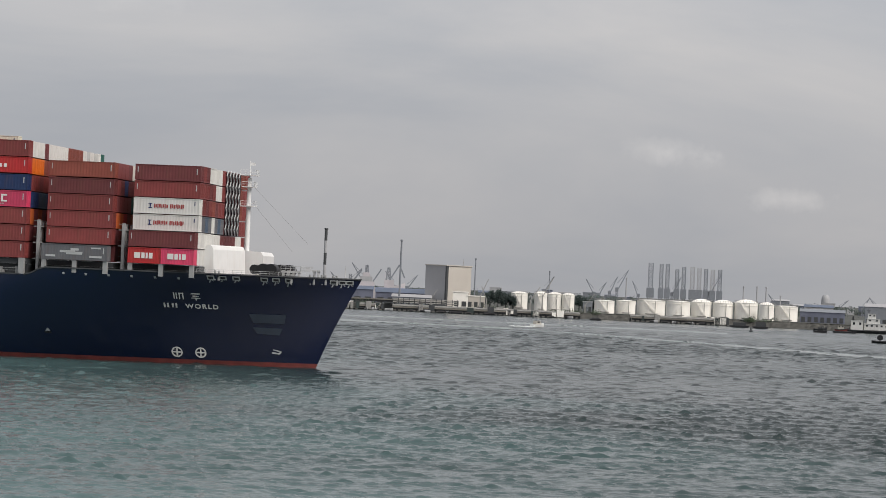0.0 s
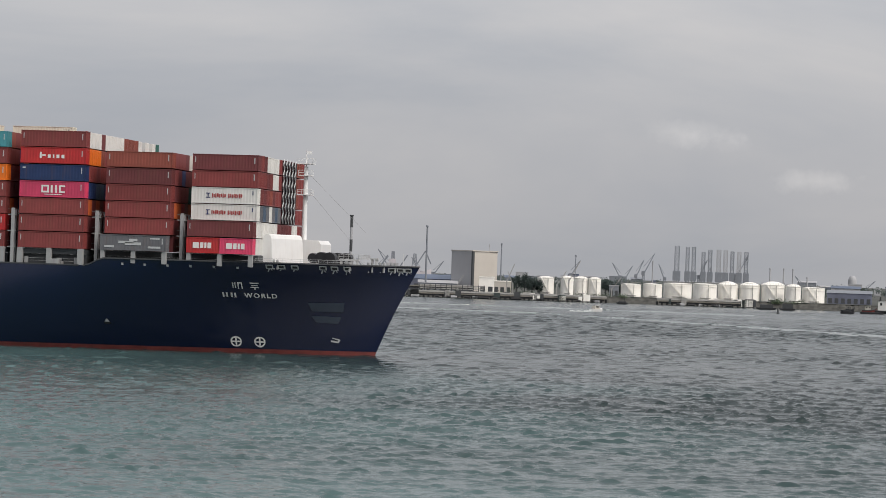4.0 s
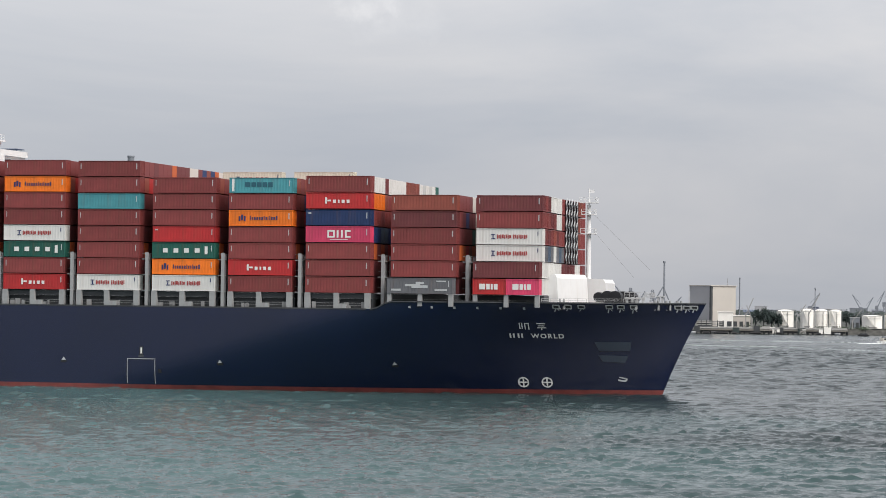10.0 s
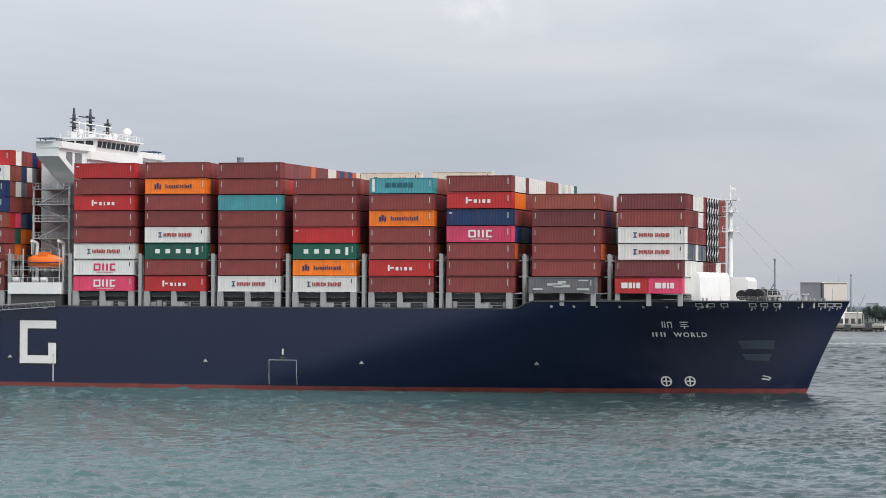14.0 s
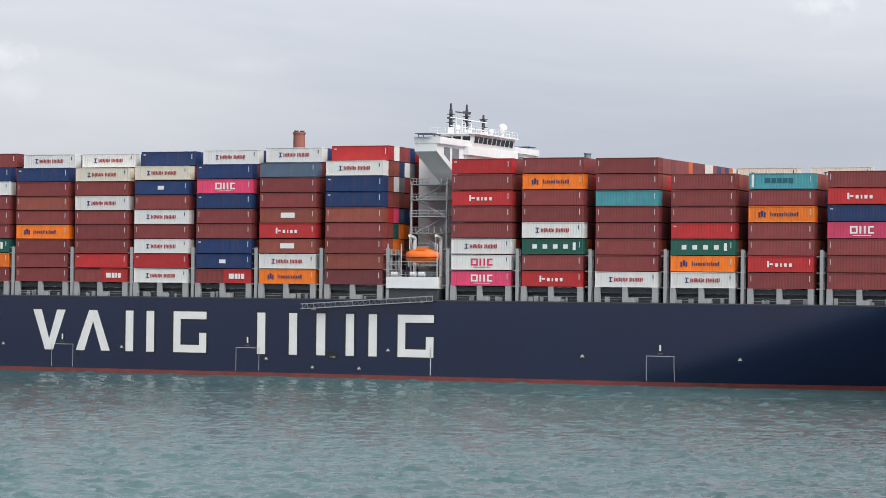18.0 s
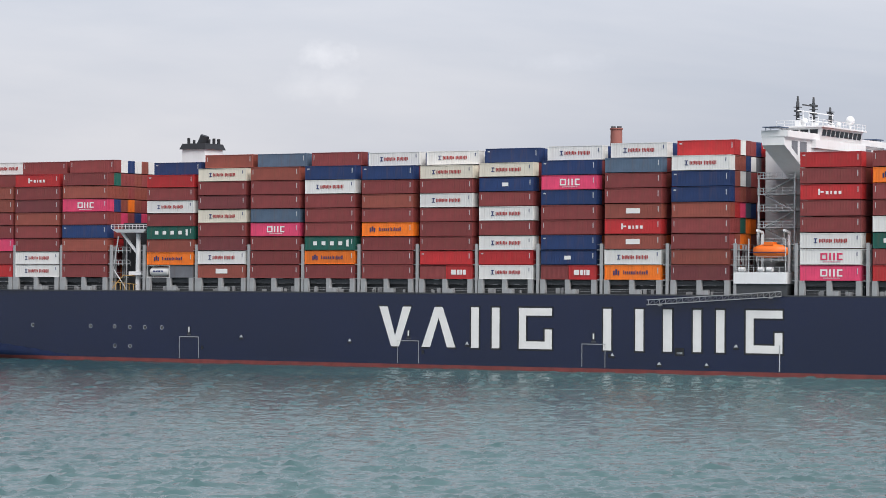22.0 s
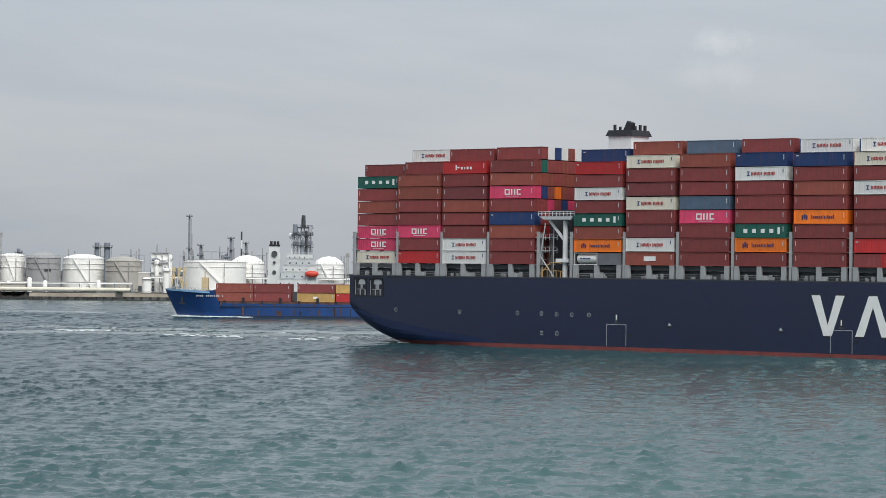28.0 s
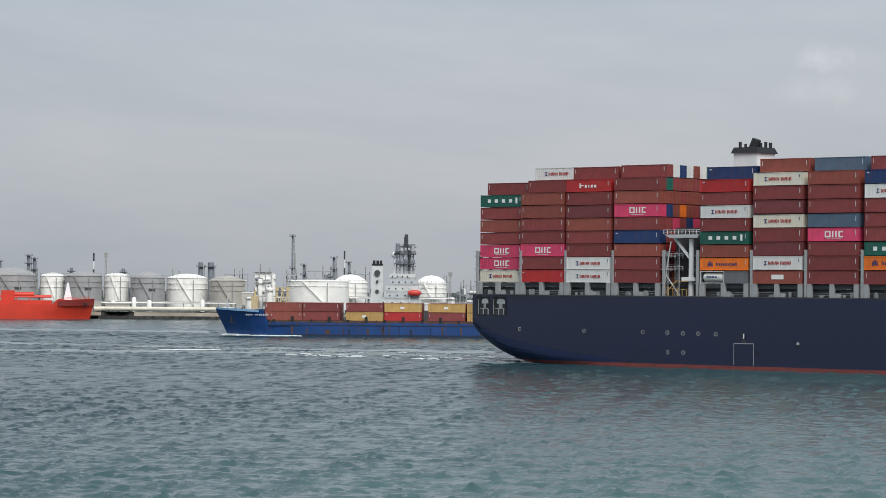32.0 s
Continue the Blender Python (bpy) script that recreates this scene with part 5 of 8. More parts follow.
    railing(bm, [(-14.4, 20.4, 17.9), (-10.7, 20.4, 17.9), (-10.7, 32, 17.9)], 0.9, 0.8, 0.07)
    part("winch_platform", bm, M_LIGHTGREY, SHIP)
    for x in (-8.5, -6.6, -4.8, -12.2, -24.0):
        bm = bmesh.new()
        h = half(x, 16.5) - 0.9
        for dx in (0, 0.7):
            add_tube(bm, (x + dx, 25.5 - max(h, 0.3), 15.6), (x + dx, 25.5 - max(h, 0.3), 17.4), 0.22, None, 10)
        part("bollard", bm, M_STEEL, SHIP)
    bm = bmesh.new()
    pts = [(x, 25.5 - max(half(x, 16.6) - 0.3, 0.1), sheer(x)) for x in (-27, -24, -21, -18, -15, -12, -9)]
    railing(bm, pts, 0.7, 1.5, 0.05)
    part("forecastle_rail", bm, M_LIGHTGREY, SHIP)
    bm = bmesh.new()
    add_tube(bm, (-3.2, 25.5, 16.0), (-3.2, 25.5, 19.2), 0.1, 0.07, 6)
    part("jackstaff", bm, M_LIGHTGREY, SHIP)


build_forecastle()


# ---- the far shore ----
def spot(az, dist, z=0.0, turn=0.0):
    """A frame at a bearing and distance: x along the shore, y inland."""
    return pose(*polar(az, dist, z), 0, 0, -az + turn)


M_DARKCONC = surface("dark_wet_concrete", (0.075, 0.072, 0.066), rough=0.9, vary=0.4, grain=0.3)
M_WARMCONC = surface("weathered_warm_concrete", (0.36, 0.31, 0.25), rough=0.9, vary=0.3, grain=0.15)
M_FLARESHADE = surface("flare_shade_red", (0.20, 0.018, 0.012), rough=0.5, vary=0.25, grain=0.3)
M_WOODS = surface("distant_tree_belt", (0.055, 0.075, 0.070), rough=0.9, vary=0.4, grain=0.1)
M_EARTH = surface("quay_concrete", (0.20, 0.19, 0.17), rough=0.9, vary=0.3, grain=0.05)
M_ROCK = surface("dark_revetment_rock", (0.06, 0.06, 0.055), rough=0.9, vary=0.5, grain=0.4, bump=0.6, bump_scale=0.8)
M_TANKWHITE = surface("white_tank_paint", (0.90, 0.885, 0.84), rough=0.5, vary=0.08, grain=0.2, stain=0.2, stain_rgb=(0.5, 0.44, 0.36))
M_TANKGREY = surface("grey_tank_paint", (0.34, 0.34, 0.34), rough=0.55, vary=0.1, grain=0.2, stain=0.3, stain_rgb=(0.2, 0.18, 0.16))
M_TANKBEIGE = surface("beige_tank_paint", (0.42, 0.40, 0.36), rough=0.55, vary=0.1, grain=0.2, stain=0.3, stain_rgb=(0.25, 0.2, 0.16))
M_CLADDING = surface("pale_building_cladding", (0.50, 0.47, 0.43), rough=0.7, vary=0.06, grain=0.1)
M_CLADGREY = surface("grey_building_cladding", (0.36, 0.365, 0.385), rough=0.7, vary=0.06, grain=0.1)
M_SHEDBLUE = surface("blue_grey_shed_sheet", (0.13, 0.145, 0.20), rough=0.7, vary=0.25, grain=0.15)
M_ROOFBLUE = surface("blue_grey_roof", (0.10, 0.13, 0.19), rough=0.6, vary=0.2, grain=0.1)
# greys for far steel, with the haze of distance put into the colour
M_HAZE = surface("haze_grey_steel", (0.20, 0.22, 0.25), rough=0.8, vary=0.1)
M_HAZEPALE = surface("haze_pale_steel", (0.36, 0.37, 0.39), rough=0.8, vary=0.08)
M_PIPE = surface("galvanised_pipe", (0.30, 0.30, 0.29), rough=0.5, vary=0.2)
M_DOME = surface("dark_green_sheet", (0.035, 0.05, 0.05), rough=0.6, vary=0.2, grain=0.2)
M_REDBRICK = surface("red_chimney_concrete", (0.30, 0.11, 0.09), rough=0.8, vary=0.1, grain=0.1)
M_FAINT = surface("thin_foam", (0.26, 0.31, 0.31), rough=0.6, vary=0.2, grain=0.8)
M_LAND = surface("scrubby_industrial_ground", (0.06, 0.065, 0.06), rough=0.95, vary=0.5, grain=0.03)
M_FOAM = surface("white_foam", (0.62, 0.66, 0.66), rough=0.8, vary=0.15, grain=0.8)
M_BLUEHULL = surface("blue_coaster_paint", (0.010, 0.052, 0.19), rough=0.45, vary=0.2, grain=0.2, stain=0.4, stain_rgb=(0.10, 0.045, 0.03))
M_RUSTBROWN = surface("rust_brown_plating", (0.085, 0.045, 0.035), rough=0.8, vary=0.4, grain=0.6)
M_BLUEDARK = surface("dark_blue_boot_paint", (0.008, 0.018, 0.05), rough=0.6, vary=0.3, grain=0.3)
M_PALEBLUE = surface("pale_blue_bulwark_paint", (0.18, 0.34, 0.52), rough=0.5, vary=0.15)
M_ORANGEHULL = surface("orange_tanker_paint", (0.60, 0.042, 0.018), rough=0.5, vary=0.12, grain=0.15, stain=0.2)
M_LEAF = surface("mangrove_leaves", (0.035, 0.055, 0.028), rough=0.8, vary=0.5, grain=0.6)
M_CREAM = surface("cream_pipe_paint", (0.68, 0.64, 0.53), rough=0.5, vary=0.15, grain=0.3)
M_CANOPY = surface("dark_tree_canopy", (0.018, 0.032, 0.030), rough=0.9, vary=0.5, grain=0.4)
M_LILAC = surface("pale_lilac_ship_paint", (0.46, 0.44, 0.47), rough=0.6, vary=0.12, grain=0.2)
M_YELLOWSTEEL = surface("tan_yellow_steel", (0.55, 0.43, 0.24), rough=0.5, vary=0.1)


def shoreline(az):
    """Distance of the quay's edge."""
    return 1315 + 190 * clamp((az + 18) / 28)


def build_land():
    azs = list(range(-60, 61, 2))
    bm = bmesh.new()
    prev = None
    for az in azs:
        d = shoreline(az)
        cur = [bm.verts.new(polar(az, r, 3.4)) for r in (d, d + 300, 4700)]
        if prev:
            for i in range(2):
                bm.faces.new((prev[i], cur[i], cur[i + 1], prev[i + 1]))
        prev = cur
    bmesh.ops.recalc_face_normals(bm, faces=bm.faces)
    tagged(part("ground", bm, M_LAND), "flat reclaimed industrial land behind the quay", "ground", kind="structure")
    bm = bmesh.new()
    rng = random.Random(3)
    step = 0.06
    rows = []
    n = int(66 / step)
    for i in range(n + 1):
        az = -36 + i * step
        d = shoreline(az)
        rows.append([bm.verts.new(polar(az, d + off + rng.uniform(-0.5, 0.5), z + rng.uniform(-0.35, 0.35) * (0 < z < 3.3))) for off, z in ((-7, -0.8), (-4.6, 0.7), (-2.4, 2.0), (0.6, 3.41))])
    for a, b in zip(rows, rows[1:]):
        for k in range(3):
            bm.faces.new((a[k], b[k], b[k + 1], a[k + 1]))
    bmesh.ops.recalc_face_normals(bm, faces=bm.faces)
    tagged(part("quay_slope", bm, M_ROCK), "dark rock revetment along the far shore", "revetment", kind="structure")


build_land()


def tank(az0, az1, z1, material, dome=1.2, dist=None, rings=3, label="", stair=1, z0=3.4, setback=14):
    """An oil tank: shell with wind girders, low roof, rail, slanting stair."""
    az = (az0 + az1) / 2
    d = dist or shoreline(az) + setback
    r = radians(az1 - az0) * d / 2
    root = empty("storage_tank", spot(az, d + r, z0))
    tagged(root, label, "storage tank", "storage tanks on the shore")
    h = z1 - z0 - dome
    bm = bmesh.new()
    add_lathe(bm, (0, 0, 0), [(r, 0), (r, h)], 36)
    smooth(part("shell", bm, material, root))
    bm = bmesh.new()
    add_lathe(bm, (0, 0, 0), [(r, h), (r * 0.8, h + dome * 0.45), (r * 0.45, h + dome * 0.85), (0, h + dome)], 36)
    smooth(part("roof", bm, material, root), 60)
    for k in range(rings):
        bm = bmesh.new()
        z = h * (1 - 0.16 * k) - 0.15
        add_lathe(bm, (0, 0, 0), [(r + 0.02, z), (r + 0.25, z), (r + 0.25, z + 0.2), (r + 0.02, z + 0.2)], 36)
        part("wind_girder", bm, material, root)
    bm = bmesh.new()
    for i in range(24):
        a, b = 2 * math.pi * i / 24, 2 * math.pi * (i + 1) / 24
        p, q = Vector((r * math.cos(a), r * math.sin(a), h)), Vector((r * math.cos(b), r * math.sin(b), h))
        add_beam(bm, p, p + Vector((0, 0, 1.1)), 0.10)
        add_beam(bm, p + Vector((0, 0, 1.1)), q + Vector((0, 0, 1.1)), 0.10)
    part("roof_rail", bm, M_PIPE, root)
    if stair:
        bm = bmesh.new()
        steps = []
        for i in range(15):
            a = -math.pi * (0.35 + 0.30 * i / 14)
            if stair < 0:
                a = -math.pi - a
            z = h * i / 14
            steps.append([(q * math.cos(a), q * math.sin(a), z + dz) for q, dz in ((r + 0.3, -0.2), (r + 0.9, -0.2), (r + 0.9, 0.2), (r + 0.3, 0.2))])
        add_loft(bm, steps)
        bmesh.ops.recalc_face_normals(bm, faces=bm.faces)
        part("stair", bm, material, root)
    if material is M_TANKGREY:
        a = -math.pi / 2 + 0.25
        bm = bmesh.new()
        add_box(bm, -1.6, 1.6, -0.08, 0.08, 0, 1.3)
        bm.transform(Matrix.Translation(((r + 0.12) * math.cos(a), (r + 0.12) * math.sin(a), h * 0.6)) @ Matrix.Rotation(0.25, 4, "Z"))
        part("name_plate", bm, M_DARKSTEEL, root)
    bm = bmesh.new()
    add_tube(bm, (0.3 * r, -r - 0.3, 0), (0.3 * r, -r - 0.3, h * 0.95), 0.18, None, 6)
    part("riser", bm, M_PIPE, root)
    bm = bmesh.new()
    add_tube(bm, (-0.4 * r, -r - 0.3, 0.8), (0.5 * r, -r - 0.5, 0.8), 0.25, None, 6)
    part("pipe", bm, M_PIPE, root)
    return root


W_LABEL, G_LABEL = "white oil storage tank with a low domed roof", "grey oil storage tank with a low domed roof"
for row in ((14.39, 14.74, 13.4, 1.0, 1), (14.88, 15.15, 14.1, 1.2, 1), (15.16, 15.45, 14.0, 1.2, -1), (15.46, 15.72, 13.8, 1.2, 1),
            (16.14, 16.56, 10.9, 0.5, 1), (16.60, 17.00, 11.3, 0.5, -1), (17.03, 17.62, 12.1, 0.5, 1), (17.64, 18.14, 12.3, 0.5, -1), (18.16, 18.58, 13.9, 1.9, 1),
            (18.61, 19.03, 13.9, 1.9, 0), (19.06, 19.54, 14.7, 2.0, 1), (19.56, 19.88, 13.7, 1.5, 0), (19.90, 20.37, 12.2, 0.4, 1)):
    tank(*row[:3], M_TANKWHITE, dome=row[3], stair=row[4], label=W_LABEL, rings=2, setback=20 + 9 * (round(row[0] * 100) % 3))
for a0, a1, zt, mat_, dm, lab in ((-28.65, -27.63, 24.3, M_TANKGREY, 4.0, G_LABEL), (-27.56, -27.05, 21.8, M_TANKWHITE, 1.6, W_LABEL), (-27.06, -26.28, 22.6, M_TANKGREY, 2.4, G_LABEL),
                                  (-26.24, -25.72, 21.8, M_TANKWHITE, 1.2, W_LABEL), (-25.70, -24.98, 22.7, M_TANKGREY, 3.0, G_LABEL), (-24.95, -24.09, 21.8, M_TANKWHITE, 2.2, W_LABEL),
                                  (-24.07, -23.31, 20.9, M_TANKBEIGE, 2.4, "beige-grey oil storage tank with a low domed roof"), (-21.48, -20.75, 22.2, M_TANKWHITE, 4.2, W_LABEL), (-19.74, -19.09, 22.0, M_TANKWHITE, 4.0, W_LABEL),
                                  (-30.4, -29.5, 22.0, M_TANKWHITE, 2.0, W_LABEL), (-29.45, -28.7, 22.0, M_TANKGREY, 2.0, G_LABEL)):
    tank(a0, a1, zt, mat_, dome=dm, label=lab, rings=3, setback=26 if mat_ is M_TANKWHITE else 16)
tank(-22.46, -21.13, 19.4, M_TANKWHITE, dome=0.8, label="wide white oil storage tank with a flat roof", rings=2, setback=8)


def lattice(bm, x, y, z0, z1, w0, w1, r=0.18, n=8):
    """A square lattice tower."""
    for i in range(n):
        a, b = i / n, (i + 1) / n
        wa, wb = lerp(w0, w1, a) / 2, lerp(w0, w1, b) / 2
        za, zb = lerp(z0, z1, a), lerp(z0, z1, b)
        ca = [Vector((x + sx * wa, y + sy * wa, za)) for sx, sy in ((-1, -1), (1, -1), (1, 1), (-1, 1))]
        cb = [Vector((x + sx * wb, y + sy * wb, zb)) for sx, sy in ((-1, -1), (1, -1), (1, 1), (-1, 1))]
        for k in range(4):
            add_beam(bm, ca[k], cb[k], 2 * r)
            add_beam(bm, ca[k], cb[(k + 1) % 4] if i % 2 else cb[k - 1], r)
            add_beam(bm, cb[k], cb[(k + 1) % 4], r)


def building(az0, az1, z1, material, roof_mat, label, dist=None, depth=None, pitched=0.0, bays=0, setback=22, turn=0.0):
    """A shed or block with plinth, roof, and rows of openings."""
    az = (az0 + az1) / 2
    d = dist or shoreline(az) + setback
    w = radians(az1 - az0) * d
    dp = depth or min(w, 24)
    root = empty("building", spot(az, d, 3.4, turn))
    tagged(root, label, "building")
    h = z1 - 3.4
    bm = bmesh.new()
    add_box(bm, -w / 2, w / 2, 0, dp, 0, h - pitched)
    part("wall", bm, material, root)
    bm = bmesh.new()
    if pitched:
        add_loft(bm, [[(x, -0.4, h - pitched), (x, dp + 0.4, h - pitched), (x, dp / 2, h)] for x in (-w / 2 - 0.4, w / 2 + 0.4)])
        bmesh.ops.recalc_face_normals(bm, faces=bm.faces)
    else:
        add_box(bm, -w / 2 - 0.25, w / 2 + 0.25, -0.25, dp + 0.25, h, h + 0.5)
    part("roof", bm, roof_mat, root)
    for i in range(bays):
        x = -w / 2 + (i + 0.5) * w / bays
        bm = bmesh.new()
        add_box(bm, x - 0.3 * w / bays, x + 0.3 * w / bays, -0.12, 0.0, 0.3, min(h - pitched, 5) * 0.62)
        part("door", bm, M_DARKSTEEL, root)
    return root


def build_right_shore():
    # tall cladded block that shows a shaded and a lit face
    d = 1545
    root = empty("cladded_tower_building", spot(13.02, d, 3.4, 44))
    tagged(root, "tall windowless building with grey and pale cladding", "building")
    bm = bmesh.new()
    add_box(bm, 0, 19.6, 0, 17.0, 0, 22.6)
    part("wall", bm, M_CLADDING, root)
    bm = bmesh.new()
    add_box(bm, -0.3, 0.0, 0.6, 17.0, 0, 22.6)
    part("wall_panel", bm, M_CLADGREY, root, "grey cladding panel")
    bm = bmesh.new()
    add_box(bm, -0.35, 1.2, -0.35, 0.6, 0, 22.7)
    part("corner_strip", bm, M_DARKSTEEL, root)
    bm = bmesh.new()
    add_box(bm, -0.6, 19.9, -0.5, 17.3, 22.6, 23.1)
    part("roof", bm, M_CLADDING, root)
    bm = bmesh.new()
    add_beam(bm, (16, 3, 23), (16, 3, 27.0), 0.15)
    part("roof_antenna", bm, M_PIPE, root)

    def stack(name, az, top, r, mat_, label, cat, dist=1540, bands=0, n=12):
        ob = empty(name, spot(az, dist, 3.0))
        tagged(ob, label, cat)
        h = top - 3.0
        if bands:
            for i in range(bands):
                bm = bmesh.new()
                add_tube(bm, (0, 0, h * i / bands), (0, 0, h * (i + 1) / bands), r, None, n)
                part("band", bm, M_DARKSTEEL if i % 2 else M_HAZEPALE, ob)
        else:
            bm = bmesh.new()
            add_tube(bm, (0, 0, 0), (0, 0, h), r, r * 0.8, n)
            smooth(part("shaft", bm, mat_, ob))
        bm = bmesh.new()
        add_tube(bm, (0, 0, h - 0.6), (0, 0, h + 0.2), r * (1.3 if r < 1.5 else 0.9), None, n)
        part("cap", bm, mat_, ob)
        return ob

    stack("chimney", 12.05, 39.4, 0.6, M_HAZE, "slim dark steel chimney behind the jetty", "chimney")
    stack("chimney", 10.46, 43.9, 0.85, M_DARKSTEEL, "slim chimney painted in dark and pale bands", "chimney", bands=6)
    stack("pole", 13.62, 30.7, 0.4, M_HAZE, "tall grey lamp mast beside the building", "mast")
    stack("pole", 15.18, 25.5, 0.35, M_HAZE, "tall grey lamp mast among the tanks", "mast")
    stack("power_station_chimney", -5.18, 102.4, 4.0, M_REDBRICK, "tall reddish concrete power station chimney", "chimney", dist=1500, n=24)
    bm = bmesh.new()
    for k in (-1.6, 1.6):
        add_tube(bm, (k, 0, 97), (k, 0, 100.6), 1.3, None, 12)
    part("chimney_flue", bm, M_DARKSTEEL, bpy.data.objects["power_station_chimney"])
    stack("power_station_chimney", 0.87, 92.8, 2.3, M_HAZE, "tall grey twin-flue chimney", "chimney", dist=1500, n=20)
    building(11.55, 12.62, 12.0, M_SHEDBLUE, M_ROOFBLUE, "long blue-grey shed with a blue-grey roof", pitched=2.6, bays=5, setback=70)
    building(11.9, 12.72, 9.0, M_HAZE, M_CLADGREY, "low grey lean-to shed beside the long shed", pitched=1.6, bays=6, setback=34)
    building(10.2, 11.5, 12.6, M_SHEDBLUE, M_ROOFBLUE, "low blue-grey shed with a blue-grey roof", pitched=2.0, bays=6, setback=60)
    building(9.0, 10.1, 11.5, M_CLADGREY, M_ROOFBLUE, "pale low shed with a blue-grey roof", pitched=2.0, bays=5, setback=60)
    building(13.17, 13.49, 11.4, M_TANKWHITE, M_TANKWHITE, "small white equipment house on the jetty", setback=10, bays=2)
    building(13.47, 13.85, 9.5, M_CLADDING, M_TANKWHITE, "low white two-storey control house", setback=10, bays=3)
    building(20.42, 21.34, 11.0, M_SHEDBLUE, M_HAZE, "low blue-grey shed with a grey roof", pitched=1.6, bays=7, setback=40)
    building(20.5, 21.1, 13.2, M_HAZEPALE, M_ROOFBLUE, "pale blue shed behind the quay", pitched=1.4, bays=4, setback=130)
    building(21.75, 22.75, 15.4, M_HAZE, M_CLADGREY, "long grey shed with a pale curved roof", pitched=1.8, bays=6, setback=90)
    building(23.0, 24.6, 12.5, M_SHEDBLUE, M_HAZE, "long low shed with a blue-grey roof", pitched=1.8, bays=9, setback=60)
    building(15.90, 16.10, 9.0, M_HAZE, M_HAZEPALE, "small grey pump house between the tanks", setback=40, bays=2)
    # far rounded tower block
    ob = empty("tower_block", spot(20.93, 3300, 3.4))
    tagged(ob, "distant rounded tower block with haze put into its pale grey", "tower")
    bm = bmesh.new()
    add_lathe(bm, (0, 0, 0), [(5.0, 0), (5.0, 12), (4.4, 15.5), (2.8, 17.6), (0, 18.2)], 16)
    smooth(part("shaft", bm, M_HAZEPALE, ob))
    # pipe rack and jetty with piles
    ob = empty("pipe_rack", spot(12.6, 1506, 3.4))
    tagged(ob, "low dark pipe rack along the quay", "pipe rack")
    w = radians(1.36) * 1506
    for z in (1.2, 2.2, 3.1):
        bm = bmesh.new()
        for y in (0, 0.8, 1.6):
            add_tube(bm, (-w / 2, y, z), (w / 2, y, z), 0.28, None, 6)
        part("pipe_run", bm, M_PIPE, ob)
    bm = bmesh.new()
    for i in range(13):
        x = -w / 2 + i * w / 12
        add_box(bm, x - 0.2, x + 0.2, -0.3, 2.0, 0, 3.6)
    part("rack_post", bm, M_DARKSTEEL, ob)
    for a0, a1, d in ((10.2, 15.85, 1478), (16.9, 18.9, 1482)):
        ob = empty("jetty", spot((a0 + a1) / 2, d, 0))
        tagged(ob, "long concrete jetty on dark piles", "jetty")
        w = radians(a1 - a0) * d
        bm = bmesh.new()
        add_box(bm, -w / 2, w / 2, 0, 9, 1.9, 2.5)
        part("jetty_deck", bm, M_EARTH, ob)
        # black block that stands for the dark shade under the deck
        bm = bmesh.new()
        add_box(bm, -w / 2 + 1, w / 2 - 1, 0.5, 8.5, 0.9, 1.9)
        part("deck_beam", bm, M_BLACK, ob)
        for y, z in ((1.5, 3.0), (2.6, 3.4)):
            bm = bmesh.new()
            add_tube(bm, (-w / 2, y, z), (w / 2, y, z), 0.32, None, 8)
            part("jetty_pipe", bm, M_PIPE, ob)
        n = int(w / 2.6)
        bm = bmesh.new()
        for i in range(n + 1):
            x = -w / 2 + i * w / n
            for y in (0.8, 8):
                add_tube(bm, (x, y, -1), (x, y, 1.9), 0.45, None, 6)
        part("piling", bm, M_BLACK, ob)["kind"] = "stuff"
        bm = bmesh.new()
        railing(bm, [(-w / 2, 0.2, 2.5), (w / 2, 0.2, 2.5)], 1.1, 3.0, 0.10)
        part("jetty_rail", bm, M_PIPE, ob)
        rng = random.Random(int(a0 * 10))
        for i in range(int(w / 2.0)):
            x = rng.uniform(-w / 2, w / 2)
            bm = bmesh.new()
            k = rng.random()
            if k < 0.4:
                add_tube(bm, (x, 0, 0.6), (x + rng.uniform(2, 3.4), 0, 0.6), 0.75, None, 8)
                part("fender", bm, M_HAZEPALE if k < 0.15 else M_BLACK, ob)
            else:
                y0 = rng.choice((-0.3, 3.0))
                add_box(bm, x, x + rng.uniform(0.8, 4.5), y0, y0 + 3, 0.6 if y0 < 0 else 2.5, 2.5 + rng.uniform(0.3, 2.2))
                part("jetty_hut", bm, M_TANKWHITE if k < 0.55 else (M_PIPE if k < 0.68 else (M_DOME if k < 0.84 else M_DARKSTEEL)), ob)
    # raised road trestle behind the jetty
    ob = empty("trestle", spot(11.75, 1520, 0))
    tagged(ob, "dark raised road trestle behind the jetty", "trestle")
    w = radians(2.5) * 1520
    bm = bmesh.new()
    add_box(bm, -w / 2, w / 2, 0, 7, 5.4, 6.0)
    part("trestle_deck", bm, M_EARTH, ob)
    bm = bmesh.new()
    add_box(bm, -w / 2, w / 2, 0.3, 0.7, 4.4, 5.4)
    part("girder", bm, M_BLACK, ob)
    for i in range(18):
        bm = bmesh.new()
        x = -w / 2 + 1 + i * (w - 2) / 17
        add_box(bm, x - 0.35, x + 0.35, 1.5, 5.5, 3.0, 5.4)
        part("pier", bm, M_DARKCONC, ob)
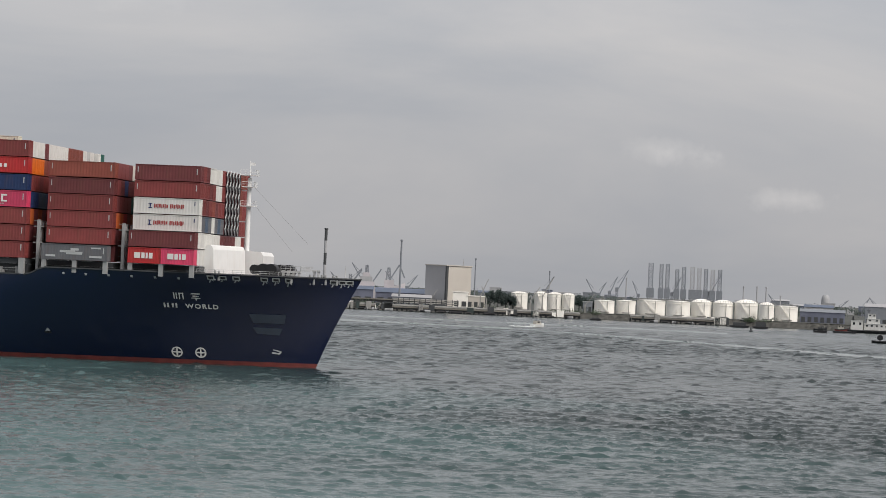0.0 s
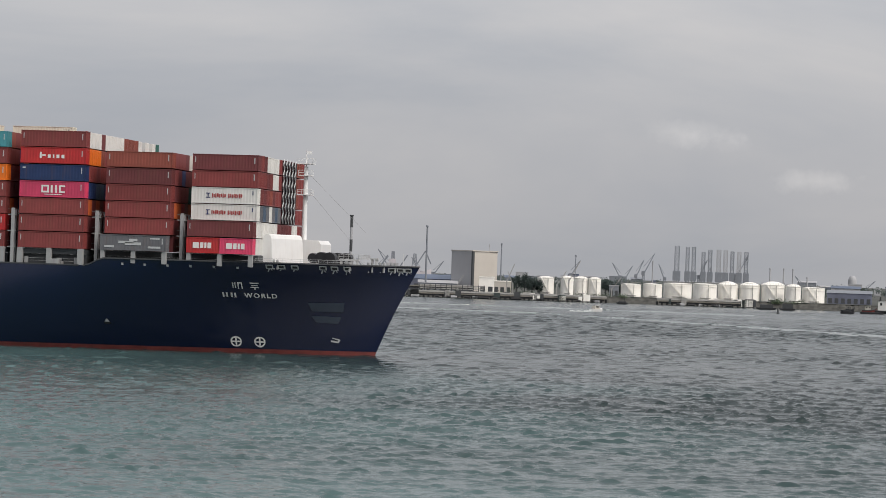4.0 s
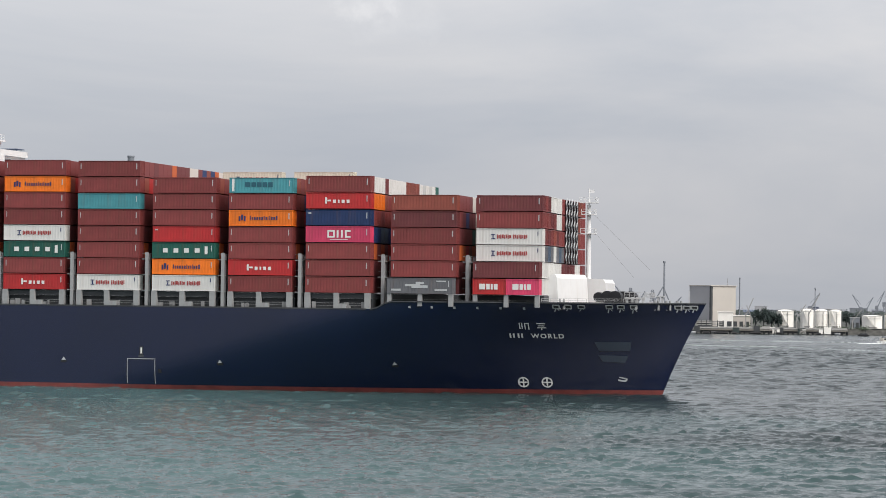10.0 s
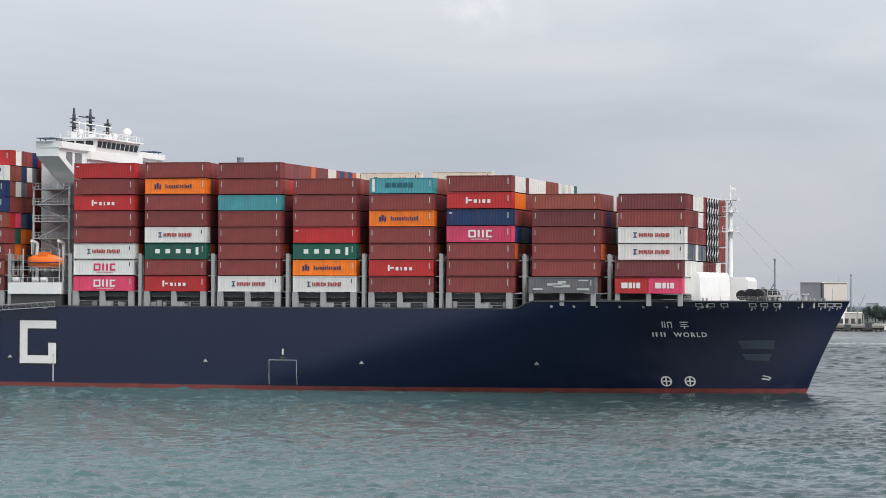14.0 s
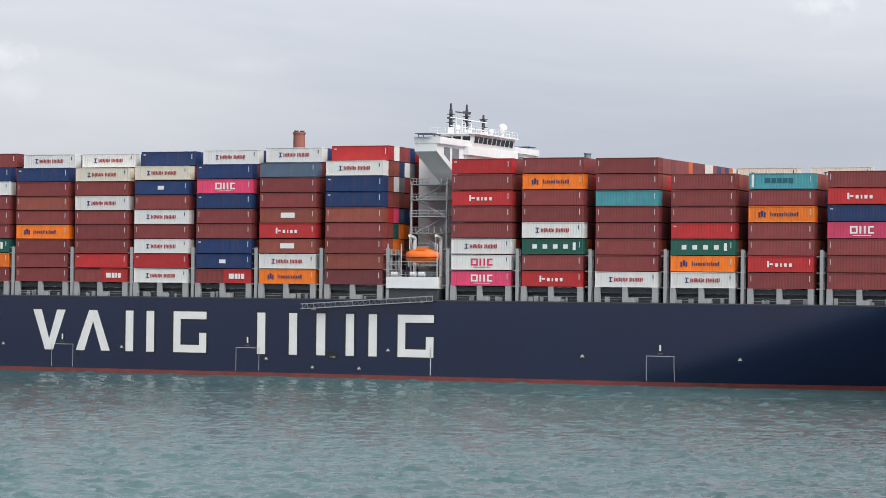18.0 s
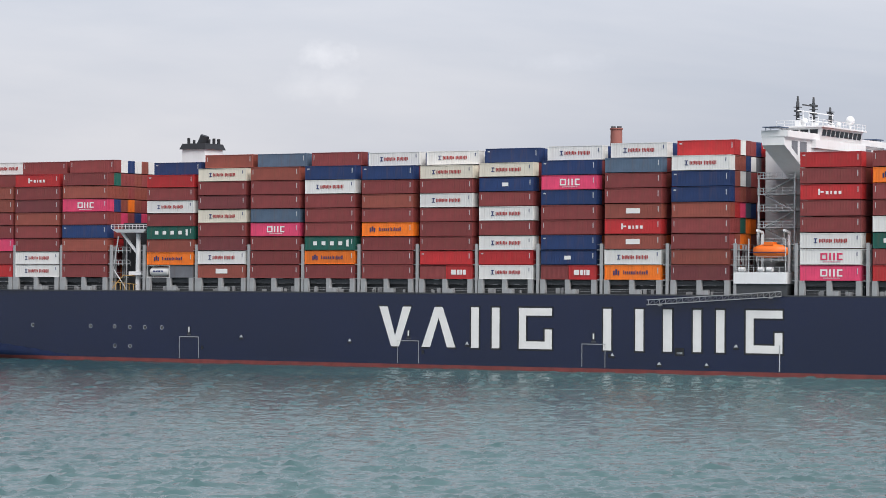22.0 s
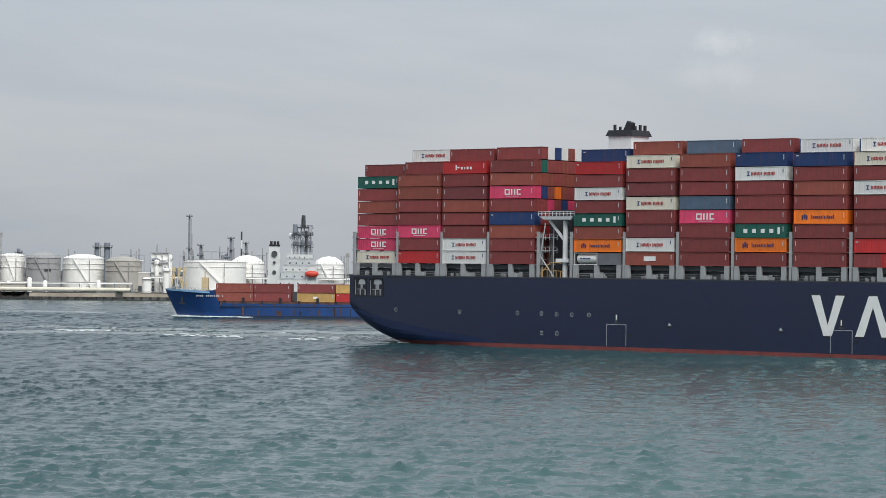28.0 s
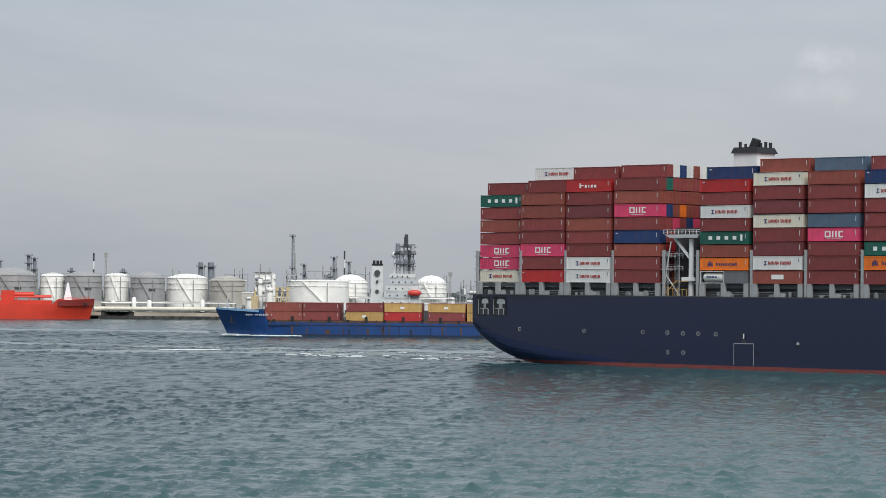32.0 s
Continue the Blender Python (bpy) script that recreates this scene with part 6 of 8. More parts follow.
    # dark trees between the works
    for az, d, h, r in ((13.80, 1540, 8.6, 3.6), (13.95, 1546, 10.2, 4.2), (14.12, 1542, 10.6, 4.4), (14.28, 1548, 9.4, 3.8), (14.43, 1544, 8.0, 3.2), (15.82, 1560, 9.6, 3.6), (15.98, 1556, 8.4, 3.0), (16.10, 1562, 7.2, 2.6), (14.62, 1570, 8.6, 3.0)):
        rng = random.Random(int(az * 100))
        ob = empty("tree", spot(az, d, 3.3))
        tagged(ob, "dark green broad-leaved tree behind the jetty", "tree", "trees behind the jetty")
        bm = bmesh.new()
        add_tube(bm, (0, 0, 0), (0.3, 0, h * 0.55), 0.35, 0.18, 8)
        for k in range(5):
            a = 1.3 * k
            add_tube(bm, (0.2, 0, h * (0.25 + 0.05 * k)), (r * 0.6 * math.cos(a), r * 0.6 * math.sin(a), h * (0.5 + 0.07 * k)), 0.16, 0.05, 6)
        part("trunk", bm, M_DARKSTEEL, ob)
        bm = bmesh.new()
        heads = [Vector((rng.uniform(-0.7, 0.7) * r, rng.uniform(-0.6, 0.6) * r, h * rng.uniform(0.3, 0.86))) for _ in range(13)]
        for c in heads:
            for _ in range(60):
                p = c + Vector((rng.gauss(0, r * 0.2), rng.gauss(0, r * 0.2), rng.gauss(0, h * 0.08)))
                u = Vector((rng.uniform(-1, 1), rng.uniform(-1, 1), rng.uniform(-1, 1))).normalized() * rng.uniform(0.25, 0.55)
                v = u.orthogonal().normalized() * rng.uniform(0.2, 0.4)
                bm.faces.new([bm.verts.new(p + q) for q in (u, v, -u, -v)])
        part("crown", bm, M_CANOPY, ob)
    # a pale ship lying in the yard behind the sheds
    ob = empty("laid_up_ship", spot(11.62, 1690, 0))
    tagged(ob, "pale ship in the yard behind the sheds", "ship")
    bm = bmesh.new()
    add_loft(bm, [[(x, -hw, z1), (x, -hw * 0.8, 2), (x, hw * 0.8, 2), (x, hw, z1)] for x, hw, z1 in ((-24, 4, 11), (-10, 6, 11), (4, 6, 12.0), (12, 4, 13.6), (16, 0.4, 15.0))])
    bmesh.ops.recalc_face_normals(bm, faces=bm.faces)
    part("hull", bm, M_LILAC, ob)
    for x0, x1, z0, z1 in ((-14, -3, 11, 15), (-12, -4.5, 15, 18), (-10.5, -6, 18, 20.5), (3, 9, 12, 16.5)):
        bm = bmesh.new()
        add_box(bm, x0, x1, -4, 4, z0, z1)
        part("deck_house", bm, M_LILAC if z0 != 15 else M_HAZEPALE, ob)
    for x, z0, z1, w in ((-8, 20.5, 25.0, 1.8), (5.5, 16.5, 24.0, 3.0), (-18, 11.0, 19.0, 2.0)):
        bm = bmesh.new()
        lattice(bm, x, 0, z0, z1, w, 1.4, 0.3, 4)
        part("lattice_mast", bm, M_HAZE, ob)
    for x0, z0, x1, z1 in ((6, 16, 12, 26), (12, 26, 15.5, 18), (-17, 14, -11, 22), (-4, 15, 1, 23)):
        bm = bmesh.new()
        add_beam(bm, (x0, -1, z0), (x1, -1, z1), 0.8)
        part("derrick", bm, M_HAZE, ob)
    # loading arms and thin cranes among the first tanks
    for az, h, lean in ((14.80, 13.0, 5), (15.05, 19.0, 6), (13.75, 16.0, 4), (15.95, 10.5, 5), (13.88, 12.0, -3), (12.72, 9.0, 3)):
        ob = empty("jetty_crane", spot(az, 1496, 3.4))
        tagged(ob, "thin brown steel loading arm on the jetty", "jetty crane")
        bm = bmesh.new()
        add_beam(bm, (0, 0, 0), (0, 0, h * 0.45), 0.7)
        part("post", bm, M_PIPE, ob)
        bm = bmesh.new()
        add_beam(bm, (0, 0, h * 0.4), (lean, 0, h), 0.4)
        part("arm", bm, M_PIPE, ob)
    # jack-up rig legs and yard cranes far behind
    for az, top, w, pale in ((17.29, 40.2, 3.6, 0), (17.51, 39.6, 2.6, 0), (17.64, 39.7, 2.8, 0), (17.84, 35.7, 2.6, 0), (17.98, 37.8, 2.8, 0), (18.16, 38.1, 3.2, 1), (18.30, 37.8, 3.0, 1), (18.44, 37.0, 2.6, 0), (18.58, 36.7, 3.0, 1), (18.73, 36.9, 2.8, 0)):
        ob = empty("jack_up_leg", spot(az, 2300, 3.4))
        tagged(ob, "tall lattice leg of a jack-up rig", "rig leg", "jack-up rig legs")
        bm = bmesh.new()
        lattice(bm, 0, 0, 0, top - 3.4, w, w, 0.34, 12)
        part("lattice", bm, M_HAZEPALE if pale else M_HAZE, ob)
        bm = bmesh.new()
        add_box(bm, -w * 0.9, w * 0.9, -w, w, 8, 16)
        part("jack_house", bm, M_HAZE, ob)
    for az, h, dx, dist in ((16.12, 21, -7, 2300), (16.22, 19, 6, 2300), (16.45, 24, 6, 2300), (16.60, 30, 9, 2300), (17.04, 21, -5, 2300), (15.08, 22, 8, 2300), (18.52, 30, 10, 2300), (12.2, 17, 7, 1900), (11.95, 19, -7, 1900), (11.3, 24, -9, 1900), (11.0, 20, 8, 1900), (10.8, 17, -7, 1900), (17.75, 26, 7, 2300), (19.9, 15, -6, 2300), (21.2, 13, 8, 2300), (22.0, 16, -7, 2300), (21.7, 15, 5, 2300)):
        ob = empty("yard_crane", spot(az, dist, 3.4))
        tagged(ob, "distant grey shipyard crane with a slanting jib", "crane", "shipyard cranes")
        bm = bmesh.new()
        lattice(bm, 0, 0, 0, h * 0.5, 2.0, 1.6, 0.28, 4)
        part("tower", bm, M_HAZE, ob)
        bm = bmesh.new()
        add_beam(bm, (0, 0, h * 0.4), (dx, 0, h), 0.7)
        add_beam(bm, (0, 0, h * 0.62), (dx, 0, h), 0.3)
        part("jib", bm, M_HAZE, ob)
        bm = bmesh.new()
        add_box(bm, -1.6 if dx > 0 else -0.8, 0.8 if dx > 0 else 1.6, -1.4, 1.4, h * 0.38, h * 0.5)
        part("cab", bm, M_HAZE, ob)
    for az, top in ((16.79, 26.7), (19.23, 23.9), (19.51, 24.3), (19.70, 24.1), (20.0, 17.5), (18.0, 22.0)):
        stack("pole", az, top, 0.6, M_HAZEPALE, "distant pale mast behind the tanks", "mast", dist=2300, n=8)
    # dark moored pontoons and scrub at the water's edge
    for a0, a1, h, d in ((18.96, 19.38, 2.6, 1440), (19.44, 19.78, 3.4, 1436), (16.05, 16.3, 1.6, 1450), (20.7, 21.0, 1.0, 1380), (21.1, 21.6, 1.2, 1400)):
        ob = empty("pontoon", spot((a0 + a1) / 2, d, 0))
        tagged(ob, "dark low moored work pontoon", "pontoon", "moored pontoons")
        w = radians(a1 - a0) * d
        bm = bmesh.new()
        add_hexa(bm, ((-w / 2 + 0.8, 0, -0.6), (w / 2 - 0.8, 0, -0.6), (w / 2 - 0.8, 6, -0.6), (-w / 2 + 0.8, 6, -0.6), (-w / 2, 0, 1.0), (w / 2, 0, 1.0), (w / 2, 6, 1.0), (-w / 2, 6, 1.0)))
        part("float", bm, M_BLACK, ob)
        if h > 1.5:
            bm = bmesh.new()
            add_box(bm, -w * 0.3, w * 0.35, 1, 5, 1.0, h)
            part("deck_house", bm, M_DARKSTEEL, ob)
        bm = bmesh.new()
        add_beam(bm, (w * 0.2, 3, 1), (w * 0.2, 3, h + 2.2), 0.3)
        part("post", bm, M_DARKSTEEL, ob)


build_right_shore()


def build_scrub():
    """Low mangrove bushes on the revetment, clumps of small leaf blades."""
    bm = bmesh.new()
    rng = random.Random(11)
    spots = []
    for a0, a1, n in ((-30, -17.5, 26), (15.9, 16.2, 4), (19.3, 19.9, 10), (13.6, 15.8, 8), (9.5, 11.5, 8), (-26.2, -25.4, 6)):
        for _ in range(n):
            spots.append((rng.uniform(a0, a1), rng.uniform(1.2, 3.0)))
    for az, s in spots:
        c = polar(az, shoreline(az) + rng.uniform(-2, 3), 2.6)
        for _ in range(70):
            p = c + Vector((rng.gauss(0, s * 0.9), rng.gauss(0, s * 0.8), abs(rng.gauss(0.3, s * 0.5))))
            u = Vector((rng.uniform(-1, 1), rng.uniform(-1, 1), rng.uniform(-1, 1))).normalized() * rng.uniform(0.25, 0.5)
            v = u.orthogonal().normalized() * rng.uniform(0.2, 0.4)
            bm.faces.new([bm.verts.new(p + q) for q in (u, v, -u, -v)])
    tagged(part("mangrove_scrub", bm, M_LEAF), "dark green scrub on the rocks by the water", "bushes", kind="stuff")


build_scrub()


def build_distance():
    """Low works, haze put into their colours, and tree belts behind the tank farms."""
    rng = random.Random(77)
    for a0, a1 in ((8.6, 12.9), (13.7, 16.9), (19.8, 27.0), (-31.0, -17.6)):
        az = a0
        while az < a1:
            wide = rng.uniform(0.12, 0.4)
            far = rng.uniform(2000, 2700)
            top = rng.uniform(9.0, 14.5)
            building(az, min(az + wide, a1), top, (M_HAZEPALE, M_HAZE, M_SHEDBLUE)[rng.randrange(3)], (M_HAZE, M_ROOFBLUE, M_HAZEPALE)[rng.randrange(3)], "low industrial block in haze-toned paint far behind the quay", dist=far, depth=20, pitched=rng.choice((0, 0, 1.5)), bays=rng.choice((0, 3, 4)))
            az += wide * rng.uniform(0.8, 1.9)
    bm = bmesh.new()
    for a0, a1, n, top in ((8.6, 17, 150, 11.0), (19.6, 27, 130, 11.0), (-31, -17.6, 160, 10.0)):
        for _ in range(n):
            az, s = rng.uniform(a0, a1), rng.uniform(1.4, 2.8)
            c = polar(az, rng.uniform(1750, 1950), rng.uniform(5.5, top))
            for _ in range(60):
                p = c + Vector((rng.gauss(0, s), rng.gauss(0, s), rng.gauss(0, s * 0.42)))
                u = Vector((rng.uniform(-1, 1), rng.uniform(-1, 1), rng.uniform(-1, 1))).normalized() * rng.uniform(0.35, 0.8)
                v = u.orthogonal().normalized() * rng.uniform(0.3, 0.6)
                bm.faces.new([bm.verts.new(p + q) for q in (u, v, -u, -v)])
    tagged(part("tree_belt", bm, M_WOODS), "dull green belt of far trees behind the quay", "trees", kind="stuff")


build_distance()


def build_left_shore():
    def at(az, d=1330, z=3.4):
        return spot(az, d, z)

    # process columns, chimneys and frames
    def column(az, top, r, label, d=1400, platforms=3, mat_=None, pipes=2):
        ob = empty("process_column", at(az, d))
        tagged(ob, label, "process column", "refinery columns")
        bm = bmesh.new()
        h = top - 3.4
        add_tube(bm, (0, 0, 0), (0, 0, h), r, r * 0.9, 12)
        smooth(part("vessel", bm, mat_ or M_HAZE, ob))
        for k in range(platforms):
            z = h * (0.55 + 0.42 * k / max(1, platforms - 1)) if platforms > 1 else h * 0.9
            bm = bmesh.new()
            add_tube(bm, (0, 0, z), (0, 0, z + 0.25), r + 1.0, None, 12)
            for i in range(8):
                a = 2 * math.pi * i / 8
                add_beam(bm, ((r + 0.95) * math.cos(a), (r + 0.95) * math.sin(a), z), ((r + 0.95) * math.cos(a), (r + 0.95) * math.sin(a), z + 1.2), 0.12)
            part("platform", bm, M_DARKSTEEL, ob)
        for i in range(pipes):
            bm = bmesh.new()
            add_tube(bm, (r + 0.35 + 0.5 * i, -0.6, 0), (r + 0.35 + 0.5 * i, -0.6, h * (0.95 - 0.2 * i)), 0.22, None, 6)
            part("riser", bm, M_PIPE, ob)
        return ob

    column(-22.33, 42.6, 0.55, "tall grey flare column with platforms", platforms=2, pipes=3)
    column(-22.09, 27.4, 0.7, "short grey process column")
    column(-21.46, 31.3, 0.8, "grey process column with platforms")
    column(-21.15, 28.9, 0.6, "slim grey process column")
    column(-27.80, 31.0, 1.0, "grey process column with platforms", platforms=4)
    column(-27.68, 29.5, 0.8, "grey process column with platforms")
    column(-26.92, 24.5, 1.0, "stubby dark process column", platforms=1)
    column(-25.85, 24.3, 1.0, "stubby dark process column", platforms=1)
    column(-24.24, 27.8, 1.4, "square grey furnace stack", platforms=1, pipes=1)
    column(-24.03, 27.8, 1.7, "square grey furnace stack", platforms=1, pipes=1)
    column(-28.4, 28.0, 0.8, "grey process column with platforms")
    column(-29.2, 36.0, 0.8, "grey process column with platforms")
    column(-19.95, 25.5, 0.9, "short grey process column")
    column(-19.8, 27.5, 0.6, "slim grey process column", d=1460)
    for az, top, d in ((-26.46, 31.8, 1380), (-21.24, 34.5, 1420)):
        ob = empty("pole", at(az, d))
        tagged(ob, "slim mast painted in dark and white bands", "mast")
        for i in range(7):
            bm = bmesh.new()
            add_tube(bm, (0, 0, (top - 3.4) * i / 7), (0, 0, (top - 3.4) * (i + 1) / 7), 0.42, None, 8)
            part("band", bm, M_DARKSTEEL if i % 2 == 0 else M_WHITE, ob)
    for az, top, d in ((-26.21, 31.9, 1380), (-19.02, 23.1, 1290), (-29.9, 30, 1400)):
        ob = empty("lamp_mast", at(az, d))
        tagged(ob, "slim grey lamp mast", "mast")
        bm = bmesh.new()
        lattice(bm, 0, 0, 0, top - 3.4, 1.1, 0.7, 0.12, 10)
        part("lattice", bm, M_PIPE, ob)
        bm = bmesh.new()
        add_box(bm, -0.9, 0.9, -0.6, 0.6, top - 5.4, top - 3.2)
        part("lamp_head", bm, M_PIPE, ob)
    # refinery frame blocks
    rng = random.Random(21)
    for az, w, h, d in ((-22.95, 9, 19.5, 1345), (-21.75, 16, 20.5, 1420), (-20.95, 12, 19.0, 1430), (-24.6, 14, 17.0, 1420), (-19.3, 12, 15.5, 1400), (-18.6, 10, 13.5, 1345), (-23.5, 12, 18.5, 1420), (-18.0, 14, 16, 1400), (-22.35, 8, 18.0, 1350)):
        ob = empty("process_unit", at(az, d))
        tagged(ob, "grey refinery frame packed with pipes and vessels", "process unit", "refinery units")
        levels = int(h / 4)
        bm = bmesh.new()
        for x in np.linspace(-w / 2, w / 2, 4):
            for y in (0, 7):
                add_beam(bm, (x, y, 0), (x, y, h), 0.4)
        for k in range(1, levels + 1):
            z = h * k / levels
            for y in (0, 7):
                add_beam(bm, (-w / 2, y, z), (w / 2, y, z), 0.35)
        part("steel_frame", bm, M_HAZEPALE, ob)
        for k in range(levels):
            z = h * k / levels
            bm = bmesh.new()
            add_box(bm, -w / 2, w / 2, 0.4, 6.6, z + h / levels - 0.2, z + h / levels)
            part("floor_plate", bm, M_DARKSTEEL, ob)
            for _ in range(3):
                x = rng.uniform(-w / 2 + 1, w / 2 - 1)
                bm = bmesh.new()
                if rng.random() < 0.5:
                    add_tube(bm, (x, 1.5, z + 0.2), (x, 1.5, z + rng.uniform(2, 3.6)), rng.uniform(0.5, 1.1), None, 10)
                else:
                    add_tube(bm, (x - 1.6, 1.2, z + 1.4), (x + 1.6, 1.2, z + 1.4), rng.uniform(0.4, 0.9), None, 10)
                part("vessel", bm, M_TANKWHITE if rng.random() < 0.45 else M_HAZE, ob)
        bm = bmesh.new()
        for _ in range(4):
            x = rng.uniform(-w / 2, w / 2)
            add_tube(bm, (x, 2, 0), (x, 2, h + rng.uniform(1, 4)), 0.25, None, 6)
        part("vent_pipes", bm, M_PIPE, ob)
    building(-23.11, -22.72, 22.6, M_TANKWHITE, M_CLADGREY, "white four-storey control block among the pipes", dist=1346, depth=9, bays=4)
    building(-23.55, -23.14, 12.6, M_CLADDING, M_TANKWHITE, "low pale service building among the pipes", dist=1335, depth=9, bays=3)
    # loading arms, yellowish
    ob = empty("jetty_crane", at(-22.57, 1296))
    tagged(ob, "tan-yellow marine loading arms on the jetty", "jetty crane")
    for x in (-3.0, -0.5, 2.0):
        bm = bmesh.new()
        add_beam(bm, (x, 0, 0), (x + 1.2, 0, 11.0), 0.6)
        add_beam(bm, (x + 1.2, 0, 11.0), (x + 2.8, 0, 2.0), 0.45)
        add_box(bm, x + 0.6, x + 2.2, -0.6, 0.6, 10.4, 12.4)
        part("arm", bm, M_YELLOWSTEEL, ob)
    for az, r, h, d in ((-23.2, 2.2, 7.5, 1318), (-22.8, 1.6, 12.0, 1322), (-20.6, 2.0, 6.5, 1325), (-19.0, 1.8, 8.0, 1320), (-18.7, 2.4, 5.5, 1325), (-23.0, 1.2, 16.0, 1345), (-22.72, 1.0, 18.5, 1350), (-18.35, 1.4, 9.0, 1330)):
        ob = empty("process_drum", at(az, d))
        tagged(ob, "white upright process drum with a railed top", "drum")
        bm = bmesh.new()
        add_lathe(bm, (0, 0, 0), [(r, 0), (r, h - r * 0.4), (r * 0.7, h - r * 0.1), (0, h)], 16)
        smooth(part("vessel", bm, M_TANKWHITE, ob))
        bm = bmesh.new()
        add_tube(bm, (0, 0, h * 0.86), (0, 0, h * 0.86 + 0.2), r + 0.7, None, 12)
        for i in range(8):
            a = 2 * math.pi * i / 8
            add_beam(bm, ((r + 0.6) * math.cos(a), (r + 0.6) * math.sin(a), h * 0.86), ((r + 0.6) * math.cos(a), (r + 0.6) * math.sin(a), h * 0.86 + 1.1), 0.1)
        part("platform", bm, M_PIPE, ob)
    for a0, a1, z, d in ((-23.3, -19.0, 10.5, 1338), (-20.7, -18.2, 8.0, 1322), (-28.6, -23.5, 7.5, 1316)):
        ob = empty("pipe_bridge", at((a0 + a1) / 2, d))
        tagged(ob, "long steel pipe bridge carrying many pipes", "pipe bridge")
        w = radians(a1 - a0) * d
        for k in range(4):
            bm = bmesh.new()
            add_tube(bm, (-w / 2, 0.7 * k, z - 3.4 + 0.5 * (k % 2)), (w / 2, 0.7 * k, z - 3.4 + 0.5 * (k % 2)), 0.3, None, 6)
            part("pipe", bm, M_PIPE if k % 2 else M_TANKWHITE, ob)
        for i in range(int(w / 8) + 1):
            bm = bmesh.new()
            x = -w / 2 + i * w / int(w / 8)
            add_beam(bm, (x, -0.4, 0), (x, -0.4, z - 3.4), 0.35)
            add_beam(bm, (x, 2.6, 0), (x, 2.6, z - 3.4), 0.35)
            add_beam(bm, (x, -0.6, z - 3.7), (x, 2.8, z - 3.7), 0.35)
            part("trestle", bm, M_HAZE, ob)
    # quay pipe, pale, and small white huts and drums
    ob = empty("quay_pipeline", at(-25.0, 1306))
    tagged(ob, "thick pale pipeline along the quay edge", "pipeline")
    w = radians(2.9) * 1306
    bm = bmesh.new()
    add_tube(bm, (-w / 2, 0, 1.4), (w / 2, 0, 1.4), 1.0, None, 12)
    smooth(part("pipe", bm, M_CREAM, ob))
    for i in range(14):
        bm = bmesh.new()
        x = -w / 2 + (i + 0.5) * w / 14
        add_box(bm, x - 0.3, x + 0.3, -0.8, 0.8, 0, 0.6)
        part("support", bm, M_DARKSTEEL, ob)
    for az, h in ((-25.62, 7.0), (-25.3, 5.6), (-26.05, 5.2), (-24.2, 6.0)):
        ob = empty("vertical_drum", at(az, 1312))
        tagged(ob, "small white upright drum on the quay", "drum")
        bm = bmesh.new()
        add_lathe(bm, (0, 0, 0), [(1.1, 0), (1.1, h - 0.8), (0.7, h - 0.2), (0, h)], 14)
        smooth(part("vessel", bm, M_TANKWHITE, ob))
    for az0, az1, h in ((-27.4, -26.3, 5.5), (-26.2, -25.7, 5.0), (-28.8, -27.6, 5.2)):
        building(az0, az1, h + 2.0, M_TANKBEIGE, M_TANKBEIGE, "low pale quayside store", dist=1310, bays=5, depth=6)
    # dark concrete platform standing off the quay
    for a0, a1, d in ((-25.62, -23.85, 1285), (-27.0, -26.3, 1300), (-23.7, -19.0, 1292)):
        ob = empty("berth_platform", spot((a0 + a1) / 2, d, 0))
        tagged(ob, "weathered concrete berth platform on piles", "jetty")
        w = radians(a1 - a0) * d
        bm = bmesh.new()
        add_box(bm, -w / 2, w / 2, 0, 10, 1.6, 3.2)
        part("platform_deck", bm, M_WARMCONC, ob)
        for i in range(int(w / 4) + 1):
            bm = bmesh.new()
            x = -w / 2 + 0.8 + i * (w - 1.6) / max(1, int(w / 4))
            add_tube(bm, (x, 1, -1), (x, 1, 1.7), 0.7, None, 8)
            part("pier_post", bm, M_ROCK, ob)
        bm = bmesh.new()
        railing(bm, [(-w / 2, 0.3, 3.2), (w / 2, 0.3, 3.2)], 1.1, 2.4, 0.1)
        part("platform_rail", bm, M_PIPE, ob)


build_left_shore()


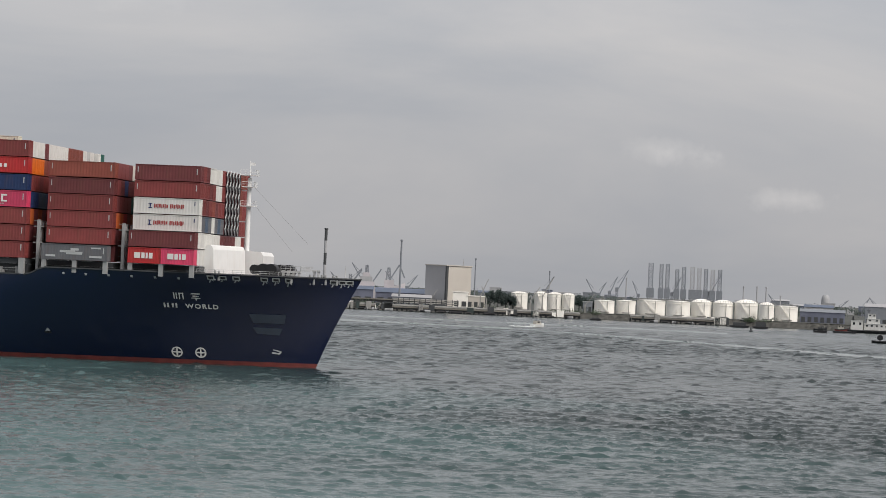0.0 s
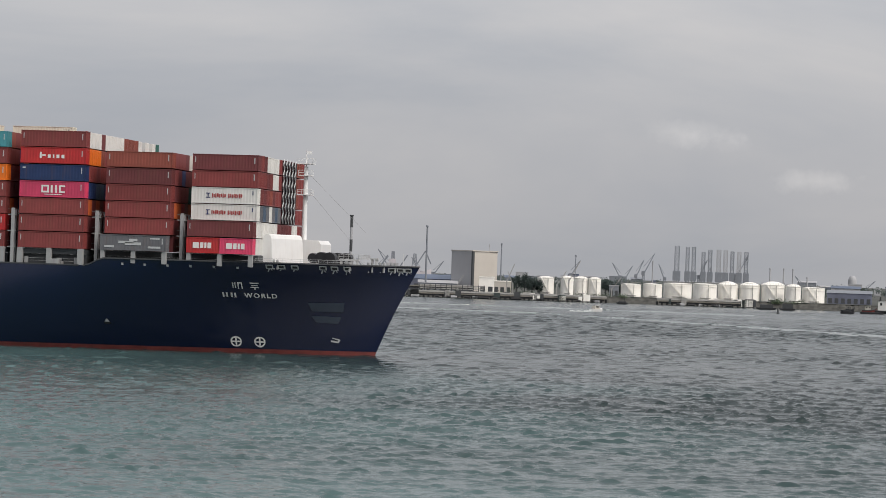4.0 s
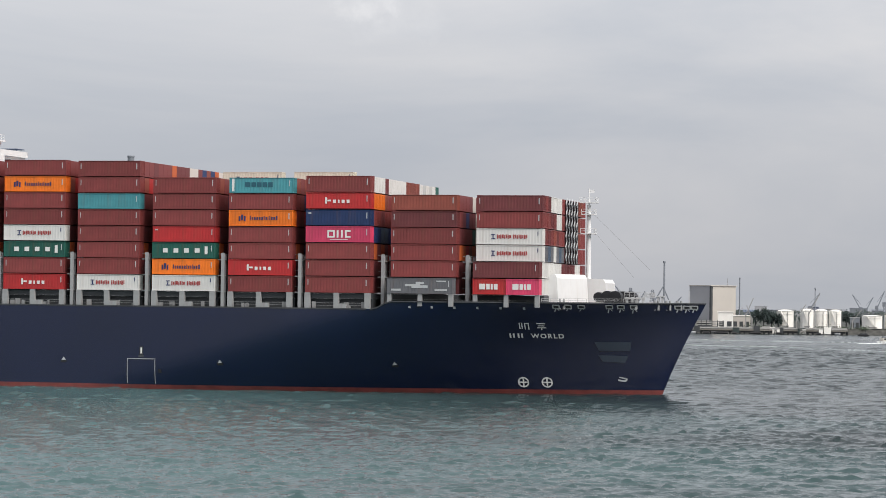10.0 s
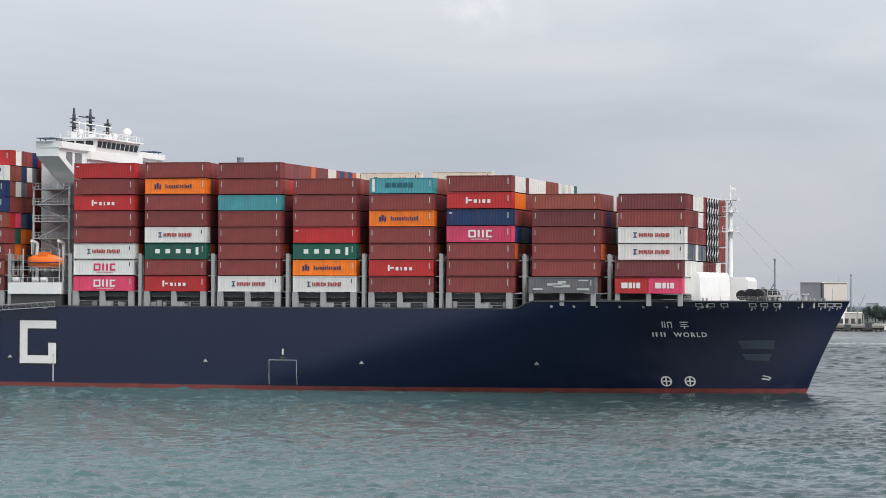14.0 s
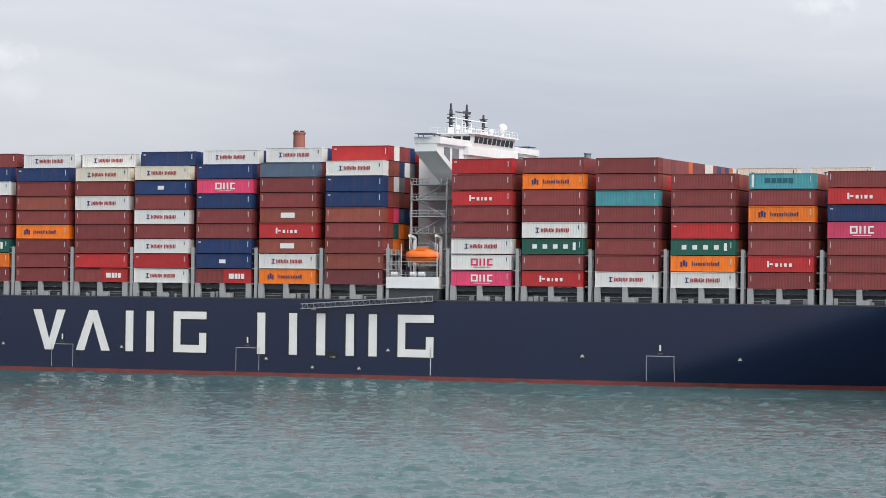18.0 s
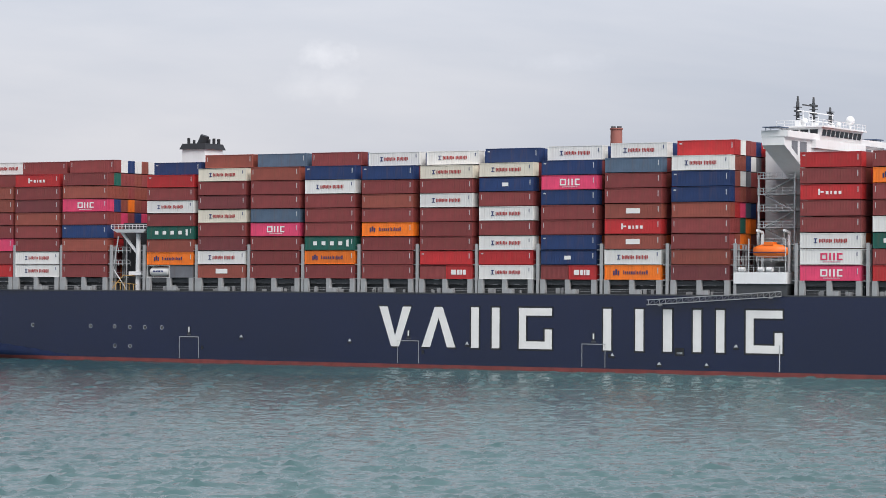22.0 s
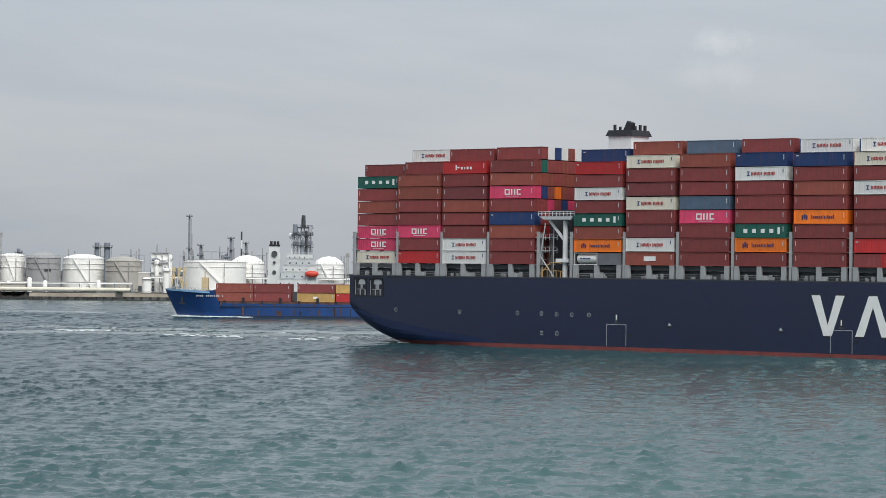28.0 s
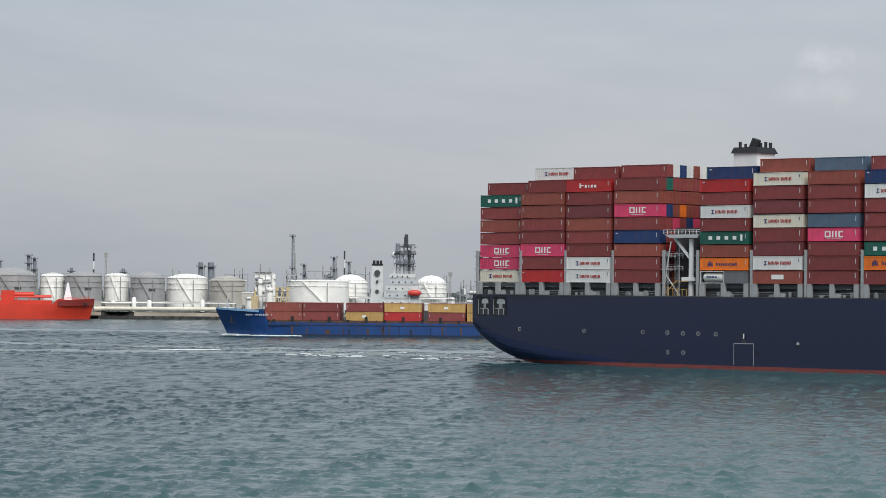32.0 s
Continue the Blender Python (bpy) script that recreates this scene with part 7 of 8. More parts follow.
# ---- ships at anchor and under way ----
def simple_hull(length, beam, depth, fore, deck, material, root, name="hull", castle=17.0, rake=5.0, blunt=2.2):
    """A small ship's hull: x 0 at the stem head, running aft to -length; y 0 amidships."""
    xs = [0, -0.6, -1.5, -3, -5, -8, -12, -castle, -castle - 2.4, -30, -length * 0.5, -length * 0.8, -length + 6, -length]
    bm = bmesh.new()
    n = 6
    sides = []
    for side in (-1, 1):
        rows = []
        for x in xs:
            top = fore - 0.02 * -x if x >= -castle else (deck if x <= -castle - 2.4 else deck)
            if x > -castle:
                top = lerp(fore, fore - 0.9, clamp(-x / castle))
            row = []
            for k in range(n + 1):
                z = lerp(-depth, top, k / n)
                st = -rake * (1 - clamp((z + 0.5) / fore))
                xe = min(x, st)
                u = clamp((st - xe) / lerp(26, 16, clamp(z / fore)))
                h = beam / 2 * (1 - (1 - u) ** blunt)
                if xe < -length + 10:
                    h *= 1 - 0.25 * clamp((-length + 10 - xe) / 10) * (1 - clamp(z / deck))
                row.append(bm.verts.new((xe, side * h, z)))
            rows.append(row)
        for a, b in zip(rows, rows[1:]):
            for k in range(n):
                bm.faces.new((a[k], a[k + 1], b[k + 1], b[k]))
        sides.append(rows)
    for k in range(n):
        bm.faces.new((sides[0][-1][k], sides[0][-1][k + 1], sides[1][-1][k + 1], sides[1][-1][k]))
    for i in range(len(xs) - 1):
        bm.faces.new((sides[0][i][-1], sides[1][i][-1], sides[1][i + 1][-1], sides[0][i + 1][-1]))
    bmesh.ops.remove_doubles(bm, verts=bm.verts, dist=0.004)
    bmesh.ops.dissolve_degenerate(bm, dist=0.003, edges=bm.edges)
    bmesh.ops.recalc_face_normals(bm, faces=bm.faces)
    return smooth(part(name, bm, material, root), 30)


BLUE_TURN = 196.0
BLUE_END = polar(-23.93, 912)


def blue_pose(t):
    a = radians(BLUE_TURN)
    return Matrix.Translation(BLUE_END - Vector((math.cos(a), math.sin(a), 0)) * 4.46 * (32 - t)) @ Matrix.Rotation(a, 4, "Z")


def build_blue_ship():
    root = empty("coaster", blue_pose(0))
    tagged(root, "small blue container coaster with rust streaks under way", "coaster")
    MOVERS.append((root, [(t, blue_pose(t)) for t in (0, 16, 32)]))
    simple_hull(128, 18, 2.0, 9.2, 4.6, M_BLUEHULL, root, castle=16.5, rake=4.6)
    # near side is port: local y positive faces the viewer after the turn
    near = 9.02
    for i in range(24):
        bm = bmesh.new()
        x = -19.5 - i * 4.4
        add_box(bm, x, x + 0.35, near - 0.12, near + 0.02, 3.6, 5.5)
        part("side_post", bm, M_RUSTBROWN, root)
    for i in range(18):
        bm = bmesh.new()
        x = -21 - i * 6.1
        add_box(bm, x, x + 0.8, near - 0.9, near - 0.35, 4.4, 6.6 if i % 2 else 5.6)
        part("deck_stanchion", bm, M_BLACK, root)
    bm = bmesh.new()
    add_box(bm, -126, -19.0, near - 0.3, near + 0.06, 3.55, 3.85)
    part("rubbing_strake", bm, M_BLUEDARK, root)
    bm = bmesh.new()
    add_box(bm, -124, -19.5, -8.2, 8.2, 4.4, 5.3)
    part("hatch_coaming", bm, M_RUSTBROWN, root)
    for k, w in enumerate((0.35, 0.3, 0.35, 0.3, 0.0, 0.35, 0.3, 0.4, 0.3, 0.35, 0.3, 0.35, 0.0, 0.25)):
        if not w:
            continue
        bm = bmesh.new()
        x = -11.2 - k * 0.66
        y = 9 * (1 - (1 - clamp((-x - 1.0) / 17)) ** 2.2) + 0.12
        add_box(bm, x - w, x, y - 0.3, y, 6.75, 7.25)
        part("name_bar", bm, M_PALEMARK, root, "pale unreadable name bar")
    # pale blue forecastle bulwark rim, anchor, dark waterline and rust runs on the port side
    bm = bmesh.new()
    rim = []
    for x in (-15.6, -12.0, -9.0, -6.0, -3.6, -1.8, -0.6):
        y = 9 * (1 - (1 - clamp(-x / 16)) ** 2.2)
        z = lerp(9.2, 8.3, clamp(-x / 16.5))
        rim.append([(x, y + 0.10, z - 0.5), (x, y + 0.10, z + 0.15), (x, y - 0.25, z + 0.15), (x, y - 0.25, z - 0.5)])
    add_loft(bm, rim)
    bmesh.ops.recalc_face_normals(bm, faces=bm.faces)
    part("bulwark_rim", bm, M_PALEBLUE, root, "pale blue bulwark rim")
    bm = bmesh.new()
    add_box(bm, -126, -24.0, near - 0.2, near + 0.035, -0.4, 0.75)
    part("boot_topping", bm, M_BLUEDARK, root, "dark boot-topping")
    rng = random.Random(14)
    for i in range(26):
        bm = bmesh.new()
        x, w, top = rng.uniform(-124, -26), rng.uniform(0.25, 1.3), rng.uniform(2.0, 4.3)
        add_hexa(bm, ((x, near - 0.1, 0.6), (x + w * 0.6, near - 0.1, 0.6), (x + w * 0.6, near + 0.03, 0.6), (x, near + 0.03, 0.6), (x, near - 0.1, top), (x + w, near - 0.1, top), (x + w, near + 0.03, top), (x, near + 0.03, top)))
        part("rust_run", bm, M_RUSTBROWN if i % 3 else M_BLUEDARK, root, "brown rust run on the plating")
    bm = bmesh.new()
    add_box(bm, -6.5, -5.9, 5.3, 6.1, 4.6, 6.6)
    add_box(bm, -7.1, -5.3, 5.3, 6.1, 4.2, 4.6)
    part("anchor", bm, M_BLACK, root, "black anchor in its pocket")
    bm = bmesh.new()
    add_box(bm, -14.6, -12.4, 1.0, 3.6, 8.2, 13.0)
    add_beam(bm, (-13.5, 2.2, 13), (-13.5, 2.2, 15.2), 0.5)
    part("mast_house", bm, M_YELLOWSTEEL, root, "tan forward mast house")
    bm = bmesh.new()
    add_beam(bm, (-4.0, 0, 9.0), (-4.0, 0, 12.6), 0.35)
    add_box(bm, -4.6, -3.4, -0.5, 0.5, 10.0, 10.6)
    railing(bm, [(-15.5, 7.2, 8.3), (-6.5, 5.0, 8.8), (-1.5, 0.8, 9.1)], 1.0, 1.8, 0.1)
    part("forecastle_gear", bm, M_LIGHTGREY, root)
    # deck boxes, port row, each riding with the ship; lower then upper
    plan = ((-29.8, "b", "b"), (-42.2, "m", "m"), (-56.6, "y", "m"), (-69.2, "r", "y"), (-83.6, "m", "y"), (-96.4, "y", "y"), (-111.0, "m", "b"), (-123.6, "b", "m"))
    for x, lo, hi in plan:
        for k, code in enumerate((lo, hi)):
            m = Matrix.Translation((x + BOX_L, 8.1, 5.35 + 2.92 * k)) @ Matrix.Rotation(math.pi, 4, "Z")
            ob = container(code, blue_pose(0) @ m)
            MOVERS.append((ob, [(t, blue_pose(t) @ m) for t in (0, 16, 32)]))
    bm = bmesh.new()
    for x, lo, hi in plan:
        for row in range(1, 6):
            for k in range(2):
                add_box(bm, x, x + BOX_L, 8.1 - 2.5 * row - BOX_W, 8.1 - 2.5 * row, 5.35 + 2.92 * k, 8.2 + 2.92 * k)
    ob = part("container_stacks", bm, PAINT["brown"])
    tagged(ob, "red-brown containers stacked inboard on the coaster", "containers", kind="stuff")
    ob.matrix_basis = blue_pose(0)
    MOVERS.append((ob, [(t, blue_pose(t)) for t in (0, 16, 32)]))
    # bow wave: low foam lumps beside the stem
    bm = bmesh.new()
    rng = random.Random(4)
    for i in range(160):
        x = -3.5 - rng.random() ** 1.6 * 26
        y = 9.2 * (1 - (1 - clamp((-x - 4.6) / 24)) ** 2.2) + abs(rng.gauss(0.3, 0.5))
        s = rng.uniform(0.25, 0.8) * (1.3 if x > -9 else 0.8)
        bmesh.ops.create_icosphere(bm, subdivisions=1, radius=s, matrix=Matrix.Translation((x, y, 0.1)) @ Matrix.Diagonal((1.6, 1, 0.55, 1)))
    part("bow_wave", bm, M_FOAM, root, "white foam along the bow")["kind"] = "stuff"


build_blue_ship()


def build_orange_tanker():
    root = empty("tanker", spot(-26.43, 1288, 0, 0))
    tagged(root, "bright orange-red tanker moored at the berth", "tanker")
    simple_hull(140, 22, 2.5, 9.6, 7.0, M_ORANGEHULL, root, castle=17, rake=2.5)
    bm = bmesh.new()
    add_box(bm, -48, -20, -8, 8, 7.0, 8.6)
    part("trunk_deck", bm, M_ORANGEHULL, root)
    bm = bmesh.new()
    for k, y in enumerate((-6, -4.6, -3.2)):
        add_tube(bm, (-70, y, 10.2 + 0.3 * k), (-20, y, 10.2 + 0.3 * k), 0.35, None, 8)
    part("cargo_pipes", bm, M_ORANGEHULL, root)
    for x in range(-66, -18, 6):
        bm = bmesh.new()
        add_beam(bm, (x, -6.2, 7), (x, -6.2, 10.2), 0.4)
        add_beam(bm, (x, -6.2, 10.2), (x, 6, 10.2), 0.4)
        part("pipe_frame", bm, M_ORANGEHULL, root)
    bm = bmesh.new()
    add_tube(bm, (-40, -5, 11.2), (-28, -5, 11.2), 1.3, None, 12)
    smooth(part("deck_tank", bm, M_ORANGEHULL, root, "orange deck tank"))
    bm = bmesh.new()
    add_box(bm, -43, -37, -7, -2, 8.6, 13.2)
    part("deck_house", bm, M_ORANGEHULL, root)
    bm = bmesh.new()
    railing(bm, [(-20, -10.4, 7.0), (-60, -11.0, 7.0)], 1.1, 2.0, 0.12)
    railing(bm, [(-16, -9.6, 8.8), (-3, -3.6, 9.5)], 1.0, 2.0, 0.12)
    part("deck_rail", bm, M_ORANGEHULL, root)
    bm = bmesh.new()
    add_hexa(bm, ((-14.5, -3, 8.6), (-10.5, -3, 8.6), (-10.5, 3, 8.6), (-14.5, 3, 8.6), (-12.8, -1, 17.0), (-12.2, -1, 17.0), (-12.2, 1, 17.0), (-12.8, 1, 17.0)))
    part("foremast", bm, M_WHITE, root, "white tapered foremast")
    # the flare's shade is put into a darker red skin on the bow
    bm = bmesh.new()
    rows = []
    for i in range(15):
        x = -17.0 + i * (17.0 - 0.3) / 14
        y = 11 * (1 - (1 - clamp((-x) / 17)) ** 2.2)
        rows.append([bm.verts.new((x - 0.6 * (1 - z / 9.6), -y - 0.06, z)) for z in (6.2, 7.4, 8.55 + 0.055 * (x + 17))])
    for a, b in zip(rows, rows[1:]):
        for k in range(2):
            bm.faces.new((a[k], b[k], b[k + 1], a[k + 1]))
    part("bow_flare", bm, M_FLARESHADE, root, "dark red shade painted on the flared upper bow")
    for x in (-4.2, -5.4):
        bm = bmesh.new()
        add_box(bm, x, x + 0.7, -6.2, -5.0, 6.4, 7.6)
        part("anchor_pocket", bm, M_BLACK, root)


build_orange_tanker()


def build_white_tanker():
    """A moored ship of which the white after house shows above the coaster."""
    root = empty("moored_ship", spot(-20.05, 1272, 0))
    tagged(root, "moored ship with a white after house and funnel", "ship")
    bm = bmesh.new()
    add_hexa(bm, ((-24, -10, -1.5), (62, -10, -1.5), (62, 10, -1.5), (-24, 10, -1.5), (-26, -10.5, 5.2), (64, -10.5, 5.2), (64, 10.5, 5.2), (-26, 10.5, 5.2)))
    part("hull", bm, M_DARKSTEEL, root, "dark hull")
    for k, (x0, x1, z0, z1) in enumerate(((-9.6, 9.4, 5.2, 10.4), (-8.0, 8.8, 10.4, 13.6), (-7.0, 8.4, 13.6, 16.8), (-6.4, 8.0, 16.8, 19.8), (-5.4, 6.6, 19.8, 22.4))):
        bm = bmesh.new()
        add_box(bm, x0, x1, -9 + k * 0.3, 9 - k * 0.3, z0, z1 - 0.02)
        deck_ = part("house_deck", bm, M_LIGHTGREY if k % 2 else M_HOUSE, root)
        bm = bmesh.new()
        railing(bm, [(x0, -9 + k * 0.3, z1), (x1, -9 + k * 0.3, z1)], 1.0, 1.8, 0.1)
        part("rail", bm, M_LIGHTGREY, deck_)
        for i in range(4):
            bm = bmesh.new()
            x = x0 + 1.4 + (i + 0.4 * (k % 2)) * (x1 - x0 - 2.8) / 4
            add_box(bm, x - 0.3, x + 0.3, -9.06 + k * 0.3, -8.98 + k * 0.3, z1 - 1.8, z1 - 1.1)
            part("window_pane", bm, M_GLASS, deck_)
    bm = bmesh.new()
    add_hexa(bm, ((-14.5, -4, 5.2), (-8.2, -4, 5.2), (-8.2, 4, 5.2), (-14.5, 4, 5.2), (-13.6, -3.2, 26.0), (-8.6, -3.2, 26.0), (-8.6, 3.2, 26.0), (-13.6, 3.2, 26.0)))
    fun = part("funnel", bm, M_HOUSE, root, "white funnel with a dark emblem")
    bm = bmesh.new()
    add_box(bm, -13.7, -8.5, -3.3, 3.3, 26.0, 26.9)
    for x in (-12.6, -11.0, -9.5):
        add_tube(bm, (x, 0, 26.5), (x, 0, 28.4), 0.6, None, 10)
    part("funnel_top", bm, M_BLACK, fun)
    for z, w in ((22.6, 1.4), (14.0, 0.9), (18.6, 0.6)):
        bm = bmesh.new()
        add_tube(bm, (-11.1, -4.2, z), (-11.1, -3.4, z), w, None, 16)
        part("emblem", bm, M_DARKSTEEL, fun)
    for x in (-1.4, 2.0, 5.0):
        bm = bmesh.new()
        top = {-1.4: 33.0, 2.0: 39.5, 5.0: 35.5}[x]
        lattice(bm, x, 0, 22.4, top, 2.6 if x == 2.0 else 1.8, 1.2, 0.22, 6)
        for z in (27.0, 31.5, 34.5):
            if z < top:
                add_box(bm, x - 2.0, x + 2.0, -1.6, 1.6, z, z + 0.35)
                add_box(bm, x - 1.2, x + 1.5, -1.2, 1.2, z + 0.35, z + 1.6)
        part("signal_mast", bm, M_HAZE, root, "grey lattice signal mast with radars")
    for x, z0, z1, r, mat_ in ((0.2, 22.4, 32.5, 0.7, M_HAZEPALE), (3.6, 22.4, 33.5, 0.6, M_DARKSTEEL), (1.8, 22.4, 29.0, 0.9, M_HAZE), (2.3, 35.0, 40.6, 1.0, M_DARKSTEEL), (-1.6, 32.0, 36.4, 1.3, M_HAZE), (5.2, 31.5, 35.4, 1.2, M_HAZEPALE)):
        bm = bmesh.new()
        add_tube(bm, (x, -1.2, z0), (x, -1.2, z1), r, r * 0.8, 12)
        smooth(part("tower_vessel", bm, mat_, root))
    for x0, x1, z in ((-3.4, 6.8, 31.2), (-2.6, 5.6, 26.4), (-0.6, 4.6, 34.6)):
        bm = bmesh.new()
        add_box(bm, x0, x1, -2.6, 1.6, z, z + 0.5)
        railing(bm, [(x0, -2.6, z + 0.5), (x1, -2.6, z + 0.5)], 1.0, 1.2, 0.12)
        part("tower_platform", bm, M_DARKSTEEL, root)
    bm = bmesh.new()
    bmesh.ops.create_uvsphere(bm, u_segments=12, v_segments=8, radius=1.5, matrix=Matrix.Translation((-3.2, 0, 31.0)))
    add_tube(bm, (-3.2, 0, 22), (-3.2, 0, 30), 0.4, None, 8)
    smooth(part("radome", bm, M_WHITE, root))
    bm = bmesh.new()
    bmesh.ops.create_uvsphere(bm, u_segments=14, v_segments=8, radius=1.0, matrix=Matrix.Translation((6.2, -10.2, 13.4)) @ Matrix.Diagonal((3.3, 1.3, 1.5, 1)))
    smooth(part("lifeboat", bm, M_LIFERED, root, "red enclosed lifeboat"))
    bm = bmesh.new()
    for x in (4, 8.4):
        add_beam(bm, (x, -9, 9), (x, -10.6, 16), 0.35)
    part("davit", bm, M_WHITE, root)


M_HOUSE = surface("weathered_white_house_paint", (0.60, 0.61, 0.60), rough=0.6, vary=0.1, grain=0.3, stain=0.3, stain_rgb=(0.3, 0.25, 0.2))
M_LIFERED = surface("red_lifeboat_paint", (0.55, 0.05, 0.03), rough=0.45, vary=0.08)
build_white_tanker()


def build_small_boats():
    # motor launch crossing, with its wake trailing
    def launch_pose(t):
        a = polar(14.98, 1140)
        b = polar(16.45, 1190)
        p = a.lerp(b, t / 9.0)
        d = (b - a).normalized()
        return Matrix.Translation(p) @ Matrix.Rotation(math.atan2(d.y, d.x), 4, "Z")

    root = empty("motor_launch", launch_pose(0))
    tagged(root, "small white motor launch running with a wake", "boat")
    bm = bmesh.new()
    ring = []
    for x, w, k in ((-4.6, 1.2, 0), (-2, 1.35, 0), (1, 1.3, 0), (3.2, 0.8, 0.25), (4.6, 0.08, 0.5)):
        ring.append([(x, -w, 1.1 + k), (x, -w * 0.7, -0.2), (x, w * 0.7, -0.2), (x, w, 1.1 + k)])
    add_loft(bm, ring)
    bmesh.ops.recalc_face_normals(bm, faces=bm.faces)
    part("hull", bm, M_WHITE, root)
    bm = bmesh.new()
    add_hexa(bm, ((-2.6, -0.9, 1.1), (1.4, -0.9, 1.1), (1.4, 0.9, 1.1), (-2.6, 0.9, 1.1), (-2.4, -0.8, 2.5), (0.6, -0.8, 2.5), (0.6, 0.8, 2.5), (-2.4, 0.8, 2.5)))
    part("cabin", bm, M_TANKBEIGE, root)
    bm = bmesh.new()
    add_box(bm, -1.8, 0.4, -0.88, -0.8, 1.7, 2.3)
    part("window_pane", bm, M_GLASS, root)
    bm = bmesh.new()
    add_beam(bm, (-1.5, 0, 2.5), (-1.5, 0, 4.2), 0.14)
    part("mast", bm, M_DARKSTEEL, root)
    bm = bmesh.new()
    rng = random.Random(9)
    for i in range(90):
        x = -5 - rng.random() ** 1.4 * 15
        bmesh.ops.create_icosphere(bm, subdivisions=1, radius=rng.uniform(0.2, 0.5), matrix=Matrix.Translation((x, rng.gauss(0, 0.5), 0.02)) @ Matrix.Diagonal((1.8, 1, 0.8, 1)))
    part("wake", bm, M_FOAM, root, "white wake foam")["kind"] = "stuff"
    MOVERS.append((root, [(t, launch_pose(t)) for t in (0, 16, 32)]))
    # work boats by the far quay: freeboard, tiers of the house as x from, to (shares of the length), heights; a negative length heads left
    for az, d, L, free, hull_mat, trim_mat, tiers, mast, label in (
            (21.94, 1445, 27.0, 1.5, M_BLACK, M_HOUSE, ((-.44, -.20, 1.6, 6.4), (-.18, .38, 1.8, 5.0), (-.14, .12, 5.0, 7.6), (-.12, .04, 7.6, 10.2)), (-.10, 14.0), "cream work boat with a dark hull and a gantry, moored"),
            (22.98, 1470, -25.0, 4.2, M_BLUEHULL, M_HOUSE, ((-.30, .36, 4.3, 6.6), (.08, .36, 6.6, 10.0), (.14, .32, 10.0, 12.6)), (.24, 22.0), "blue supply boat with a cream house and tall mast, moored"),
            (22.338, 1125, 16.8, 1.0, M_BLACK, M_WHITE, ((-.16, .20, 1.2, 3.3), (-.06, .10, 3.3, 4.7)), (0.0, 6.4), "low dark harbour tug with a white wheelhouse, under way"),
            (20.85, 1400, 7.0, 1.7, M_BLACK, M_DARKSTEEL, ((-.15, .15, 1.6, 2.3),), (0.1, 3.4), "small dark skiff at a mooring"),
            (21.30, 1462, 8.0, 1.4, M_BOOT, M_TANKBEIGE, ((-.3, .1, 1.4, 3.4),), (-.1, 5.0), "small red-hulled boat by the quay"),
            (23.75, 1440, 9.0, 1.4, M_BOOT, M_HOUSE, ((-.3, .2, 1.5, 3.2),), (0.0, 5.0), "small red and white boat, moored")):
        heading, L = math.copysign(1, L), abs(L)
        here = spot(az, d) @ Matrix.Rotation(0 if heading > 0 else math.pi, 4, "Z")
        tug = "tug" in label
        b = empty("harbour_tug" if tug else "work_boat", here)
        tagged(b, label, "boat", "" if tug else "moored work boats")
        if tug:
            MOVERS.append((b, [(t, spot(az + 0.106 * t, d)) for t in (0, 8, 16, 24, 32)]))
        near_side = -heading
        wide = min(L, 22) * 0.15
        bm = bmesh.new()
        ring = []
        for t, w, lift in ((0, 0.75, 0.35), (0.1, 0.95, 0.1), (0.3, 1, 0), (0.6, 1, 0.15), (0.8, 0.8, 0.6), (0.93, 0.42, 1.2), (1, 0.06, 1.7)):
            x, hw = lerp(-L / 2, L / 2, t), w * wide
            top = free + lift * min(1.0, free / 1.7)
            ring.append([(x, -hw, top), (x - 0.05 * L * (t > 0.9), -hw * 0.75, -0.6), (x - 0.05 * L * (t > 0.9), hw * 0.75, -0.6), (x, hw, top)])
        add_loft(bm, ring)
        bmesh.ops.recalc_face_normals(bm, faces=bm.faces)
        part("hull", bm, hull_mat, b)
        bm = bmesh.new()
        add_loft(bm, [[(r[0][0], r[0][1] - 0.18, r[0][2] - 0.35), (r[0][0], r[0][1] - 0.18, r[0][2]), (r[0][0], r[0][1] + 0.1, r[0][2] + 0.05), (r[0][0], r[0][1] + 0.1, r[0][2] - 0.35)] for r in ring])
        bmesh.ops.recalc_face_normals(bm, faces=bm.faces)
        part("rubbing_strake", bm, M_DARKSTEEL, b)
        for k, (f0, f1, z0, z1) in enumerate(tiers):
            x0, x1, hw = f0 * L, f1 * L, wide * (0.72 - 0.1 * k)
            bm = bmesh.new()
            lean = 0.035 * (z1 - z0)
            add_hexa(bm, ((x0, -hw, z0), (x1, -hw, z0), (x1, hw, z0), (x0, hw, z0), (x0 + lean, -hw, z1), (x1 - 2 * lean, -hw, z1), (x1 - 2 * lean, hw, z1), (x0 + lean, hw, z1)))
            h = part("deck_house", bm, trim_mat, b)
            bm = bmesh.new()
            add_box(bm, x0 - 0.1, x1 + 0.2 - 2 * lean, -hw - 0.25, hw + 0.25, z1, z1 + 0.14)
            part("house_roof", bm, trim_mat, h)
            n = max(2, int((x1 - x0) / 2.4))
            for i in range(n):
                bm = bmesh.new()
                x = x0 + (i + 0.35) * (x1 - x0) / n
                face = sorted((near_side * hw, near_side * (hw + 0.06)))
                add_box(bm, x, x + min(1.1, 0.4 * (x1 - x0) / n), face[0], face[1], z0 + 0.55 * (z1 - z0), z0 + 0.82 * (z1 - z0))
                part("window_pane", bm, M_GLASS, h)
        mx, top = mast[0] * L, mast[1]
        bm = bmesh.new()
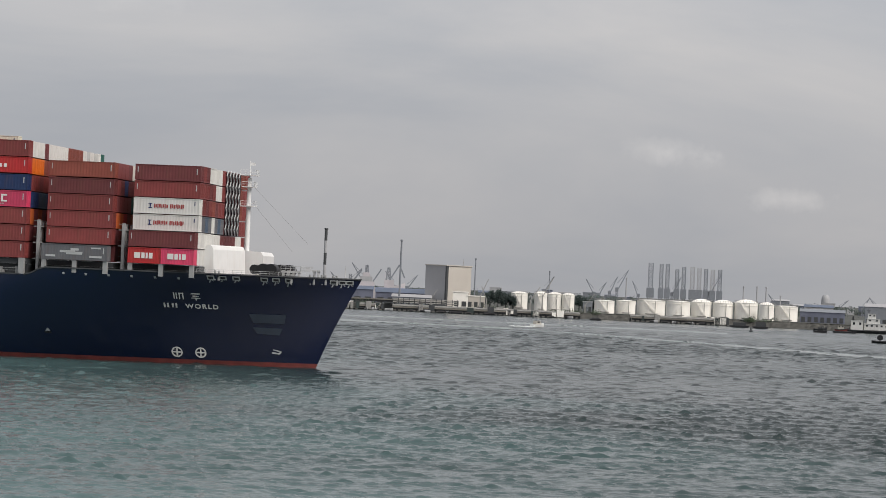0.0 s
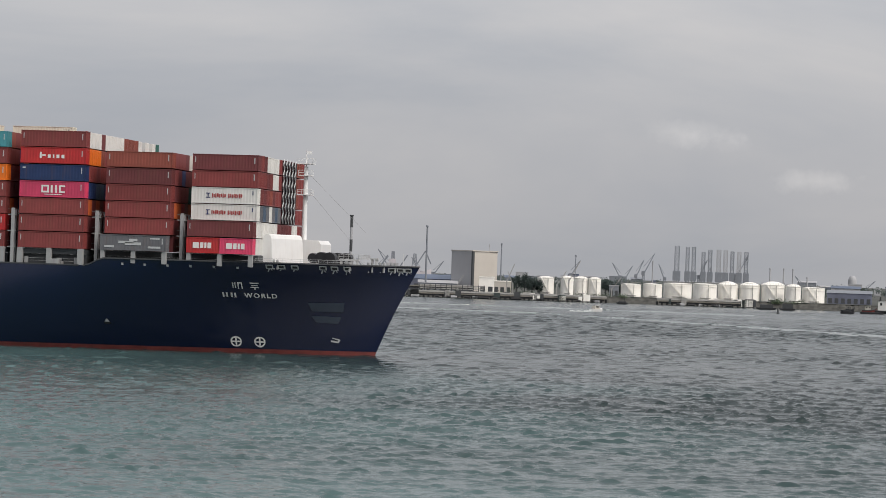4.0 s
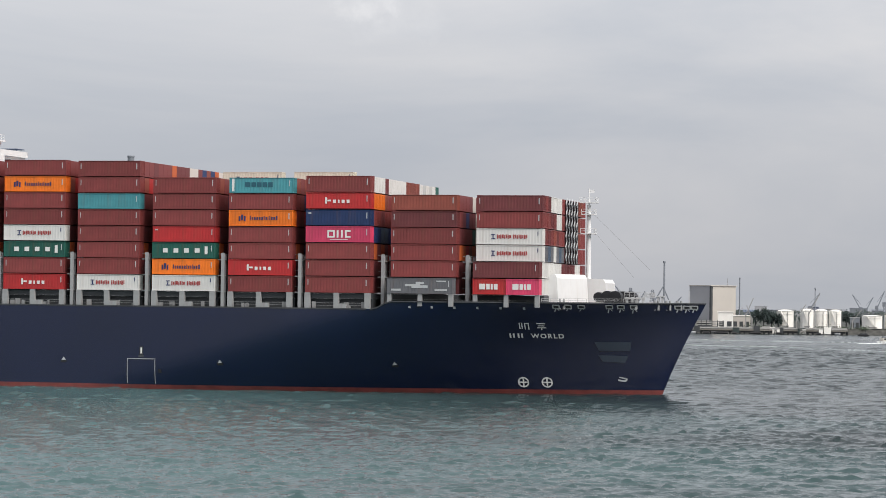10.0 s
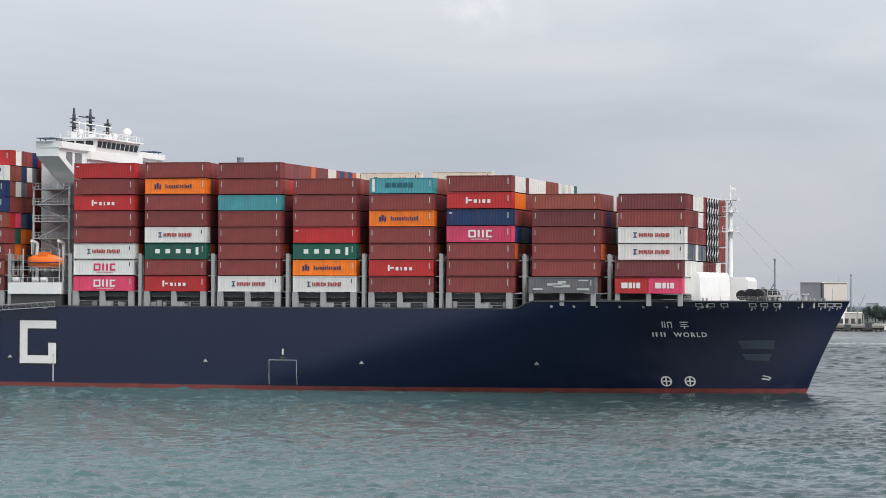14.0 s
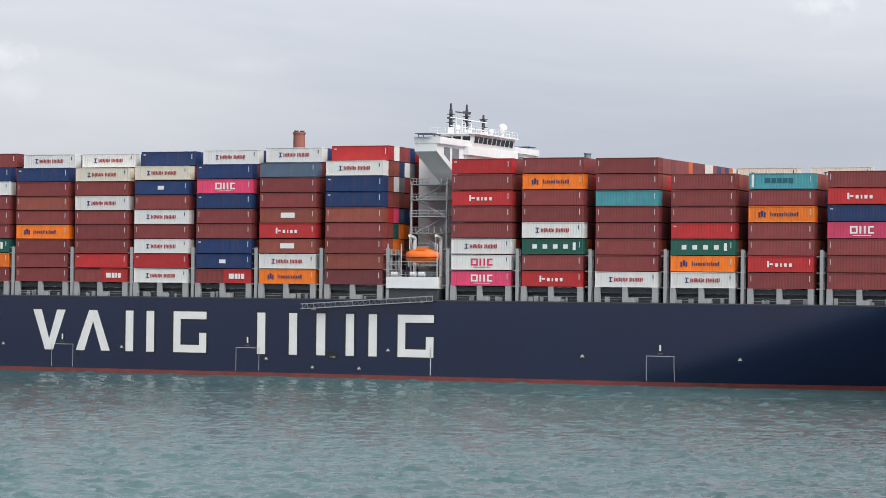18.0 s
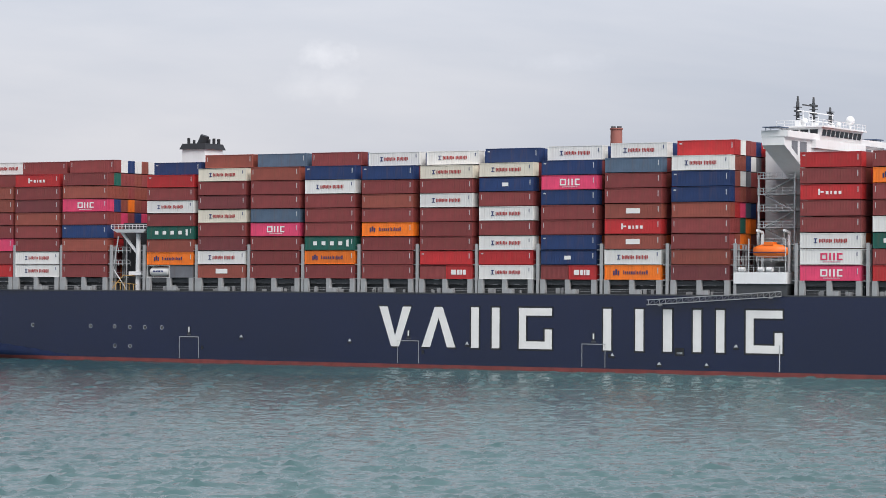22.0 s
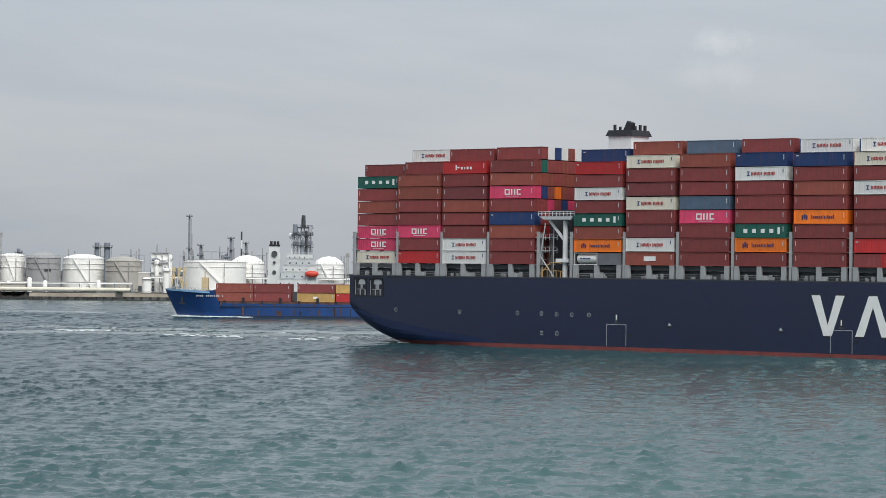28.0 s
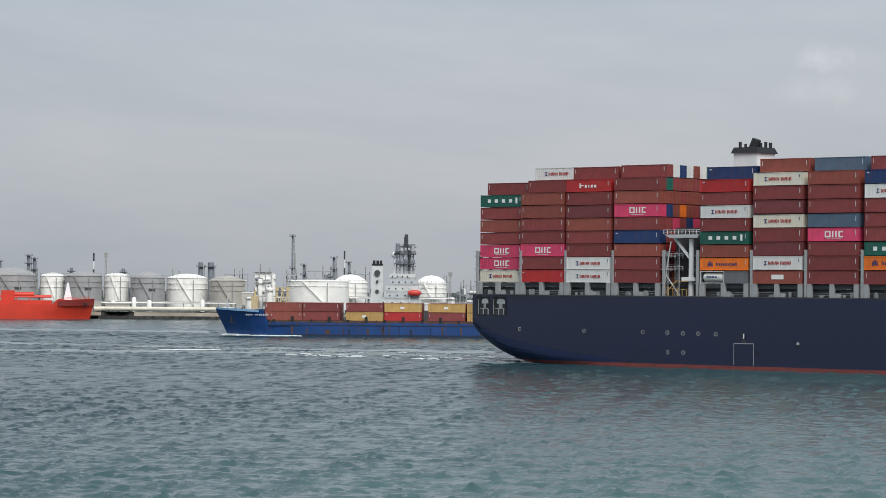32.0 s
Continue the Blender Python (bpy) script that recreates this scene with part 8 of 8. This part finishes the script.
        add_tube(bm, (mx, 0, tiers[-1][3]), (mx, 0, top), 0.22, 0.1, 8)
        part("mast", bm, M_DARKSTEEL, b)
        for z in (0.45, 0.75):
            bm = bmesh.new()
            zz = lerp(tiers[-1][3], top, z)
            add_beam(bm, (mx - 0.9, 0, zz), (mx + 0.9, 0, zz), 0.16)
            part("yardarm", bm, M_DARKSTEEL, b)
        if L > 12:
            for sy in (-0.35, 0.35):
                bm = bmesh.new()
                fx = tiers[0][0] * L + 1.2
                add_tube(bm, (fx, sy * wide, tiers[0][3]), (fx, sy * wide, tiers[0][3] + 2.2), 0.5, 0.42, 10)
                part("funnel", bm, M_BLACK, b)
            for i in range(7):
                bm = bmesh.new()
                x = lerp(-0.42, 0.36, i / 6) * L
                add_lathe(bm, (0, 0, -0.3), [(0.28, 0), (0.55, 0.12), (0.55, 0.48), (0.28, 0.6)], 12)
                bm.transform(Matrix.Translation((x, near_side * wide * 0.98, 0.62 * free)) @ Matrix.Rotation(radians(90), 4, "X"))
                part("tyre_fender", bm, M_BLACK, b)
        if tug:
            bm = bmesh.new()
            add_tube(bm, (-0.30 * L, -1.0, 2.3), (-0.30 * L, 1.0, 2.3), 1.2, None, 14)
            part("towing_winch", bm, M_BLACK, b, "black towing winch drum")
        elif L > 12:
            for i in range(4):
                bm = bmesh.new()
                x = lerp(-0.46, -0.30, i / 3) * L if free > 3 else lerp(0.30, 0.44, i / 3) * L
                z = free if free > 3 else 5.0
                add_box(bm, x, x + 0.22, -1.2, 1.2, z, z + 2.6 + 0.5 * (i % 2))
                add_beam(bm, (x, 0, z + 2.2), (x + 1.4, 0, z + 2.2), 0.2)
                part("deck_frame", bm, M_DARKSTEEL, b)
            gx, top = tiers[-1][0] * L, tiers[-1][3]
            bm = bmesh.new()
            for x in (gx, gx + 0.16 * L):
                add_beam(bm, (x, 0, top), (x, 0, top + 2.2), 0.35)
            add_box(bm, gx - 0.6, gx + 0.16 * L + 0.6, -1.2, 1.2, top + 2.2, top + 2.9)
            part("gantry", bm, M_HAZE, b)
    # a navigation buoy
    buoy = empty("buoy", spot(19.42, 1300))
    tagged(buoy, "small dark channel buoy", "buoy")
    bm = bmesh.new()
    add_lathe(bm, (0, 0, -0.4), [(0.9, 0), (1.0, 0.6), (0.6, 1.0), (0.2, 2.8), (0, 3.0)], 12)
    part("body", bm, M_DARKSTEEL, buoy)


build_small_boats()


# ---- foam and slicks on the water ----
def foam_line(name, pts, n, spread, size, label, seed, mat_=None):
    """Scattered low foam lumps along a line on the water."""
    bm = bmesh.new()
    rng = random.Random(seed)
    for i in range(n):
        t = rng.random() * (len(pts) - 1)
        k = int(t)
        a, b = Vector(pts[k]), Vector(pts[k + 1])
        p = a.lerp(b, t - k) + Vector((rng.gauss(0, spread), rng.gauss(0, spread), 0))
        s = rng.uniform(0.4, 1.0) * size
        m = Matrix.Translation((p.x, p.y, 0.10)) @ Matrix.Rotation(-math.atan2(p.x, p.y) + rng.uniform(-0.3, 0.3), 4, "Z") @ Matrix.Diagonal((rng.uniform(2.0, 7.0), rng.uniform(1.5, 5), 0.16 / s * 0.8 + 0.1, 1))
        bmesh.ops.create_icosphere(bm, subdivisions=1, radius=s, matrix=m)
    return tagged(part(name, bm, mat_ or M_FAINT), label, "foam", kind="stuff")


# sky reflection and thin foam of the ribbons are put into this pale colour
M_SLICK = surface("wake_sheen_and_foam", (0.22, 0.25, 0.25), rough=0.25, vary=0.3, grain=0.08, bump=0.25, bump_scale=0.6)


def wake_ribbon(pts, width, label, seed):
    """A calm pale ribbon of old wake with a low swell behind it."""
    rng = random.Random(seed)
    bm = bmesh.new()
    profile = ((-0.5, -0.05), (-0.38, 0.20), (0.36, 0.24), (0.42, 0.52), (0.5, -0.05))
    fine = []
    for a, b in zip(pts, pts[1:]):
        a, b = Vector(a), Vector(b)
        fine += [a.lerp(b, k / 60) for k in range(60)]
    prev, w = None, 1.0
    for k, p in enumerate(fine):
        w = clamp(w + rng.uniform(-0.22, 0.22), 0.25, 1.3)
        away = Vector((p.x, p.y, 0)).normalized()
        mid = p + away * (3 * math.sin(k * 0.21) + rng.uniform(-1.5, 1.5))
        lift = clamp(0.55 + 0.5 * math.sin(k * 0.37) + rng.uniform(-0.2, 0.2), 0.1, 1)
        row = [bm.verts.new((mid.x + away.x * width * w * u, mid.y + away.y * width * w * u, z if z < 0.3 else 0.24 + (z - 0.24) * lift)) for u, z in profile]
        if prev:
            for i in range(len(profile) - 1):
                bm.faces.new((prev[i], row[i], row[i + 1], prev[i + 1]))
        prev = row
    bmesh.ops.recalc_face_normals(bm, faces=bm.faces)
    return tagged(part("wake_ribbon", bm, M_SLICK), label, "wake", kind="stuff")


wake_ribbon([polar(9, 1100), polar(14.4, 1060), polar(18, 950), polar(21.4, 850), polar(28, 740)], 15, "pale calm wake ribbon across the strait", 31)
wake_ribbon([polar(10, 1230), polar(15, 1210), polar(19, 1190)], 9, "thin pale wake ribbon near the far quay", 36)
wake_ribbon([polar(-31, 800), polar(-27, 760), polar(-23, 720), polar(-18, 700)], 9, "thin pale ribbon of an old wake", 32)
wake_ribbon([polar(-31, 705), polar(-28, 690), polar(-23, 680), polar(-19, 668)], 7, "thin pale ribbon of an old wake", 34)
wake_ribbon([polar(-31, 1000), polar(-27, 985), polar(-24, 960)], 12, "thin pale ribbon of an old wake", 37)
foam_line("foam_crest", [polar(-24.9, 706), polar(-24.1, 708)], 110, 0.9, 0.55, "small white breaking crest", 33, M_FOAM)
foam_line("wake_foam", [polar(-24, 708), polar(-21, 690), polar(-18, 676)], 60, 1.6, 0.26, "broken pale foam along an old wake", 38)
foam_line("wake_foam", [polar(10, 1092), polar(15, 1045), polar(20, 892), polar(26, 772)], 220, 2.2, 0.30, "broken pale foam along a wake", 39)


def build_stern_wake():
    bm = bmesh.new()
    rng = random.Random(35)
    for i in range(80):
        x = -341 - rng.random() ** 1.5 * 80
        y = rng.gauss(14, 8 + (-330 - x) * 0.12)
        s = rng.uniform(0.3, 0.8)
        bmesh.ops.create_icosphere(bm, subdivisions=1, radius=s, matrix=Matrix.Translation((x, max(y, 3), 0.1)) @ Matrix.Diagonal((rng.uniform(2, 5), 1.6, 0.3, 1)))
    part("stern_wake", bm, M_FOAM, SHIP, "pale wake foam at the stern")["kind"] = "stuff"


build_stern_wake()

# the chop drifts slowly towards the viewer
MOVERS.append((WATER, [(0, pose(7, 12, 0)), (16, pose(0, 0, 0)), (32, pose(-7, -12, 0))]))


def motions():
    times = (0, 16, 32)
    walk(SHIP, [(t, ship_pose(t)) for t in times])
    for ob, m in CARGO:
        walk(ob, [(t, ship_pose(t) @ m) for t in times])
    for ob, rows in MOVERS:
        walk(ob, rows)


motions()
